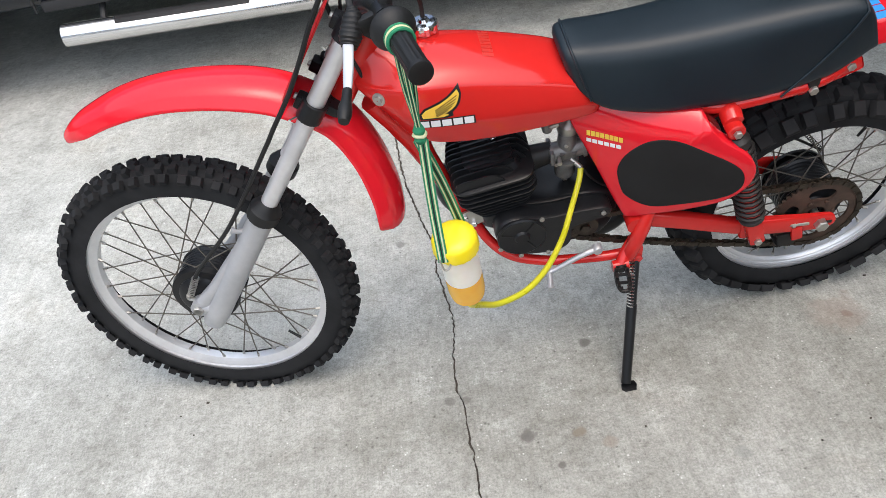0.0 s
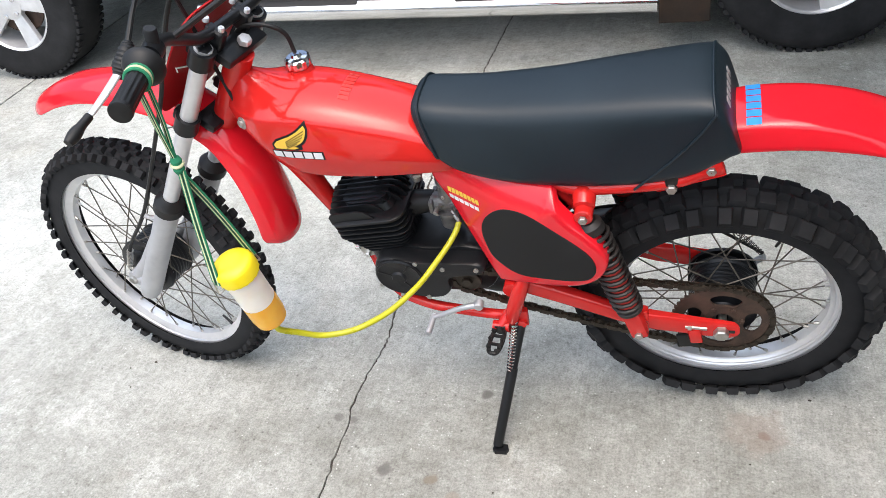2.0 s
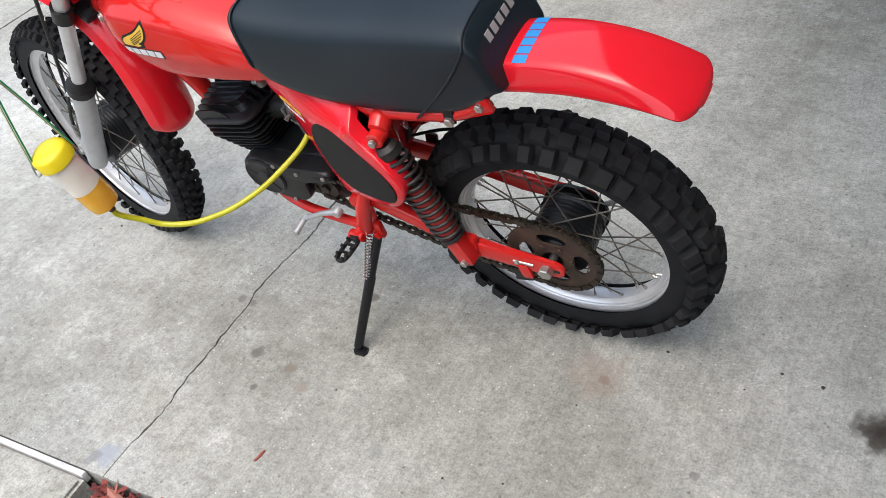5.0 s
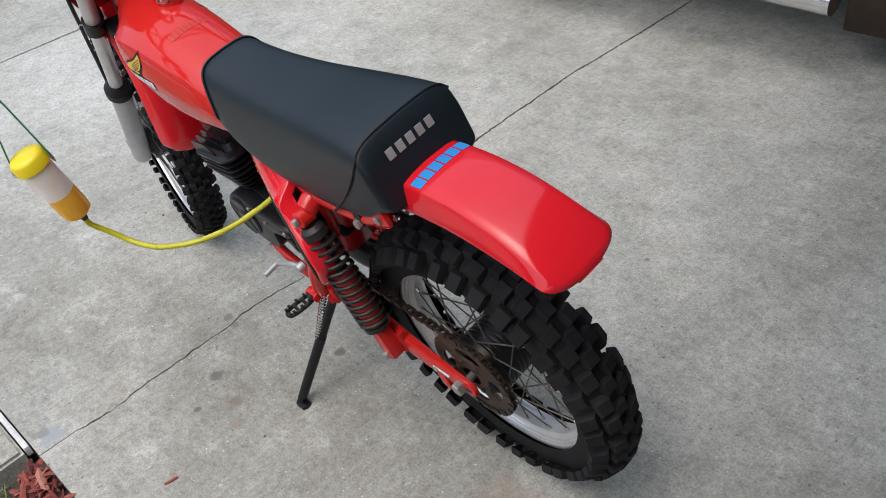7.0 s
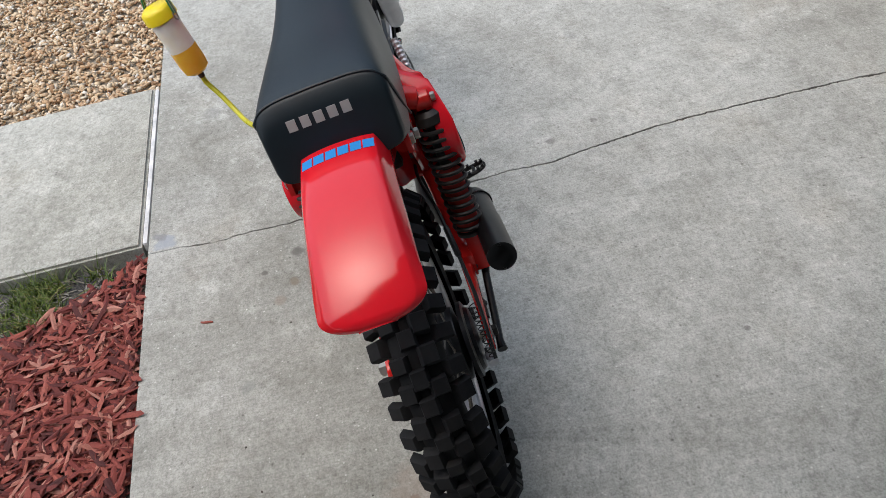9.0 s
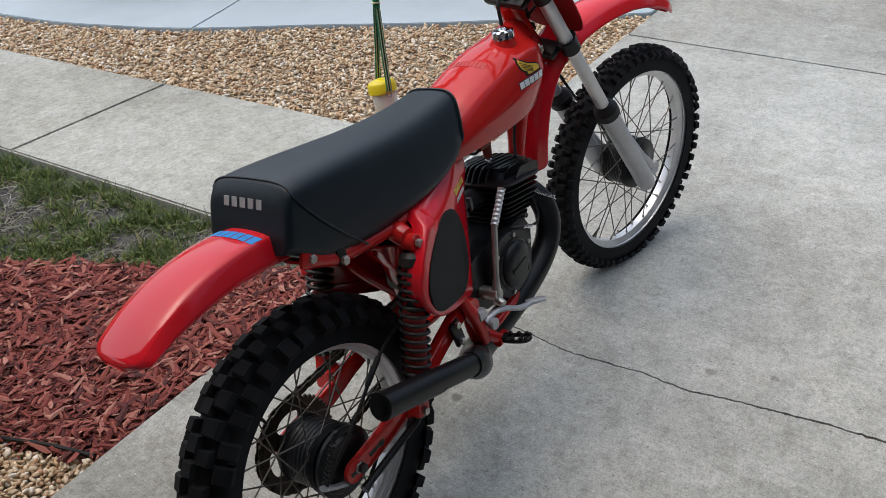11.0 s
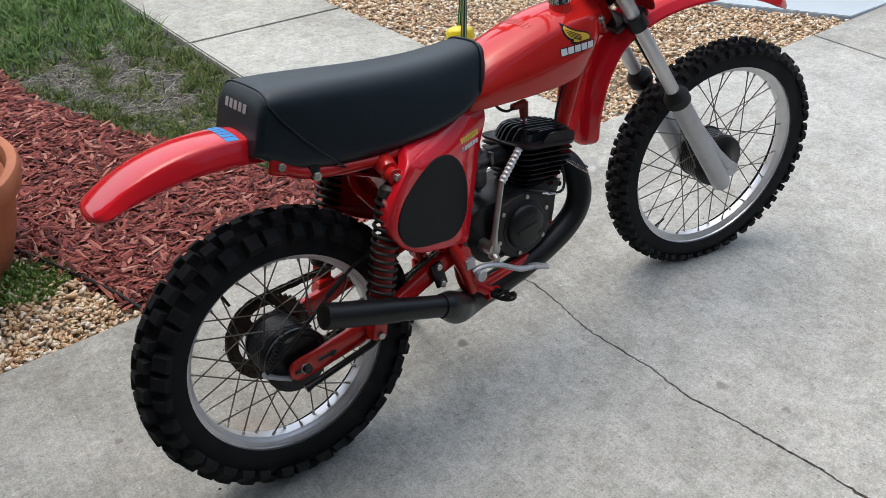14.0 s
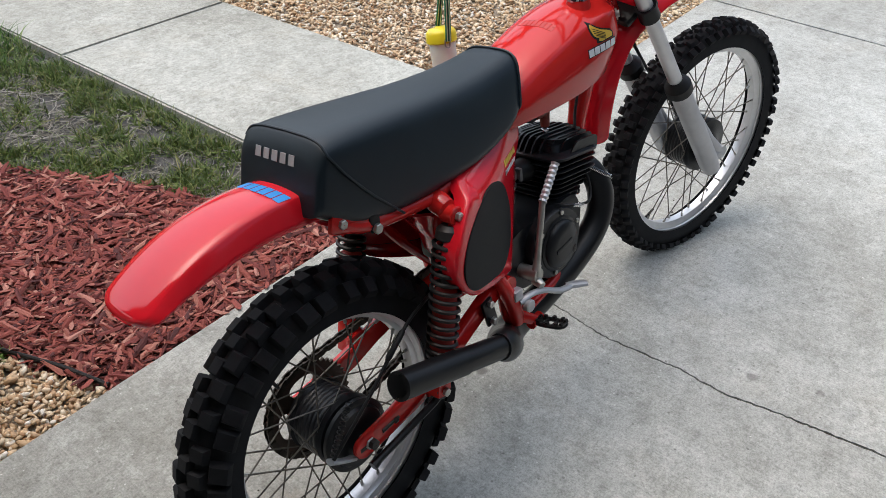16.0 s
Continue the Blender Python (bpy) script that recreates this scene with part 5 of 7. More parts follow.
# ---- kick start, levers, pegs, stand
bm = tubes(([(0.482, -0.066, 0.408), (0.482, -0.122, 0.408)], 0.016, 16), (smooth_path([(0.482, -0.114, 0.408), (0.490, -0.116, 0.45), (0.524, -0.112, 0.565)], 4), [0.012, 0.0072, 0.0068], 12))
tube(bm, [(0.482, -0.112, 0.395), (0.478, -0.132, 0.388)], [0.012, 0.009], 12)
kick = part("kick_starter", bm, M_STEEL, bike, "chrome kick starter folded up")
ka, kb = Vector((0.524, -0.112, 0.562)), Vector((0.588, -0.102, 0.620))
part("kick_pedal", tubes(([ka.lerp(kb, k / 16) for k in range(17)], [0.0078 if k % 2 else 0.0098 for k in range(17)], 12)), M_ALLOY, kick, "ribbed alloy kick pedal")
bm = tubes((smooth_path([(0.490, 0.098, 0.358), (0.530, 0.104, 0.350), (0.585, 0.106, 0.322), (0.600, 0.108, 0.318)], 5), [0.008, 0.0065, 0.006, 0.0055], 12))
pin(bm, (0.490, 0.090, 0.358), (0, 1, 0), 0.011, 0.018, 12)
shift = part("shift_lever", bm, M_CAST, bike, "bright alloy shift lever")
sa, sb = Vector((0.600, 0.100, 0.316)), Vector((0.606, 0.148, 0.306))
part("shift_toe", tubes(([sa.lerp(sb, k / 10) for k in range(11)], [0.0062 if k % 2 else 0.0078 for k in range(11)], 10)), M_CAST, shift, "ribbed toe peg")
bm = tubes((smooth_path([(0.415, -0.118, 0.378), (0.445, -0.126, 0.384), (0.485, -0.129, 0.372), (0.540, -0.130, 0.340), (0.580, -0.130, 0.328)], 5), [0.010, 0.0085, 0.009, 0.0095, 0.009], 12, 0.7))
tube(bm, [(0.578, -0.122, 0.329), (0.592, -0.134, 0.328), (0.616, -0.150, 0.324)], [0.010, 0.013, 0.010], 10, 0.5)
pin(bm, (0.428, -0.126, 0.368), (0, -1, 0), 0.014, 0.014, 12)
box(bm, pose(0.408, -0.118, 0.402), (0.026, 0.018, 0.024), 0.004)
part("brake_pedal", bm, M_CAST, bike, "bright alloy rear brake pedal")
for s in (1, -1):
    o = Vector((0.442, 0.118, 0.312)) if s > 0 else Vector((0.469, -0.114, 0.298))
    end = Vector((0.449, 0.186, 0.311)) if s > 0 else Vector((0.468, -0.187, 0.314))
    bm = tubes((smooth_path([(0.405, 0.088 * s, 0.362), (0.425, 0.100 * s, 0.335), o], 4), 0.013, 12))
    tube(bm, [o + Vector((-0.018, 0, 0)), o + Vector((0.018, 0, 0))], 0.013, 12)
    part("peg_bracket", bm, F, bike, "red foot peg bracket")
    bm = bmesh.new()
    d = (end - o).normalized()
    side = d.cross(Vector((0, 0, 1))).normalized()
    mid, half = (o + d * 0.012 + end) / 2, (end - o).length / 2
    loop_ = [mid + d * (half * math.copysign(abs(math.cos(a)) ** 0.7, math.cos(a))) + side * (0.0135 * math.copysign(abs(math.sin(a)) ** 0.7, math.sin(a))) for a in (2 * math.pi * k / 24 for k in range(25))]
    tube(bm, loop_, 0.0050, 8)
    for k in range(24):
        if k % 2 == 0 and k not in (0, 12):
            box(bm, along(loop_[k] + Vector((0, 0, 0.0060)), d), (0.007, 0.0075, 0.0065))
    for q in (-0.35, 0.30):
        tube(bm, [mid + d * (half * q) + side * 0.012, mid + d * (half * q) - side * 0.012], 0.0042, 6)
    tube(bm, [o - d * 0.004, o + d * 0.016], [0.012, 0.009], 10)
    part("foot_peg", bm, M_GRIP, bike, "black serrated foot peg", 30)
ST, SF = Vector((0.402, 0.098, 0.302)), Vector((0.459, 0.270, 0.062))
bm = tubes(([ST, ST.lerp(SF, 0.36), ST.lerp(SF, 0.361), SF], [0.011, 0.0105, 0.0125, 0.0115], 14))
stand = part("side_stand", bm, M_PIPE, bike, "black side stand")
bm = bmesh.new()
plate(bm, [(-0.015, -0.012), (0.010, -0.013), (0.017, -0.006), (0.018, 0.006), (0.011, 0.013), (-0.015, 0.012), (-0.019, 0.0)], 0.010, pose(SF.x - 0.006, SF.y + 0.006, SF.z - 0.015, LEAN, 0, 0), 0.002)
part("stand_foot", bm, M_PIPE, stand, "flat black stand foot")
bm = bmesh.new()
box(bm, pose(0.402, 0.092, 0.318), (0.034, 0.016, 0.050), 0.005)
pin(bm, (0.398, 0.099, 0.308), (0, 1, 0), 0.011, 0.010)
part("stand_bracket", bm, F, bike, "red stand bracket with a bolt")
pts, turns = [], 16
sp0, sp1 = Vector((0.414, 0.108, 0.322)), Vector((0.428, 0.168, 0.212))
dd = (sp1 - sp0)
_, sx, ux = frames_along([sp0, sp1])[0]
for k in range(turns * 8 + 1):
    a = 2 * math.pi * k / 8
    pts.append(sp0 + dd * (k / (turns * 8)) + sx * (0.0070 * math.cos(a)) + ux * (0.0070 * math.sin(a)))
bm = tubes((pts, 0.0020, 5))
tube(bm, [sp1, sp1 + dd.normalized() * 0.030], 0.0018, 6)
tube(bm, [sp0 - dd.normalized() * 0.012, sp0], 0.0018, 6)
part("stand_spring", bm, M_CHROME, stand, "bright stand return spring")

# ---- sprockets and chain (left side)
CY = 0.070
SR, FR = 0.098, 0.032
FC = Vector((0.512, CY, 0.408))
bm = bmesh.new()
n = 48
outer, holes = [], []
for k in range(n * 2):
    a = math.pi * k / n
    r = SR + (0.004 if k % 2 else -0.003)
    outer.append((r * math.cos(a), r * math.sin(a)))
rows = []
for y in (-0.003, 0.003):
    rows.append([[bm.verts.new((RW.x + x, CY + y, RW.z + z)) for x, z in outer], [bm.verts.new((RW.x + 0.086 * math.cos(math.pi * k / n), CY + y, RW.z + 0.086 * math.sin(math.pi * k / n))) for k in range(n * 2)]])
for i in range(n * 2):
    j = (i + 1) % (n * 2)
    (a0, a1), (b0, b1) = rows
    bm.faces.new((a0[i], a0[j], a1[j], a1[i]))
    bm.faces.new((b0[i], b0[j], b1[j], b1[i]))
    bm.faces.new((a0[i], a0[j], b0[j], b0[i]))
    bm.faces.new((a1[i], a1[j], b1[j], b1[i]))
for k in range(4):
    # a quarter of the disc round one rounded window
    a = math.pi / 2 * k + 0.08
    sheets = []
    for y in (-0.0026, 0.0026):
        rim_, hole = [], []
        for q in range(32):
            u, v = math.cos(2 * math.pi * q / 32), math.sin(2 * math.pi * q / 32)
            big = max(abs(u), abs(v))
            round_ = (abs(u) ** 3 + abs(v) ** 3) ** (1 / 3)
            for ring, da, r in ((rim_, u / big * math.pi / 4, 0.0605 + 0.0265 * v / big), (hole, u / round_ * 0.50, 0.0600 + 0.0165 * v / round_)):
                ring.append(bm.verts.new((RW.x + r * math.cos(a + da), CY + y, RW.z + r * math.sin(a + da))))
        sheets.append((rim_, hole))
    for q in range(32):
        j = (q + 1) % 32
        for rim_, hole in sheets:
            bm.faces.new((rim_[q], rim_[j], hole[j], hole[q]))
        bm.faces.new((sheets[0][1][q], sheets[0][1][j], sheets[1][1][j], sheets[1][1][q]))
lathe(bm, [(0.022, -0.0024), (0.036, -0.0024), (0.036, 0.0032), (0.030, 0.0045), (0.022, 0.0045)], along((RW.x, CY, RW.z), (0, 1, 0)), 32)
sprocket = part("rear_sprocket", bm, M_RUST, bike, "rusty rear sprocket with cut-outs")
for k in range(6):
    a = math.pi / 3 * k
    bm = bmesh.new()
    pin(bm, (RW.x + 0.0385 * math.cos(a), CY + 0.002, RW.z + 0.0385 * math.sin(a)), (0, 1, 0), 0.0055, 0.005)
    part("sprocket_bolt", bm, M_RUST, sprocket, "rusty bolt")
part("front_sprocket", tubes(([FC - Vector((0, 0.004, 0)), FC + Vector((0, 0.004, 0))], 0.030, 20), ([FC, FC + Vector((0, 0.012, 0))], 0.012, 6)), M_CHAIN, bike, "oily front sprocket")
loop = []
A, B = Vector((RW.x, RW.z, 0)), Vector((FC.x, FC.z, 0))
base = math.atan2(B.y - A.y, B.x - A.x)
dlen = (B - A).length
al = math.acos((SR - FR) / dlen)
for k in range(25):
    t = base + al + (2 * math.pi - 2 * al) * k / 24
    loop.append((A.x + SR * math.cos(t), A.y + SR * math.sin(t)))
pa = loop[-1]
pb = (B.x + FR * math.cos(base - al), B.y + FR * math.sin(base - al))
for k in range(1, 12):
    t = k / 12
    loop.append((pa[0] + (pb[0] - pa[0]) * t, pa[1] + (pb[1] - pa[1]) * t - 0.012 * math.sin(math.pi * t)))
for k in range(9):
    t = base - al + 2 * al * k / 8
    loop.append((B.x + FR * math.cos(t), B.y + FR * math.sin(t)))
pa, pb = loop[-1], loop[0]
for k in range(1, 12):
    t = k / 12
    loop.append((pa[0] + (pb[0] - pa[0]) * t, pa[1] + (pb[1] - pa[1]) * t))
loop.append(loop[0])
arc = [0]
for a, b in zip(loop, loop[1:]):
    arc.append(arc[-1] + math.hypot(b[0] - a[0], b[1] - a[1]))
PITCH = 0.0150
N = int(arc[-1] / PITCH)
lx = [float(np.interp(arc[-1] * k / N, arc, [p[0] for p in loop])) for k in range(N + 1)]
lz = [float(np.interp(arc[-1] * k / N, arc, [p[1] for p in loop])) for k in range(N + 1)]
bm = bmesh.new()
for k in range(N):
    a, b = Vector((lx[k], CY, lz[k])), Vector((lx[k + 1], CY, lz[k + 1]))
    d = (b - a).normalized()
    off = 0.0058 if k % 2 else 0.0036
    for s in (1, -1):
        m = Matrix.Translation((a + b) / 2 + Vector((0, off * s, 0))) @ d.to_track_quat('X', 'Z').to_matrix().to_4x4()
        box(bm, m, (PITCH * 1.35, 0.0019, 0.0125))
    tube(bm, [a + Vector((0, -0.007, 0)), a + Vector((0, 0.007, 0))], 0.0042, 6)
tagged(part("drive_chain", bm, M_CHAIN, bike, "dark oily drive chain"), kind="stuff")
bm = bmesh.new()
box(bm, pose(0.034, 0.104, 0.300, 0, 10, 0), (0.026, 0.008, 0.044), 0.006)
part("guide_tab", bm, F, bike, "red tab that carries the chain guide")
bm = bmesh.new()
for y in (0.058, 0.094):
    box(bm, pose(0.050, y, 0.272, 0, 12, 0), (0.040, 0.008, 0.040), 0.004)
box(bm, pose(0.052, 0.076, 0.256, 0, 12, 0), (0.036, 0.044, 0.008), 0.003)
part("chain_guide", bm, M_GRIP, bike, "black chain guide")
# chain adjusters, axle slots
for s in (1, -1):
    bm = tubes(([(0.055, 0.104 * s, 0.330), (0.012, 0.104 * s, 0.326)], 0.004, 8))
    pin(bm, (0.050, 0.104 * s, 0.328), (-1, 0, 0), 0.0070, 0.008)
    pin(bm, (-0.016, 0.102 * s, 0.319), (0, s, 0), 0.0155 if s > 0 else 0.0110, 0.016 if s > 0 else 0.012)
    part("chain_adjuster", bm, M_STEEL if s > 0 else M_DULL, bike, "zinc chain adjuster" if s > 0 else "dark chain adjuster and axle end")
    bm = bmesh.new()
    box(bm, pose(-0.022, 0.1015 * s, 0.318), (0.042, 0.003, 0.009), 0.0012)
    part("axle_slot", bm, M_GRIP, bike, "dark axle slot")
# rear brake plate, arm, spring, torque link (right side)
bm = bmesh.new()
lathe(bm, [(0.073, -0.004), (0.073, 0.004), (0.066, 0.007), (0.062, 0.007), (0.058, 0.014), (0.030, 0.018), (0.001, 0.018)], along((RW.x, -0.060, RW.z), (0, -1, 0)), 32)
part("brake_plate", bm, M_BLACK, bike, "black rear brake plate")
part("brake_arm", tubes((smooth_path([(-0.050, -0.086, 0.300), (-0.078, -0.090, 0.318), (-0.104, -0.092, 0.338)], 4), [0.009, 0.008, 0.010], 10, 0.6)), M_CAST, bike, "alloy brake arm")
part("torque_link", tubes(([(-0.030, -0.110, 0.276), (-0.012, -0.110, 0.280), (0.130, -0.124, 0.318), (0.142, -0.128, 0.330)], [0.010, 0.0075, 0.0075, 0.009], 10)), M_BLACK, bike, "black brake torque link")
part("brake_cable", tubes((smooth_path([(-0.100, -0.098, 0.342), (0.0, -0.10, 0.412), (0.115, -0.088, 0.482), (0.17, -0.080, 0.498), (0.25, -0.065, 0.500), (0.34, -0.060, 0.470)], 6), 0.0036, 8), ([(0.06, -0.0945, 0.452), (0.065, -0.094, 0.455), (0.112, -0.0885, 0.481), (0.117, -0.088, 0.483)], [0.0036, 0.0058, 0.0058, 0.0036], 8)), M_GRIP, bike, "black rear brake cable")
pts = []
b0, b1 = Vector((-0.098, -0.094, 0.345)), Vector((-0.035, -0.090, 0.425))
_, sx, ux = frames_along([b0, b1])[0]
for k in range(12 * 8 + 1):
    a = 2 * math.pi * k / 8
    pts.append(b0.lerp(b1, k / 96) + sx * (0.0055 * math.cos(a)) + ux * (0.0055 * math.sin(a)))
part("brake_spring", tubes((pts, 0.0011, 5)), M_DULL, bike, "small brake return spring")
# inner mudguard behind the engine and air box
bm = bmesh.new()
loft(bm, [[(x + dx, y, z) for x, z in ((0.330, 0.44), (0.300, 0.56), (0.235, 0.645), (0.130, 0.690), (0.050, 0.715))] + [(x + dx + 0.004, y, z + 0.004) for x, z in ((0.050, 0.715), (0.130, 0.690), (0.235, 0.645), (0.300, 0.56), (0.330, 0.44))] for y, dx in ((-0.058, 0.02), (-0.03, 0.0), (0.0, -0.004), (0.03, 0.0), (0.058, 0.02))])
part("inner_mudguard", bm, M_PLASTIC, bike, "red inner mudguard")
bm = bmesh.new()
box(bm, pose(0.375, 0, 0.600), (0.130, 0.090, 0.210), 0.014)
part("air_box", bm, M_GRIP, bike, "black air box")
# rear frame tabs, bolts
for s in (1, -1):
    bm = bmesh.new()
    box(bm, pose(0.058, 0.096 * s, 0.741, 0, 20, 0), (0.125, 0.008, 0.034), 0.008)
    part("fender_stay", bm, F, bike, "red fender stay")
    bm = bmesh.new()
    pin(bm, (0.020, 0.099 * s, 0.755), (0, s, 0), 0.0085, 0.007)
    part("fender_bolt", bm, M_STEEL, bike, "bright fender bolt")
    bm = bmesh.new()
    box(bm, pose(0.085, 0.101 * s, 0.735), (0.022, 0.006, 0.050), 0.004)
    part("seat_strap", bm, M_GRIP, bike, "black seat mounting tab")
    bm = bmesh.new()
    pin(bm, (0.085, 0.103 * s, 0.717), (0, s, 0), 0.0095, 0.008)
    part("seat_bolt", bm, M_STEEL, bike, "bright seat bolt")
    bm = bmesh.new()
    lathe(bm, [(0.001, -0.004), (0.013, -0.004), (0.013, 0.004), (0.008, 0.005), (0.0075, 0.009), (0.001, 0.009)], along((0.890, 0.064 * s, 0.842), (0.6, s, 0.2)), 20)
    part("tank_rubber", bm, M_STEEL, tank, "steel washer and bolt at the tank nose")

# ---- front brake cable and clutch cable
steered("front_brake_cable", tubes((smooth_path([(1.390, 0.078, 0.380), (1.350, 0.084, 0.448), (1.235, 0.090, 0.578), (1.107, 0.100, 0.763), (1.074, 0.102, 0.813), (1.024, 0.106, 0.887), (0.987, 0.106, 0.953), (0.954, 0.106, 1.016), (0.912, 0.108, 1.085), (0.880, 0.100, 1.135), (0.868, 0.05, 1.185), (0.880, -0.06, 1.215), (0.900, -0.18, 1.215), (0.890, -0.26, 1.190), (0.852, -0.300, 1.161)], 6), 0.0046, 8)), M_GRIP, label="black front brake cable")
steered("throttle_wire", tubes((smooth_path([(0.815, -0.285, 1.140), (0.875, -0.295, 1.165), (0.930, -0.290, 1.145), (0.981, -0.270, 1.105), (1.001, -0.230, 1.042), (0.973, -0.180, 1.004), (0.959, -0.140, 0.984), (0.945, -0.05, 0.955), (0.93, 0.00, 0.90)], 6), 0.0036, 8)), M_GRIP, label="thin black throttle cable at the bar")
steered("clutch_cable", tubes((smooth_path([(0.870, 0.19, 1.160), (0.905, 0.14, 1.170), (0.935, 0.07, 1.12), (0.945, 0.035, 1.03), (0.925, 0.03, 0.93), (0.90, 0.03, 0.84)], 6), 0.0040, 8)), M_GRIP, label="black clutch cable")
steered("cable_band", tubes(([fork(0.545, 0.080, 0.020), fork(0.545, 0.092, 0.036), fork(0.545, 0.094, 0.046)], [0.006, 0.005, 0.007], 10)), M_CAST, label="small cable holder on the fork slider")
for z_ in (0.955, 0.815):
    steered("cable_clip", tubes(([fork(z_, 0.085, 0.02), fork(z_, 0.106, 0.030), fork(z_, 0.112, 0.022)], 0.0016, 6)), M_STEEL, label="bent wire cable clip")
pts = []
b0, b1 = Vector((1.395, 0.078, 0.372)), Vector((1.362, 0.082, 0.430))
_, sx, ux = frames_along([b0, b1])[0]
for k in range(11 * 8 + 1):
    a = 2 * math.pi * k / 8
    pts.append(b0.lerp(b1, k / 88) + sx * (0.0075 * math.cos(a)) + ux * (0.0075 * math.sin(a)))
steered("front_brake_spring", tubes((pts, 0.0013, 5)), M_STEEL, label="small coil spring on the brake cable")
bm = tubes((smooth_path([(1.38, 0.074, 0.352), (1.402, 0.076, 0.360), (1.400, 0.078, 0.372)], 4), 0.0055, 8))
steered("front_brake_arm", bm, M_STEEL, label="small front brake arm")
bm = bmesh.new()
lathe(bm, [(0.060, 0), (0.060, 0.006), (0.050, 0.014), (0.024, 0.016), (0.001, 0.016)], along((FW.x, 0.048, FW.z), (0, 1, 0)), 32)
steered("front_brake_plate", bm, M_BLACK, label="black front brake plate")
steered("kill_switch", tubes(([(0.792, 0.270, 1.096), (0.790, 0.270, 1.108), (0.788, 0.270, 1.112), (0.785, 0.270, 1.134), (0.784, 0.270, 1.137)], [0.012, 0.012, 0.0105, 0.0105, 0.009], 14)), M_GRIP, bar, "black kill button")

# ---- decals: plain shapes for the maker's marks
WING = [(0.006, 0.020), (0.004, 0.028), (0.012, 0.036), (0.024, 0.041), (0.040, 0.047), (0.056, 0.056), (0.074, 0.070), (0.077, 0.062), (0.075, 0.054), (0.073, 0.049), (0.070, 0.043), (0.066, 0.038), (0.060, 0.033), (0.052, 0.029), (0.046, 0.026), (0.054, 0.023), (0.044, 0.0195)]
WING_EDGE = [(0.001, 0.0165), (0.000, 0.029), (0.010, 0.040), (0.023, 0.045), (0.039, 0.051), (0.055, 0.060), (0.078, 0.079), (0.081, 0.062), (0.079, 0.052), (0.077, 0.046), (0.073, 0.039), (0.068, 0.033), (0.061, 0.028), (0.062, 0.020), (0.050, 0.0165)]
FEATHER = [[(x0, y0), (x1, y1), (x1, y1 + 0.0016), (x0, y0 + 0.0016)] for x0, y0, x1, y1 in ((0.030, 0.034, 0.072, 0.0585), (0.030, 0.0305, 0.070, 0.052), (0.030, 0.027, 0.067, 0.0455), (0.030, 0.0235, 0.061, 0.0385), (0.030, 0.0205, 0.053, 0.032))]


def letters(width, height, count, gap=0.20):
    w = width / count
    return [(k * w, (k + 1 - gap) * w, 0, height) for k in range(count)]


tank_skin = surface_of(tank)
for s in (1, -1):
    if s > 0:
        o, r, wing, edge = (0.826, 0.100, 0.786), (-1, 0, -0.06), WING, WING_EDGE
    else:
        o, r, wing, edge = (0.731, -0.100, 0.798), (1, 0, 0.0), [(0.092 - x, 0.018 + (y - 0.018) * 0.82) for x, y in WING], [(0.092 - x, 0.0165 + (y - 0.0165) * 0.82) for x, y in WING_EDGE]
    u = (0, 0, 1)
    decal("badge_outline", tank, tank_skin, M_INK, o, r, u, [[(x + 0.002, y + 0.002) for x, y in edge]], 0.0008, "black outline of the wing badge")
    decal("badge_wing", tank, tank_skin, M_GOLD, o, r, u, [[(x + 0.002, y + 0.002) for x, y in wing]], 0.0014, "golden wing badge")
    decal("badge_feather", tank, tank_skin, M_INK, o, r, u, [[((x if s > 0 else 0.092 - x) + 0.002, (y if s > 0 else 0.018 + (y - 0.018) * 0.82) + 0.002) for x, y in f] for f in FEATHER], 0.0019, "black feather lines")
    decal("badge_bar", tank, tank_skin, M_INK, o, r, u, bars([(-0.002, 0.1030, -0.002, 0.0170)]), 0.0008, "black badge bar")
    decal("badge_letters", tank, tank_skin, M_WHITE, o, r, u, bars(letters(0.103, 0.0150, 5, 0.16)), 0.0014, "white badge bars")
for k in range(8):
    bm = bmesh.new()
    q = []
    for lift in (0.0002, 0.0008):
        for du, dv in ((0, 0), (0.0085, 0), (0.0085, 0.020), (0, 0.020)):
            p = Vector((0.672 + dv, 0.036 - 0.0108 * k - du, 1.0))
            q.append(bm.verts.new(tank_skin.ray_cast(p, Vector((0, 0, -1)), 0.5)[0] + Vector((0, 0, lift))))
    for f in ((4, 5, 6, 7), (0, 1, 5, 4), (1, 2, 6, 5), (2, 3, 7, 6), (3, 0, 4, 7)):
        bm.faces.new([q[i] for i in f])
    part("faded_mark", bm, M_FADED, tank, "worn faint bar on the tank top")
for s, pn in zip((1, -1), [x for x in bike.children if x.name.startswith("side_panel")]):
    skin = surface_of(pn)
    a, r = (Vector((0.508, 0.06, 0.668)), (-1, 0, -0.20)) if s > 0 else (Vector((0.437, -0.08, 0.673)), (1, 0, 0.0))
    decal("panel_mark", pn, skin, M_GOLD, a, r, (0, 0, 1), bars(letters(0.068, 0.0125, 8, 0.18)), 0.0010, "yellow mark bars")
    decal("panel_code", pn, skin, M_WHITE, a + Vector((0, 0, -0.0175)), r, (0, 0, 1), bars(letters(0.066, 0.0095, 6, 0.18)), 0.0010, "white code bars")
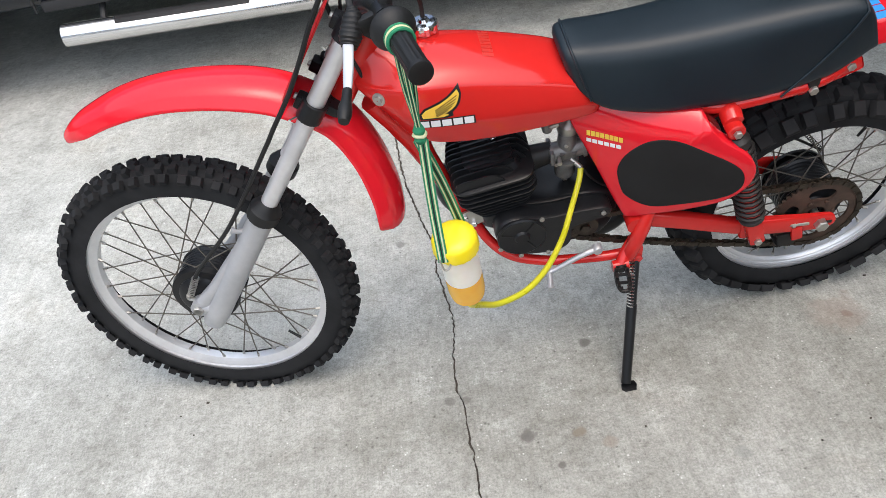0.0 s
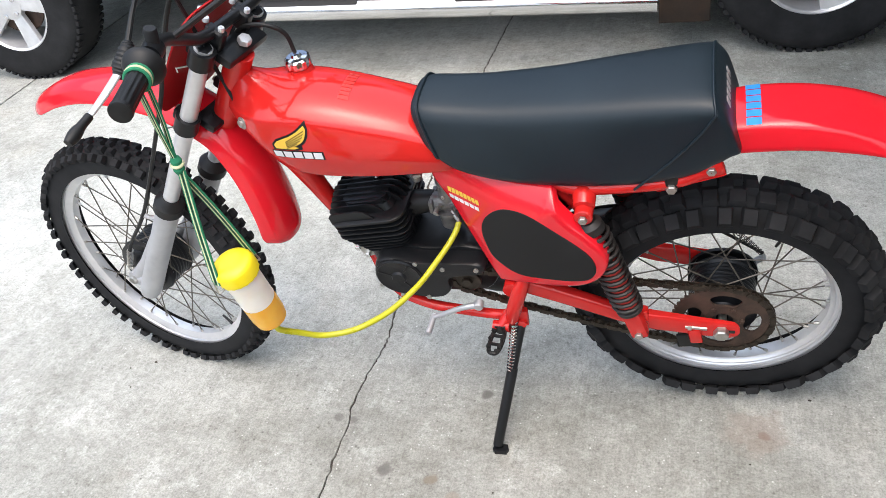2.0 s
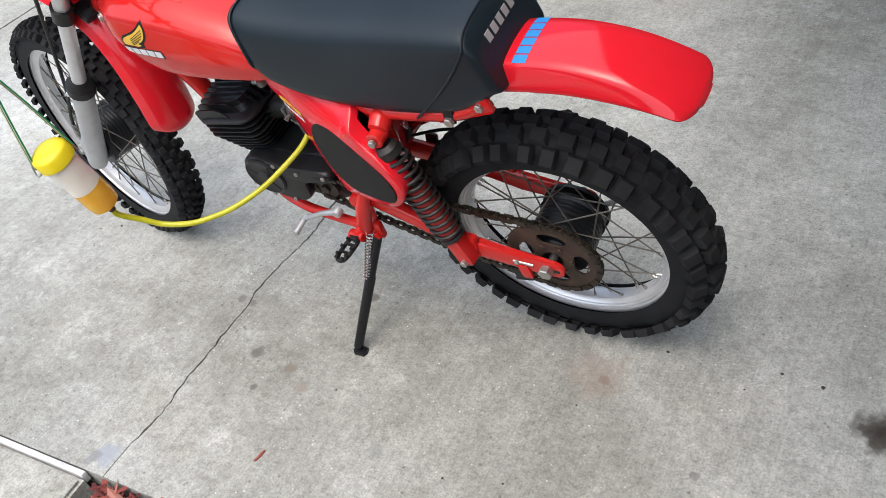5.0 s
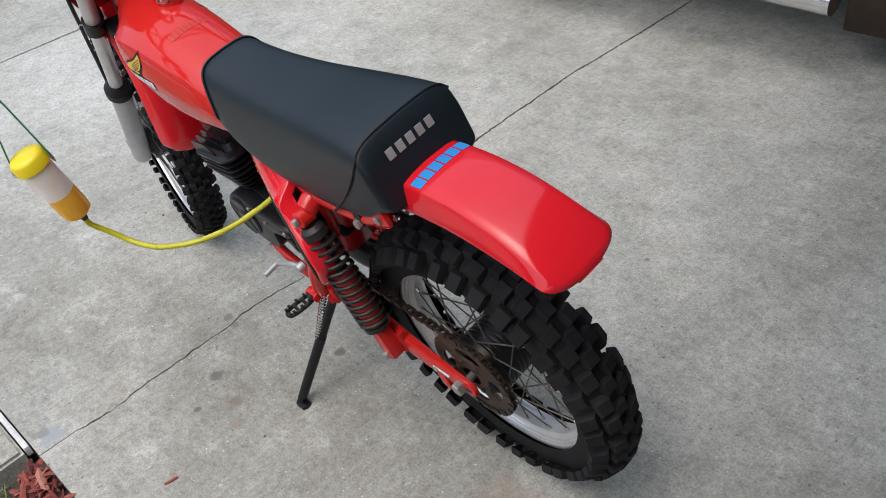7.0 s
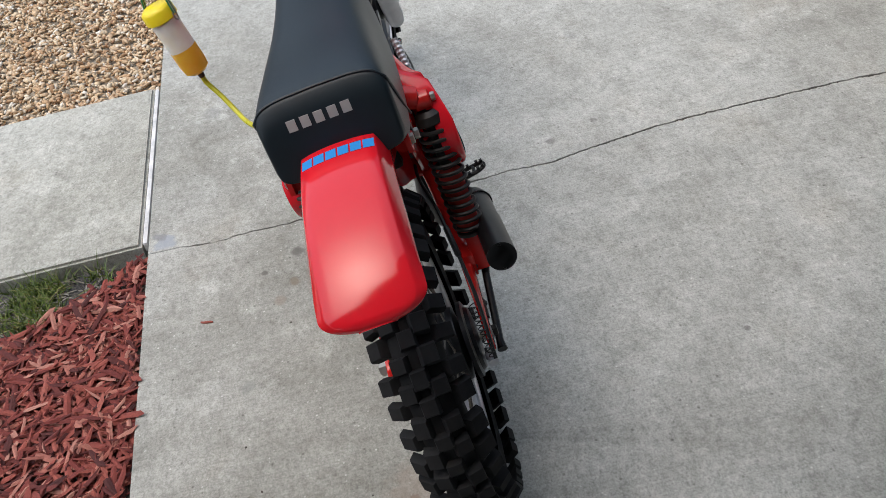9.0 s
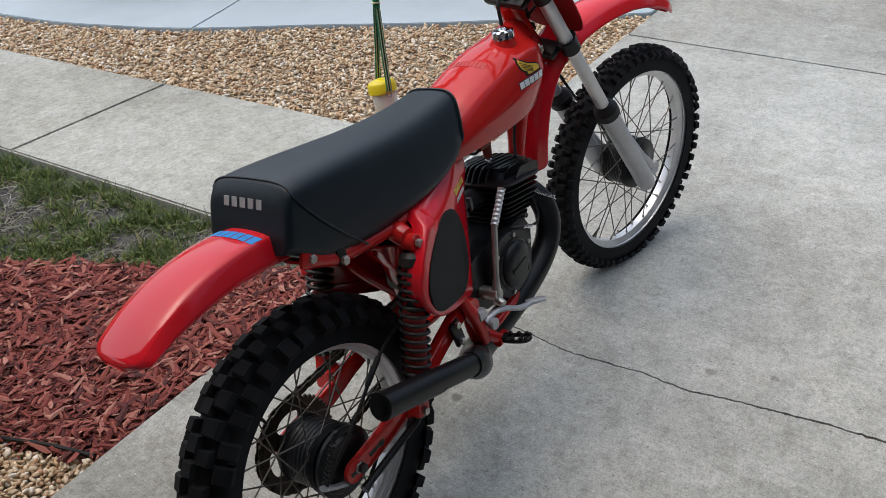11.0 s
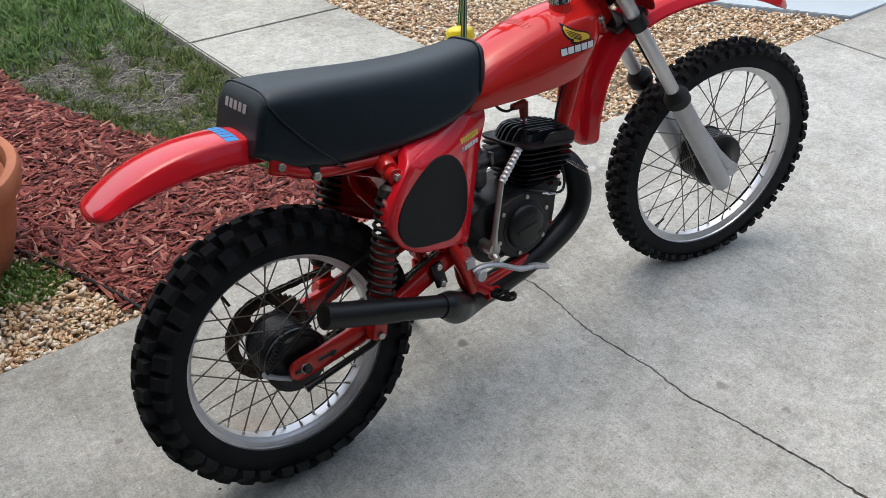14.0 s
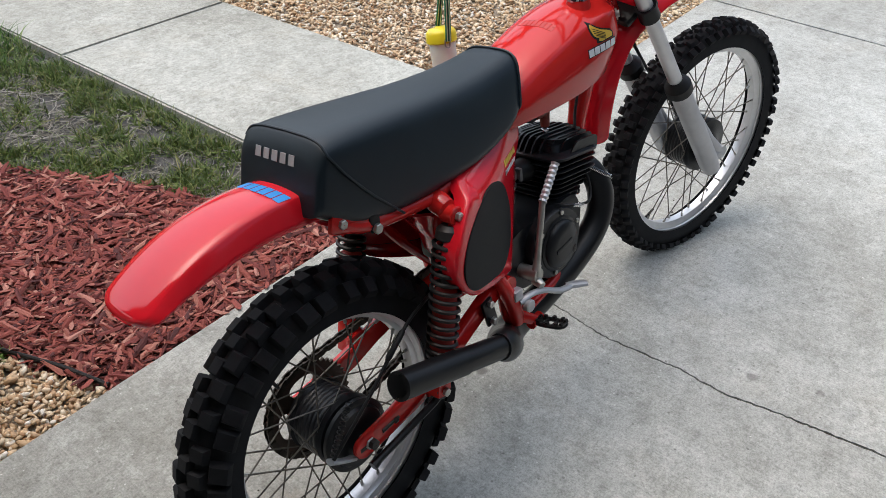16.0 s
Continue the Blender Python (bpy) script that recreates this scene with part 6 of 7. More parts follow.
# seat: piping, rear lettering bars
for s in (1, -1):
    part("seat_piping", tubes((smooth_path([(0.148, 0.1065 * s, 0.716), (0.090, 0.1055 * s, 0.775), (0.045, 0.1045 * s, 0.830), (0.018, 0.1015 * s, 0.872)], 6) + [Vector((p[0], p[1] * s, p[2] + 0.001)) for p in seat_ring(0.0220, 0.8900, 0.775, 0.1020, 0.1015, 72)[9:19]], 0.0024, 8)), M_VINYL, seat, "raised black piping")
front_seam = [Vector(p) + Vector((0.001, 0.0014 * math.copysign(1, p[1]), 0.0012)) for p in seat_ring(0.534, 0.8635, 0.760, 0.0605, 0.0885, 72)]
front_seam = front_seam[-13:] + front_seam[:50]
part("seat_piping", tubes((front_seam, 0.0026, 8)), M_VINYL, seat, "raised black piping")
seat_skin = surface_of(seat)
for x0, x1, y0, y1 in letters(0.104, 0.0155, 5, 0.34):
    q, bm = [], bmesh.new()
    for lift in (0.0002, 0.0012):
        for x, y in ((x0, y0), (x1, y0), (x1, y1), (x0, y1)):
            p = Vector((-0.2, 0.055 - x, 0.853 + y))
            hit = seat_skin.ray_cast(p, Vector((1, 0, 0)), 0.5)
            q.append(bm.verts.new(hit[0] - Vector((lift, 0, 0))))
    for f in ((4, 5, 6, 7), (0, 1, 5, 4), (1, 2, 6, 5), (2, 3, 7, 6), (3, 0, 4, 7)):
        bm.faces.new([q[i] for i in f])
    part("seat_mark", bm, M_GREY, seat, "grey printed bar")
# blue mark across the rear fender
fend = [x for x in bike.children if x.name.startswith("rear_fender")][0]
fskin = surface_of(fend)
for k in range(6):
    bm = bmesh.new()
    y0, y1 = -0.056 + k * 0.0188, -0.056 + k * 0.0188 + 0.0162
    pts = []
    for x in (-0.056, -0.044, -0.032):
        pts.append([fskin.ray_cast(Vector((x, y, 1.0)), Vector((0, 0, -1)), 0.5)[0] + Vector((0, 0, 0.0008)) for y in (y0, (y0 + y1) / 2, y1)])
    g = [[bm.verts.new(p) for p in row] for row in pts]
    for i in range(2):
        for j in range(2):
            bm.faces.new((g[i][j], g[i + 1][j], g[i + 1][j + 1], g[i][j + 1]))
    part("fender_mark", bm, M_TAPE, fend, "blue mark bar")

# ---- fuel bottle hanging by an elastic cord from the left grip, with its hose
LW = bike.matrix_world


def w(p):
    return LW @ Vector(p)


BT, BB = w((0.801, 0.380, 0.792)), w((0.792, 0.366, 0.617))
bd = (BB - BT).normalized()
M_BOTTLE, t_, p_ = nodes_of("milky_plastic")
p_.inputs["Base Color"].default_value = (0.80, 0.72, 0.58, 1)
p_.inputs["Roughness"].default_value = 0.35
p_.inputs["Subsurface Weight"].default_value = 0.35
p_.inputs["Subsurface Radius"].default_value = (0.02, 0.016, 0.01)
t_.links.new(ramp_node(t_, noise_node(t_, 18, 4), [(0.3, (0.80, 0.73, 0.60)), (0.7, (0.88, 0.84, 0.75))]), p_.inputs["Base Color"])
M_FUEL, t_, p_ = nodes_of("amber_fuel")
t_.links.new(ramp_node(t_, noise_node(t_, 14, 3), [(0.3, (0.84, 0.38, 0.025)), (0.7, (0.90, 0.50, 0.05))]), p_.inputs["Base Color"])
p_.inputs["Roughness"].default_value = 0.25
p_.inputs["Subsurface Weight"].default_value = 0.3
p_.inputs["Subsurface Radius"].default_value = (0.02, 0.01, 0.004)
bottle = thing("fuel_bottle", "milky plastic fuel bottle with yellow lid hanging from the grip", "bottle")


def along_bottle(spec, seg=28):
    bm = bmesh.new()
    tube(bm, [BT + bd * q for q, _ in spec], [r for _, r in spec], seg)
    return bm


part("bottle_body", along_bottle([(0.020, 0.030), (0.030, 0.033), (0.075, 0.0325), (0.108, 0.0325)]), M_BOTTLE, bottle, "milky translucent plastic")
part("fuel_level", along_bottle([(0.108, 0.0325), (0.150, 0.0325), (0.168, 0.030), (0.176, 0.020), (0.178, 0.008)]), M_FUEL, bottle, "amber fuel")
bm = bmesh.new()
rings = []
_, sx, ux = frames_along([BT, BB])[0]
for q, r in ((-0.005, 0.006), (-0.004, 0.018), (-0.001, 0.029), (0.003, 0.0345), (0.008, 0.037), (0.030, 0.038), (0.033, 0.034)):
    rings.append([BT + bd * q + sx * ((r + (0.0012 if k % 2 and r > 0.036 else 0)) * math.cos(2 * math.pi * k / 40)) + ux * ((r + (0.0012 if k % 2 and r > 0.036 else 0)) * math.sin(2 * math.pi * k / 40)) for k in range(40)])
loft(bm, rings)
part("lid", bm, M_YELLOW, bottle, "ribbed yellow lid")
part("bottle_spout", along_bottle([(0.172, 0.010), (0.186, 0.008), (0.192, 0.007)], 14), M_RUST, bottle, "brown bottle spout")
M_HOSE = surf("yellow_hose", (0.47, 0.455, 0.012), (0.57, 0.55, 0.032), 0.3, 0, 20, 300, 0.03, 0.0002)
h0 = BT + bd * 0.188
hose = smooth_path([h0, h0 + bd * 0.022, w((0.768, 0.342, 0.548)), w((0.739, 0.322, 0.516)), w((0.694, 0.300, 0.504)), w((0.660, 0.275, 0.500)), w((0.621, 0.230, 0.495)), w((0.580, 0.168, 0.500)), w((0.552, 0.113, 0.512)), w((0.532, 0.075, 0.525)), w((0.519, 0.051, 0.540)), w((0.513, 0.036, 0.553))], 6)
part("fuel_hose", tubes((hose, 0.0062, 12)), M_HOSE, bottle, "clear yellow fuel hose")

M_CORD = surf("green_webbing", (0.012, 0.16, 0.075), (0.022, 0.24, 0.11), 0.8, 0, 60, 900, 0.5, 0.0006)
M_CORDLINE = surf("cream_webbing", (0.50, 0.52, 0.28), (0.66, 0.66, 0.42), 0.8, 0, 60, 900, 0.5, 0.0006)
gm = w(MS @ GA.lerp(GB, 0.80))
gd = (w(MS @ GB) - w(MS @ GA)).normalized()
cord = thing("elastic_cord", "green and yellow elastic cord knotted round a handlebar grip", "cord")
KN = w((0.824, 0.354, 0.990))


def ribbon(bm, pts, width, thick, face):
    """A flat woven strap along pts."""
    fr = frames_along(pts)
    rings = []
    for p, s_, u_ in fr:
        d_ = s_.cross(u_)
        f = Vector(face)
        a = (f - d_ * f.dot(d_)).normalized()
        b = d_.cross(a)
        rings.append([p + b * (x * width / 2) + a * (y * thick / 2) for x, y in ((-1, -1), (1, -1), (1, 1), (-1, 1))])
    loft(bm, rings)


def strap(pts, width, thick, face):
    """A green elastic strap with pale and dark lines woven along it."""
    bm = bmesh.new()
    ribbon(bm, pts, width, thick, face)
    ob = part("cord_strand", bm, M_CORD, cord)
    for off, wd, mat in ((-0.27, 0.15, M_CORDLINE), (0.27, 0.15, M_CORDLINE), (0.0, 0.14, M_GRIP)):
        bm = bmesh.new()
        fr = []
        for p, s_, u_ in frames_along(pts):
            d_ = s_.cross(u_)
            f = Vector(face)
            a = (f - d_ * f.dot(d_)).normalized()
            fr.append(p + d_.cross(a) * (off * width))
        ribbon(bm, fr, wd * width, thick + 0.0008, face)
        part("woven_line", bm, mat, ob)


for q in (-0.0062, -0.0005, 0.0052):
    bm = bmesh.new()
    pts = []
    _, sx, ux = frames_along([gm, gm + gd])[0]
    for k in range(25):
        a = 2 * math.pi * k / 24
        pts.append(gm + gd * (q + 0.001 * math.sin(a)) + sx * (0.0185 * math.cos(a)) + ux * (0.0185 * math.sin(a)))
    tube(bm, pts, 0.0028, 8)
    part("cord_wrap", bm, M_CORDLINE if q == -0.0005 else M_CORD, cord)
face = (0.2, 1, 0.2)
for k, (sx_, sy_) in enumerate(((-0.007, -0.004), (0.001, 0.008), (0.008, 0.002))):
    strap(smooth_path([gm + Vector((sx_, sy_, -0.004)), (gm + KN) / 2 + Vector((sx_ * 0.8, sy_ * 0.7, 0)), KN + Vector((-sx_ * 0.3, sy_ * 0.25, 0.004))], 4), 0.0085, 0.0026, face)
bm = bmesh.new()
tube(bm, [KN + Vector((0, 0, 0.014)), KN + Vector((0, 0, 0.007)), KN, KN - Vector((0, 0, 0.008)), KN - Vector((0, 0, 0.014))], [0.0065, 0.0095, 0.0075, 0.0095, 0.007], 14)
part("cord_knot", bm, M_CORD, cord)
ring = [KN + Vector((0.0088 * math.cos(a), 0.0088 * math.sin(a), 0.001 * math.sin(2 * a))) for a in (2 * math.pi * k / 20 for k in range(21))]
part("knot_loop", tubes((ring, 0.0028, 6)), M_CORDLINE, cord)
_, bx, bu = frames_along([BT, BB])[0]
for k, s_ in enumerate((-1, 1)):
    rim = BT + bd * 0.026 + (Vector((0.024, 0.034, -0.004)) if s_ > 0 else Vector((-0.016, -0.036, 0.010)))
    for dxx in (0.0,):
        strap(smooth_path([KN + Vector((0.003 * -s_, dxx * 0.5, -0.010)), KN.lerp(rim, 0.5) + Vector((dxx * 0.8, dxx * 0.9, 0)), rim + Vector((dxx, dxx, 0))], 4), 0.0165, 0.0028, face)
    bm = tubes((smooth_path([rim + Vector((0.006, 0, 0.006)), rim + Vector((0.0, 0.004 * s_, -0.014)), rim + Vector((-0.010, 0, -0.010)), rim + Vector((-0.008, -0.004 * s_, 0.004))], 5), 0.0018, 8))
    part("wire_hook", bm, M_STEEL, cord, "bent wire hook")

# ---------------------------------------------------------------- parked vehicles


def car_wheel(parent, c, side, R, rim, width, spokes, twin, label):
    """A road wheel whose outer face looks along side (a unit vector)."""
    m = along(c, side)
    bm = bmesh.new()
    h = width / 2
    lathe(bm, [(rim - 0.01, -h), (rim + 0.02, -h - 0.004), (R - 0.04, -h), (R - 0.012, -h + 0.02), (R, -h + 0.05), (R, h - 0.05), (R - 0.012, h - 0.02), (R - 0.035, h - 0.003), (R - 0.06, h), (rim + 0.02, h + 0.004), (rim - 0.004, h), (rim - 0.006, h - 0.02)], m, 64)
    w_ = part("wheel", bm, M_RUBBER, parent, "black road tyre", 40)
    bm = bmesh.new()
    for k in range(64):
        a = 2 * math.pi * k / 64
        for q in (-1, 1):
            box(bm, m @ Matrix.Rotation(a, 4, 'Z') @ pose(R - 0.0065, 0, q * (h - 0.035)), (0.016, 0.022, 0.040))
    tagged(part("tread", bm, M_RUBBER, w_, "black tread blocks", 40), kind="stuff")
    bm = bmesh.new()
    lathe(bm, [(rim, h - 0.002), (rim - 0.008, h + 0.002), (rim - 0.016, h - 0.006), (rim - 0.022, h - 0.05), (rim - 0.03, -h)], m, 64)
    for k in range(spokes):
        a0 = 2 * math.pi * k / spokes
        for da in ((-0.13, 0.13) if twin else (0,)):
            a = a0 + da
            wi, wo = (0.020, 0.022) if twin else (0.060, 0.095)
            rings = []
            for r, wd, z in ((0.050, wi, h - 0.030), (rim * 0.55, (wi + wo) / 2, h - 0.022), (rim - 0.012, wo, h - 0.008)):
                t = Vector((math.cos(a), math.sin(a), 0))
                n_ = Vector((-math.sin(a), math.cos(a), 0))
                rings.append([m @ (t * r + n_ * (u * wd / 2) + Vector((0, 0, z + dz))) for u, dz in ((-1, -0.03), (1, -0.03), (1, -0.004), (0.7, 0), (-0.7, 0), (-1, -0.004))])
            loft(bm, rings)
    lathe(bm, [(0.075, h - 0.06), (0.075, h - 0.026), (0.060, h - 0.018), (0.001, h - 0.016)], m, 32)
    part("rim", bm, M_ALLOY, w_, label, 35)
    for k in range(5):
        a = 2 * math.pi * k / 5 + 0.5
        bm = bmesh.new()
        pin(bm, m @ Vector((0.058 * math.cos(a), 0.058 * math.sin(a), h - 0.022)), m.to_3x3() @ Vector((0, 0, 1)), 0.011, 0.014)
        part("lug_nut", bm, M_CHROME, w_, "bright lug nut")
    bm = bmesh.new()
    lathe(bm, [(0.001, h - 0.075), (0.16, h - 0.075), (0.16, h - 0.09), (0.001, h - 0.09)], m, 32)
    part("brake_disc", bm, M_RUST, w_, "dull brake disc")
    return w_


def body_side(x0, x1, arches, sill, top, n=120):
    """Lower outline of a body between x0 and x1 with round wheel arches (x, radius, centre height)."""
    pts = []
    for k in range(n + 1):
        x = x0 + (x1 - x0) * k / n
        z = sill
        for ax, ar, az in arches:
            if abs(x - ax) < ar:
                z = max(z, az + math.sqrt(ar * ar - (x - ax) ** 2))
        pts.append((x, z))
    return pts


# ---- dark pickup truck, parked along the driveway; its side stands at y = TY
TY = -1.855
truck = thing("pickup_truck", "dark blue-black pickup truck with chrome side steps parked alongside", "truck", m=pose(0, TY, 0))
TR, TF, TRAD = -0.385, 3.330, 0.392
ARCH = [(TR, 0.50, 0.40), (TF, 0.50, 0.40)]


def side_body(x0, x1, arches, sill, depth, levels, material, name, label):
    low = body_side(x0, x1, arches, sill, 0)
    bm = bmesh.new()
    rows = []
    for t, dy in levels:
        rows.append([(x, dy, z + (1.05 - z) * t) for x, z in low])
    front = rows
    back = [[(x, -depth - dy * 0 - (0 if False else 0), z) for x, dy, z in r] for r in rows]
    vs = [[bm.verts.new(p) for p in r] for r in front]
    vb = [[bm.verts.new((x, -depth - y, z)) for x, y, z in r] for r in front]
    n = len(low)
    for a, b in zip(vs, vs[1:]):
        for i in range(n - 1):
            bm.faces.new((a[i], a[i + 1], b[i + 1], b[i]))
    for a, b in zip(vb, vb[1:]):
        for i in range(n - 1):
            bm.faces.new((a[i], b[i], b[i + 1], a[i + 1]))
    for i in range(n - 1):
        bm.faces.new((vs[0][i], vb[0][i], vb[0][i + 1], vs[0][i + 1]))
        bm.faces.new((vs[-1][i], vs[-1][i + 1], vb[-1][i + 1], vb[-1][i]))
    for e in (0, -1):
        for (a, b), (c, d) in zip(zip(vs, vs[1:]), zip(vb, vb[1:])):
            bm.faces.new((a[e], b[e], d[e], c[e]) if e == 0 else (a[e], c[e], d[e], b[e]))
    return bm


LEV = [(0.0, -0.045), (0.03, -0.018), (0.10, 0.0), (0.20, 0.004), (0.32, -0.006), (0.36, -0.030), (0.42, -0.026), (0.7, -0.004), (1.0, -0.030)]
part("body", side_body(-1.35, 4.15, ARCH, 0.425, 1.75, LEV, M_CARDARK, "body", ""), M_CARDARK, truck, "glossy dark lower body", 40)
bm = bmesh.new()
loft(bm, [[(x, -y, z) for x, y, z in ((-0.02, 0.12 + a, h), (-0.02, 1.66 - a, h), (b, 1.66 - a, h), (b, 0.12 + a, h))] for h, a, b in ((1.049, 0.0, 2.55), (1.30, 0.06, 2.25), (1.72, 0.20, 1.75), (1.78, 0.32, 1.60))])
part("cab", bm, M_GLASSDARK, truck, "dark glazed cab", 30)
bm = bmesh.new()
loft(bm, [[(x, -y, z) for x, y, z in ((b, 0.10 + a, h), (b, 1.66 - a, h), (4.1 - a, 1.62 - a, h), (4.1 - a, 0.14 + a, h))] for h, a, b in ((1.048, 0.0, 2.56), (1.13, 0.06, 2.50))])
part("bonnet", bm, M_CARDARK, truck, "dark bonnet", 30)
for x in (2.30, 1.27, 0.26):
    bm = bmesh.new()
    box(bm, pose(x, 0.001, 0.66), (0.008, 0.010, 0.50), 0.002)
    part("door_gap", bm, M_CLAD, truck, "black door gap")
bm = bmesh.new()
box(bm, pose(1.25, -0.030, 0.428), (2.05, 0.06, 0.045), 0.012)
part("rocker_trim", bm, M_CLAD, truck, "black rocker trim")
bm = bmesh.new()
box(bm, pose(1.4, -0.90, 0.60), (4.9, 1.30, 0.14), 0.02)
part("chassis", bm, M_CLAD, truck, "black underbody")
for tx in (TR, TF):
    bm = bmesh.new()
    box(bm, pose(tx, -0.62, 0.70), (1.02, 0.80, 0.42), 0.05)
    part("wheel_well", bm, M_CLAD, truck, "black wheel well")
# chrome step with black tread pads
STEP = smooth_path([(0.225, 0.06, 0.270), (0.28, 0.06, 0.272), (1.25, 0.06, 0.298), (2.13, 0.06, 0.322), (2.175, 0.06, 0.323)], 6)
step = part("side_step", tubes((STEP, 0.046, 24)), M_CHROME, truck, "polished chrome side step tube", 60)
for x0, x1 in ((0.46, 1.00), (1.44, 1.98)):
    bm = bmesh.new()
    rings = []
    for x, hi in ((x0 - 0.09, -0.9), (x0, 0.85), (x1, 0.85), (x1 + 0.09, -0.9)):
        z = 0.2645 + 0.0270 * x
        arcs = [-1.9 + (hi + 1.9) * q / 8 for q in range(9)]
        rings.append([(x, 0.06 + 0.0490 * math.sin(a), z + 0.0490 * math.cos(a)) for a in arcs] + [(x, 0.06 + 0.040 * math.sin(a), z + 0.040 * math.cos(a)) for a in arcs[::-1]])
    loft(bm, rings)
    part("tread_pad", bm, M_CLAD, step, "black tread pad", 40)
for x in (0.45, 1.25, 2.05):
    part("step_bracket", tubes(([(x, 0.05, 0.30), (x, -0.10, 0.44)], 0.014, 8)), M_CLAD, step, "black step bracket")
bm = bmesh.new()
box(bm, pose(0.095, -0.05, 0.33), (0.20, 0.012, 0.40), 0.004)
part("mud_flap", bm, surf("dirty_board", (0.016, 0.011, 0.008), (0.050, 0.028, 0.016), 0.85, 0, 9, 120, 0.4, 0.002), truck, "brown dirt-stained flap ahead of the wheel")
for tx in (TR, TF):
    car_wheel(truck, Vector((tx, -0.115, TRAD)), (0, 1, 0), TRAD, 0.235, 0.25, 5, False, "silver five-spoke alloy wheel")
    car_wheel(truck, Vector((tx, -1.63, TRAD)), (0, -1, 0), TRAD, 0.235, 0.25, 5, False, "silver five-spoke alloy wheel")

# ---- white car on the far driveway
CA, CB = Vector((4.53, 1.63, 0)), Vector((2.90, 4.14, 0))
cd = (CB - CA).normalized()
ang = math.degrees(math.atan2(cd.y, cd.x))
cm = pose(CA.x, CA.y, 0, 0, 0, ang)
car = thing("white_car", "white car with dark sills and silver alloy wheels", "car", m=cm)
WBASE = (CB - CA).length
CARCH = [(0.0, 0.39, 0.35), (WBASE, 0.39, 0.35)]
bm = side_body(-0.85, WBASE + 0.95, CARCH, 0.195, 1.80, [(0.0, -0.03), (0.05, -0.005), (0.2, 0.012), (0.5, 0.0), (0.8, -0.01), (1.0, -0.05)], M_CARWHITE, "body", "")
part("body", bm, M_CARWHITE, car, "white lower body", 40)
bm = bmesh.new()
loft(bm, [[(x, -y, z) for x, y, z in ((a0, 0.10 + a, h), (a0, 1.70 - a, h), (a1, 1.70 - a, h), (a1, 0.10 + a, h))] for h, a, a0, a1 in ((1.049, 0.0, -0.6, 2.6), (1.40, 0.14, -0.2, 2.0), (1.48, 0.24, 0.0, 1.8))])
part("cabin", bm, M_GLASSDARK, car, "dark glazed cabin", 30)
bm = bmesh.new()
box(bm, pose(WBASE / 2, -0.16, 0.255), (WBASE - 0.86, 0.10, 0.10), 0.03)
part("sill", bm, M_CLAD, car, "black sill")
bm = bmesh.new()
box(bm, pose(WBASE / 2, -0.90, 0.32), (WBASE + 1.2, 1.5, 0.12), 0.03)
part("underbody", bm, M_CLAD, car, "black underbody")
for tx in (0, WBASE):
    bm = bmesh.new()
    box(bm, pose(tx, -0.55, 0.52), (0.80, 0.70, 0.42), 0.05)
    part("wheel_well", bm, M_CLAD, car, "black wheel well")
    car_wheel(car, Vector((tx, -0.10, 0.345)), (0, 1, 0), 0.345, 0.235, 0.22, 8, True, "silver multi-spoke alloy wheel")
    car_wheel(car, Vector((tx, -1.68, 0.345)), (0, -1, 0), 0.345, 0.235, 0.22, 8, True, "silver multi-spoke alloy wheel")

# ---------------------------------------------------------------- terracotta pot with a shrub
PC = Vector((-0.600, 1.335, -0.02))
pot = thing("flower_pot", "large terracotta pot with a green shrub standing on gravel", "plant pot")
bm = bmesh.new()
lathe(bm, [(0.001, 0.0), (0.235, 0.0), (0.245, 0.008), (0.285, 0.12), (0.312, 0.235), (0.315, 0.248), (0.326, 0.254), (0.338, 0.266), (0.346, 0.296), (0.349, 0.325), (0.343, 0.338), (0.330, 0.342), (0.316, 0.338), (0.308, 0.325), (0.300, 0.290), (0.001, 0.270)], Matrix.Translation(PC), 80)
part("pot", bm, M_TERRA, pot, "weathered terracotta pot with rolled rim", 40)
bm = bmesh.new()
lathe(bm, [(0.303, 0.285), (0.20, 0.296), (0.001, 0.302)], Matrix.Translation(PC), 48)
part("potting_soil", bm, M_SOIL, pot, "dark potting soil")
lr = random.Random(3)
verts, faces = [], []
for k in range(7500):
    r, a = 0.285 * math.sqrt(lr.random()), lr.uniform(0, 2 * math.pi)
    bx_, by_ = PC.x - 0.010 + r * math.cos(a), PC.y + 0.0 + r * math.sin(a)
    h = 0.305 + lr.random() ** 0.6 * 0.185 * (1.25 - r / 0.30) + 0.01
    L_, W_ = lr.uniform(0.012, 0.024), lr.uniform(0.006, 0.011)
    m = Matrix.Translation((bx_, by_, PC.z + h)) @ Euler((lr.uniform(-0.7, 0.7), lr.uniform(-0.7, 0.7), lr.uniform(0, 6.28))).to_matrix().to_4x4()
    i = len(verts)
    for p in ((0, 0, 0), (L_ * 0.5, W_, 0.002), (L_, 0, -0.003), (L_ * 0.5, -W_, 0.002), (L_ * 0.5, 0, -0.002)):
        verts.append(tuple(m @ Vector(p)))
    faces += [(i, i + 4, i + 1), (i + 1, i + 4, i + 2), (i + 2, i + 4, i + 3), (i + 3, i + 4, i)]
ob = tagged(raw("foliage", verts, faces, M_LEAF), "dense small green leaves", "", "", "stuff")
ob.parent = pot
bm = bmesh.new()
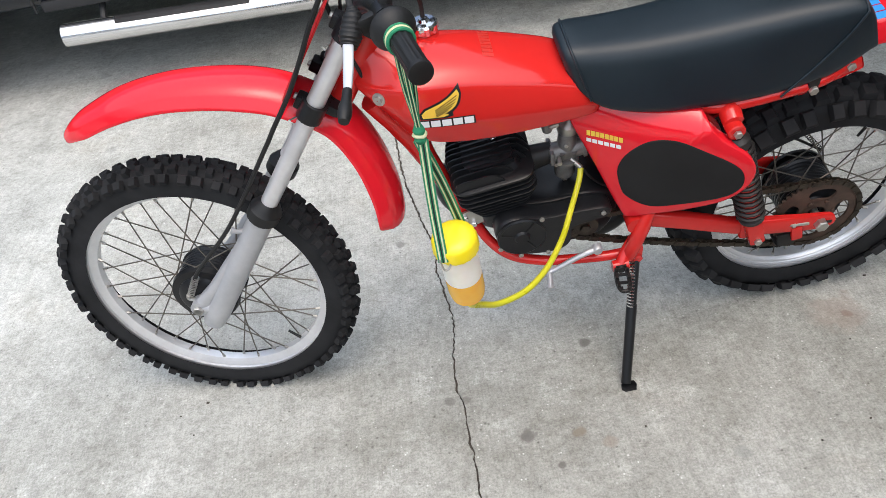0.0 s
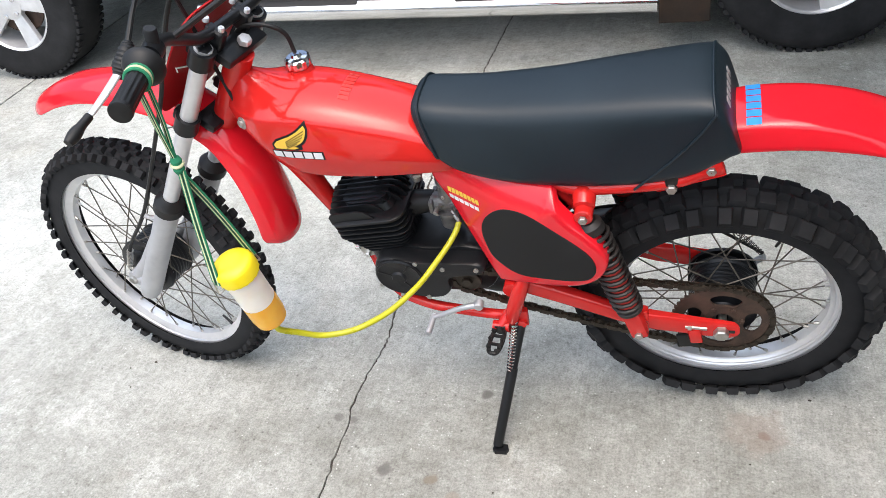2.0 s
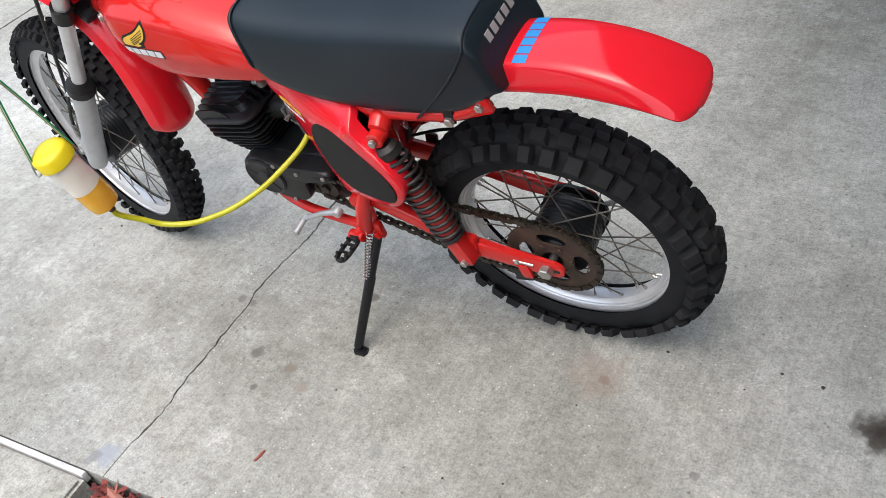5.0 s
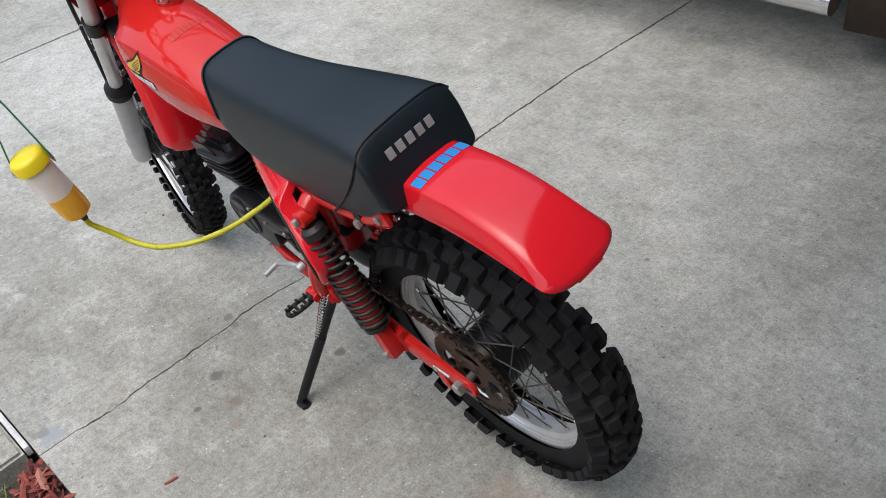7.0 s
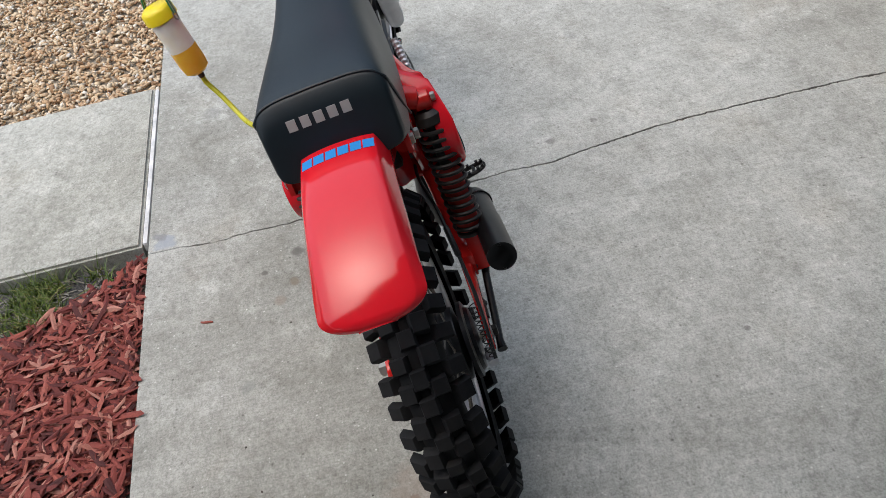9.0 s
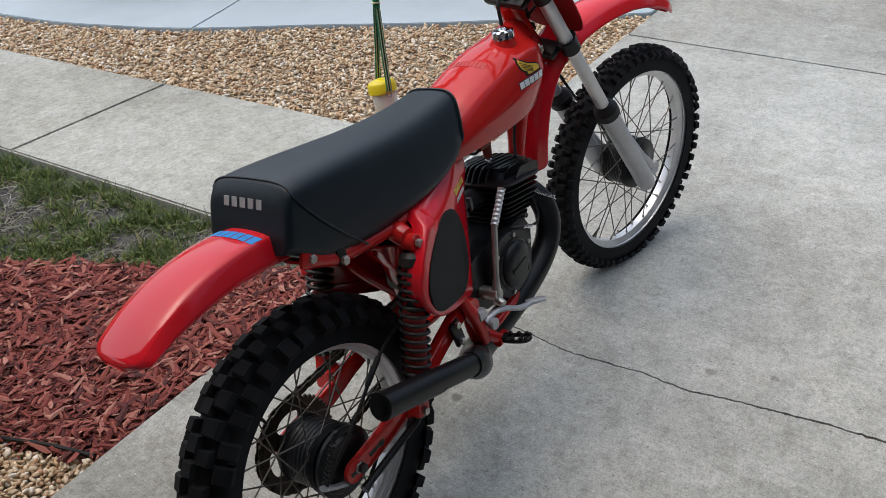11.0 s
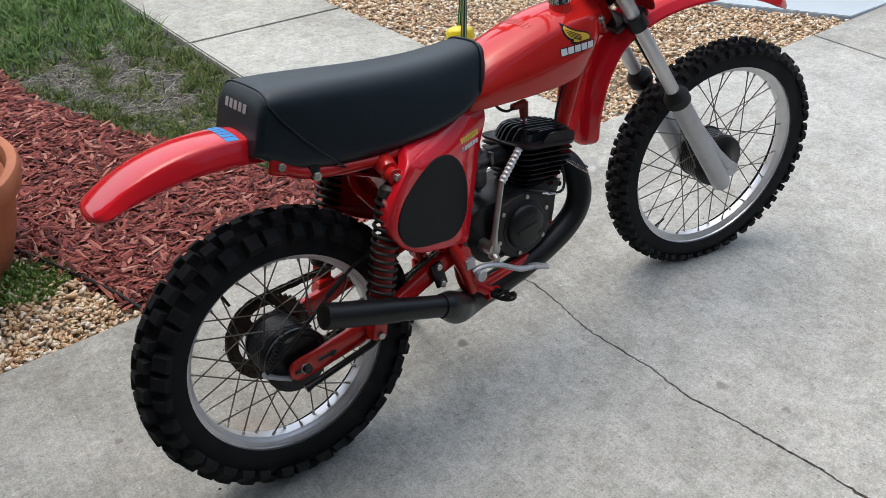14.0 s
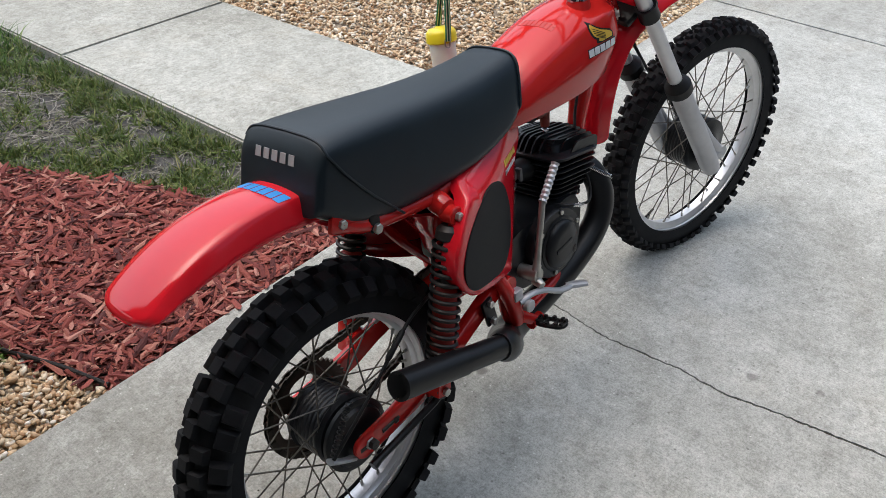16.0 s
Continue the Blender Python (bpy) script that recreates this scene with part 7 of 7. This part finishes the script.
for k in range(26):
    a = lr.uniform(0, 6.28)
    r = 0.20 * lr.random()
    tube(bm, [PC + Vector((r * 0.5 * math.cos(a), r * 0.5 * math.sin(a), 0.290)), PC + Vector((r * math.cos(a) - 0.03, r * math.sin(a), 0.38))], [0.0025, 0.0015], 5)
tagged(part("stem", bm, M_LEAF, pot, "thin green stems"), kind="stuff")
bm = bmesh.new()
loft(bm, [[PC + Vector((0.175 + x, -0.02 + y + q * 0.2, 0.375 + z + q)) for x, y, z in ((-0.009, 0, 0), (0.009, 0, 0), (0.010, 0.002, 0.028), (0, 0.003, 0.034), (-0.010, 0.002, 0.028))] for q in (0, 0.003)])
part("plant_label", bm, M_WHITE, pot, "small white plant label")

# ---------------------------------------------------------------- beds: gravel, mulch, grass
nr = np.random.RandomState(7)


def inside(poly, x, y):
    px, py = np.array([p[0] for p in poly]), np.array([p[1] for p in poly])
    res = np.zeros(len(x), bool)
    j = len(poly) - 1
    for i in range(len(poly)):
        c = ((py[i] > y) != (py[j] > y)) & (x < (px[j] - px[i]) * (y - py[i]) / (py[j] - py[i] + 1e-12) + px[i])
        res ^= c
        j = i
    return res


def scatter(poly, count):
    px, py = [p[0] for p in poly], [p[1] for p in poly]
    x = nr.uniform(min(px), max(px), count * 4)
    y = nr.uniform(min(py), max(py), count * 4)
    k = inside(poly, x, y)
    return x[k][:count], y[k][:count]


def bed(name, poly, z, material, label, category):
    bm = bmesh.new()
    f = bm.faces.new([bm.verts.new((x, y, z)) for x, y in poly])
    bmesh.ops.triangulate(bm, faces=[f])
    return solid(name, bm, material, label, category, "structure")


def turns(n, tilt):
    """Random rotation matrices with a limited tilt."""
    yaw, a, b = nr.uniform(0, 2 * np.pi, n), nr.normal(0, tilt, n), nr.normal(0, tilt, n)
    cz, sz, cx, sx, cy, sy = np.cos(yaw), np.sin(yaw), np.cos(a), np.sin(a), np.cos(b), np.sin(b)
    Rz = np.zeros((n, 3, 3)); Rz[:, 0, 0] = cz; Rz[:, 0, 1] = -sz; Rz[:, 1, 0] = sz; Rz[:, 1, 1] = cz; Rz[:, 2, 2] = 1
    Rx = np.zeros((n, 3, 3)); Rx[:, 0, 0] = 1; Rx[:, 1, 1] = cx; Rx[:, 1, 2] = -sx; Rx[:, 2, 1] = sx; Rx[:, 2, 2] = cx
    Ry = np.zeros((n, 3, 3)); Ry[:, 1, 1] = 1; Ry[:, 0, 0] = cy; Ry[:, 0, 2] = sy; Ry[:, 2, 0] = -sy; Ry[:, 2, 2] = cy
    return Rz @ Rx @ Ry


def many(name, base, faces, scale, rot, place, material, label, category, smooth=True, jitter=0.0, parent=None):
    n, v = len(place), len(base)
    pts = np.repeat(np.array(base)[None], n, 0)
    if jitter:
        pts = pts * (1 + nr.uniform(-jitter, jitter, (n, v, 1)))
    pts = pts * scale[:, None, :]
    pts = np.einsum('nij,nvj->nvi', rot, pts) + place[:, None, :]
    f = np.array(faces)
    allf = (f[None] + (np.arange(n) * v)[:, None, None]).reshape(-1, f.shape[1])
    ob = raw(name, pts.reshape(-1, 3).tolist(), allf.tolist(), material, smooth)
    return tagged(ob, label, category, "", "stuff")


tmp = bmesh.new()
bmesh.ops.create_icosphere(tmp, subdivisions=1, radius=1)
ICO_V = [tuple(v.co) for v in tmp.verts]
ICO_F = [tuple(v.index for v in f.verts) for f in tmp.faces]
tmp.free()

GRAVEL_A = [(walk_b(0.84) + 0.01, edge_y(1.8) + 0.006), (walk_b(4.75) + 0.01, 4.75), (walk_b(7.8) + 0.01, 7.8)] + [(x - 0.015, y) for x, y in far_line if y < 7.7] + [(3.745, edge_y(3.745) + 0.006)]
GRAVEL_B = [(-0.140, edge_y(-0.14) + 0.01), (-0.205, 0.95), (-0.37, 1.30), (-0.62, 1.50), (-1.5, 1.8), (-2.2, 1.8), (-2.2, edge_y(-2.2) + 0.01)]
LINE = [(0.76, 0.86), (0.68, 1.00), (0.545, 1.23), (0.40, 1.57), (0.20, 1.90), (0.01, 2.40), (-0.07, 2.95), (-0.12, 3.55), (-0.32, 4.2), (-1.2, 5.2)]
GRASS = [(walk_a(0.9) - 0.02, 0.90), (walk_a(4.75) - 0.02, 4.75), (0.13, 7.8), (-1.6, 7.8)] + LINE[::-1]
MULCH = [(0.85, edge_y(0.85) + 0.012)] + [(x, y + 0.02) for x, y in LINE] + [(-2.2, 5.2), (-2.2, 1.8), (-1.5, 1.8), (-0.62, 1.50), (-0.37, 1.30), (-0.205, 0.95), (-0.140, edge_y(-0.14) + 0.012)]
NEAR = [(0.85, edge_y(0.85) + 0.012)] + [(x, y + 0.02) for x, y in LINE[:8]] + [(-0.9, 3.5), (-0.9, 1.62), (-0.62, 1.50), (-0.37, 1.30), (-0.205, 0.95), (-0.140, edge_y(-0.14) + 0.012)]
bed("gravel_bed", GRAVEL_A, -0.030, M_SAND, "sandy soil under the gravel", "gravel bed")
bed("gravel_corner", GRAVEL_B, -0.028, M_SAND, "sandy soil under the corner gravel", "gravel bed")
bed("mulch_bed", MULCH, -0.026, M_SOIL, "dark soil under red bark mulch", "mulch bed")
bed("lawn", GRASS, -0.032, M_LAWN, "thin sandy lawn soil with bare patches", "lawn")


def gravel(name, poly, count, lo, hi, z, label):
    x, y = scatter(poly, count)
    n = len(x)
    s = nr.uniform(lo, hi, n) * np.where(nr.rand(n) < 0.12, 1.35, 1.0)
    scale = np.stack([s * nr.uniform(1.0, 1.7, n), s * nr.uniform(0.6, 0.95, n), s * nr.uniform(0.35, 0.6, n)], 1)
    place = np.stack([x, y, z + nr.uniform(0.0, 0.018, n)], 1)
    many(name, ICO_V, ICO_F, scale, turns(n, 0.45), place, M_GRAVEL, label, "gravel", True, 0.22)


gravel("gravel", GRAVEL_A, 24000, 0.0065, 0.0125, -0.028, "tan and brown river gravel beside the walkway")
gravel("gravel_heap", GRAVEL_B, 17000, 0.0060, 0.0112, -0.026, "tan and white river gravel by the pot")

# shredded bark: long splinters with ragged ends
CHIP_V = [(-1, -0.8, 0), (-0.55, -1, -0.6), (0.6, -0.9, -0.5), (1, -0.15, 0), (0.62, 1, 0.1), (-0.5, 0.9, 0.0), (-0.45, -0.1, 0.9), (0.5, 0.1, 0.8)]
CHIP_F = [(0, 1, 6), (1, 2, 6), (2, 7, 6), (2, 3, 7), (3, 4, 7), (4, 5, 6), (4, 6, 7), (5, 0, 6), (0, 5, 1), (1, 5, 4), (1, 4, 2), (2, 4, 3)]


def bark(name, poly, count, size, label):
    x, y = scatter(poly, count)
    n = len(x)
    L = np.clip(nr.lognormal(math.log(size), 0.50, n), 0.006, 0.050)
    scale = np.stack([L, np.clip(L * nr.uniform(0.12, 0.30, n), 0.0022, 0.008), nr.uniform(0.0014, 0.0034, n)], 1)
    place = np.stack([x, y, -0.022 + nr.uniform(0, 0.024, n)], 1)
    many(name, CHIP_V, CHIP_F, scale, turns(n, 0.20), place, M_MULCH, label, "mulch", False, 0.25)


bark("bark_mulch", NEAR, 24000, 0.021, "dyed red shredded bark mulch")
bark("bark_mulch_beyond", MULCH, 14000, 0.024, "dyed red shredded bark mulch further along the bed")

# grass: bent blades, sparse and dry near the corner
BLADE_V = [(-0.5, 0, 0), (0.5, 0, 0), (-0.42, 0.12, 0.42), (0.42, 0.12, 0.42), (-0.25, 0.42, 0.78), (0.25, 0.42, 0.78), (0, 0.85, 1.0)]
BLADE_F = [(0, 1, 3), (0, 3, 2), (2, 3, 5), (2, 5, 4), (4, 5, 6)]


def blades(name, poly, count, keep, lo, hi, wide, z, material, label, tilt=0.25, lean=(0.3, 1.2), grow=None):
    x, y = scatter(poly, count)
    k = keep(x, y)
    x, y = x[k], y[k]
    n = len(x)
    h = nr.uniform(lo, hi, n)
    if grow is not None:
        h = h * grow(x, y)
    scale = np.stack([nr.uniform(0.6, 1.2, n) * wide, h * nr.uniform(lean[0], lean[1], n), h], 1)
    place = np.stack([x, y, np.full(n, z)], 1)
    many(name, BLADE_V, BLADE_F, scale, turns(n, tilt), place, material, label, "grass", True, 0.0)


def wave(x, y, s, seed):
    return np.array([noise.noise((a * s, b * s, seed)) for a, b in zip(x, y)])


def bald(x, y):
    """How bare the corner of the lawn is: 1 in the middle of the worn patch."""
    d = ((x - 0.40) / 0.22) ** 2 + ((y - 2.45) / 0.34) ** 2
    d2 = ((x - 0.52) / 0.14) ** 2 + ((y - 2.03) / 0.16) ** 2
    d3 = ((x - 0.12) / 0.14) ** 2 + ((y - 2.55) / 0.36) ** 2
    d4 = ((x - 0.62) / 0.22) ** 2 + ((y - 1.35) / 0.30) ** 2
    d5 = ((x - 0.76) / 0.10) ** 2 + ((y - 0.94) / 0.11) ** 2
    return np.clip(0.7 * np.exp(-d5 * 0.8) + 0.85 * np.exp(-d * 0.9) + 0.7 * np.exp(-d2) + 0.5 * np.exp(-d3) + 0.5 * np.exp(-d4 * d4) + 0.75 * wave(x, y, 6.0, 12.0) + 0.5 * wave(x, y, 15.0, 31.0), 0, 1)


def patchy(x, y):
    """Lush beyond, clumps round the worn patch at the corner."""
    lush = np.clip((y - 2.6) / 0.5, 0, 1)
    clump = wave(x, y, 8.0, 3.0) + 0.6 * wave(x, y, 24.0, 1.0)
    return nr.rand(len(x)) < np.clip(0.66 + 0.4 * lush + 1.7 * clump * (1 - 0.45 * lush) - 1.1 * bald(x, y), 0.015, 1)


def taller(x, y):
    return np.clip(0.34 + 0.62 * np.clip((y - 2.5) / 0.6, 0, 1) + 1.0 * wave(x, y, 7.0, 6.0), 0.22, 1.5)


def bare(x, y):
    return nr.rand(len(x)) < 0.12 + 0.8 * bald(x, y)


def lush_only(x, y):
    return patchy(x, y) & (nr.rand(len(x)) < np.clip((y - 2.45 + 0.5 * wave(x, y, 5.0, 21.0)) / 0.4, 0, 1))


def corner_only(x, y):
    return patchy(x, y) & (nr.rand(len(x)) < np.clip((3.0 - y) / 0.5, 0, 1))


blades("lawn_grass", GRASS, 72000, lush_only, 0.034, 0.080, 0.0062, -0.034, M_GRASS, "lush green lawn grass beside the walkway", 0.40, (0.4, 1.9), taller)
CORNER = [(walk_a(0.9) - 0.02, 0.90), (walk_a(3.1) - 0.02, 3.1)] + LINE[6::-1]
blades("corner_grass", CORNER, 42000, corner_only, 0.016, 0.046, 0.0050, -0.034, M_OLIVE, "thin matted olive grass at the lawn's corner", 0.55, (0.8, 2.6))
blades("dry_grass", [(walk_a(0.9) - 0.02, 0.90), (walk_a(3) - 0.02, 3.0)] + LINE[6::-1], 7000, bare, 0.008, 0.022, 0.0026, -0.031, M_DRY, "pale matted grass runners on bare soil", 0.5, (1.5, 4.5))


def runners(name, count, label):
    """Pale creeping stems that lie in loops on the bare soil."""
    x, y = scatter([(walk_a(0.9) - 0.03, 0.90), (walk_a(3) - 0.03, 3.0)] + LINE[6::-1], count)
    k = bare(x, y)
    verts, faces = [], []
    rr = random.Random(17)
    for px_, py_ in zip(x[k], y[k]):
        a, turn, r = rr.uniform(0, 6.28), rr.uniform(-0.5, 0.5), rr.uniform(0.0011, 0.0022)
        q = Vector((px_, py_, -0.030 + rr.uniform(0.0, 0.008)))
        start = len(verts)
        n = rr.randint(4, 8)
        for j in range(n):
            side = Vector((-math.sin(a), math.cos(a), 0))
            for u, v in ((1, 0), (0, 1), (-1, 0)):
                verts.append(tuple(q + side * (u * r) + Vector((0, 0, v * r * 1.5))))
            q = q + Vector((math.cos(a), math.sin(a), rr.uniform(-0.10, 0.12))) * rr.uniform(0.010, 0.020)
            q.z = max(-0.031, q.z)
            a += turn + rr.uniform(-0.35, 0.35)
        for j in range(n - 1):
            for u in (0, 1):
                b = start + 3 * j + u
                faces.append((b, b + 3, b + 4, b + 1))
    ob = raw(name, verts, faces, M_DRY)
    tagged(ob, label, "grass", "", "stuff")


runners("grass_runner", 2500, "pale creeping grass stems on bare grey soil")
WEED = [(-0.30, 0.97), (-0.22, 1.07), (-0.28, 1.21), (-0.42, 1.25), (-0.50, 1.17), (-0.46, 1.01)]
blades("weed_patch", WEED, 2600, lambda a, b: np.hypot((a + 0.37) / 0.14, (b - 1.11) / 0.14) < 0.5 + 0.6 * nr.rand(len(a)), 0.012, 0.034, 0.011, -0.022, M_WEED, "low green weeds growing in the gravel", 0.5)
blades("edge_weed", [(-0.98, 0.72), (-0.86, 0.72), (-0.86, 0.82), (-0.98, 0.82)], 300, lambda a, b: nr.rand(len(a)) < 0.8, 0.012, 0.032, 0.007, -0.022, M_LEAF, "small green weed at the driveway edge", 0.5)

# strip in the joint between the walkway and the driveway
bm = bmesh.new()
a, b = (0.89, 1.775)
box(bm, pose((a + b) / 2, edge_y((a + b) / 2) + 0.011, -0.012, 0, 0, math.degrees(math.atan(EDGE1))), (b - a, 0.014, 0.030), 0.003)
solid("joint_strip", bm, surf("weathered_strip", (0.40, 0.41, 0.41), (0.80, 0.80, 0.79), 0.7, 0, 16, 200, 0.3, 0.001), "weathered white joint strip beside the walkway", "joint strip", "structure")

# low edging board between mulch and gravel
bm = tubes((smooth_path([(-0.13, edge_y(-0.12) + 0.02, -0.004), (-0.195, 0.94, -0.002), (-0.35, 1.28, -0.004), (-0.42, 1.34, -0.008)], 6), 0.006, 8, 1.3))
solid("bed_edging", bm, M_GRIP, "black plastic edging between mulch and gravel", "edging")

# stray chip of bark on the driveway
bm = bmesh.new()
loft(bm, [[(-0.016 + 0.032 * k / 4, y * (0.3 + 0.7 * math.sin(math.pi * (k + 0.6) / 5.2)), z + 0.0010 * math.sin(k * 1.7)) for y, z in ((-0.0035, 0.0006), (0.0035, 0.0006), (0.0028, 0.0034), (-0.0024, 0.0040))] for k in range(5)])
bm.transform(pose(0.514, 0.582, 0.0006, 0, 0, 78))
solid("bark_chip", bm, M_MULCH, "stray red chip of bark on the driveway", "bark chip")

# crumbs of dirt scattered on the driveway
bm = bmesh.new()
rc_ = random.Random(8)
for x, y, r in ((1.489, 0.062, 0.0045), (1.555, 0.092, 0.003), (1.512, 0.161, 0.003), (0.45, 0.367, 0.003), (-0.222, 0.02, 0.004), (-0.456, 0.003, 0.004), (-0.536, 0.013, 0.005), (-0.395, 0.067, 0.0025), (-0.019, 0.448, 0.003), (0.102, 0.482, 0.003), (-0.087, 0.22, 0.0025)):
    made = bmesh.ops.create_icosphere(bm, subdivisions=1, radius=r)["verts"]
    for v in made:
        v.co = Vector((x + v.co.x * rc_.uniform(0.7, 1.4), y + v.co.y * rc_.uniform(0.6, 1.1), max(0.0, 0.25 * r + v.co.z * 0.5)))
solid("dirt_crumbs", bm, M_SOIL, "small dark crumbs of dirt on the driveway", "dirt", "stuff")
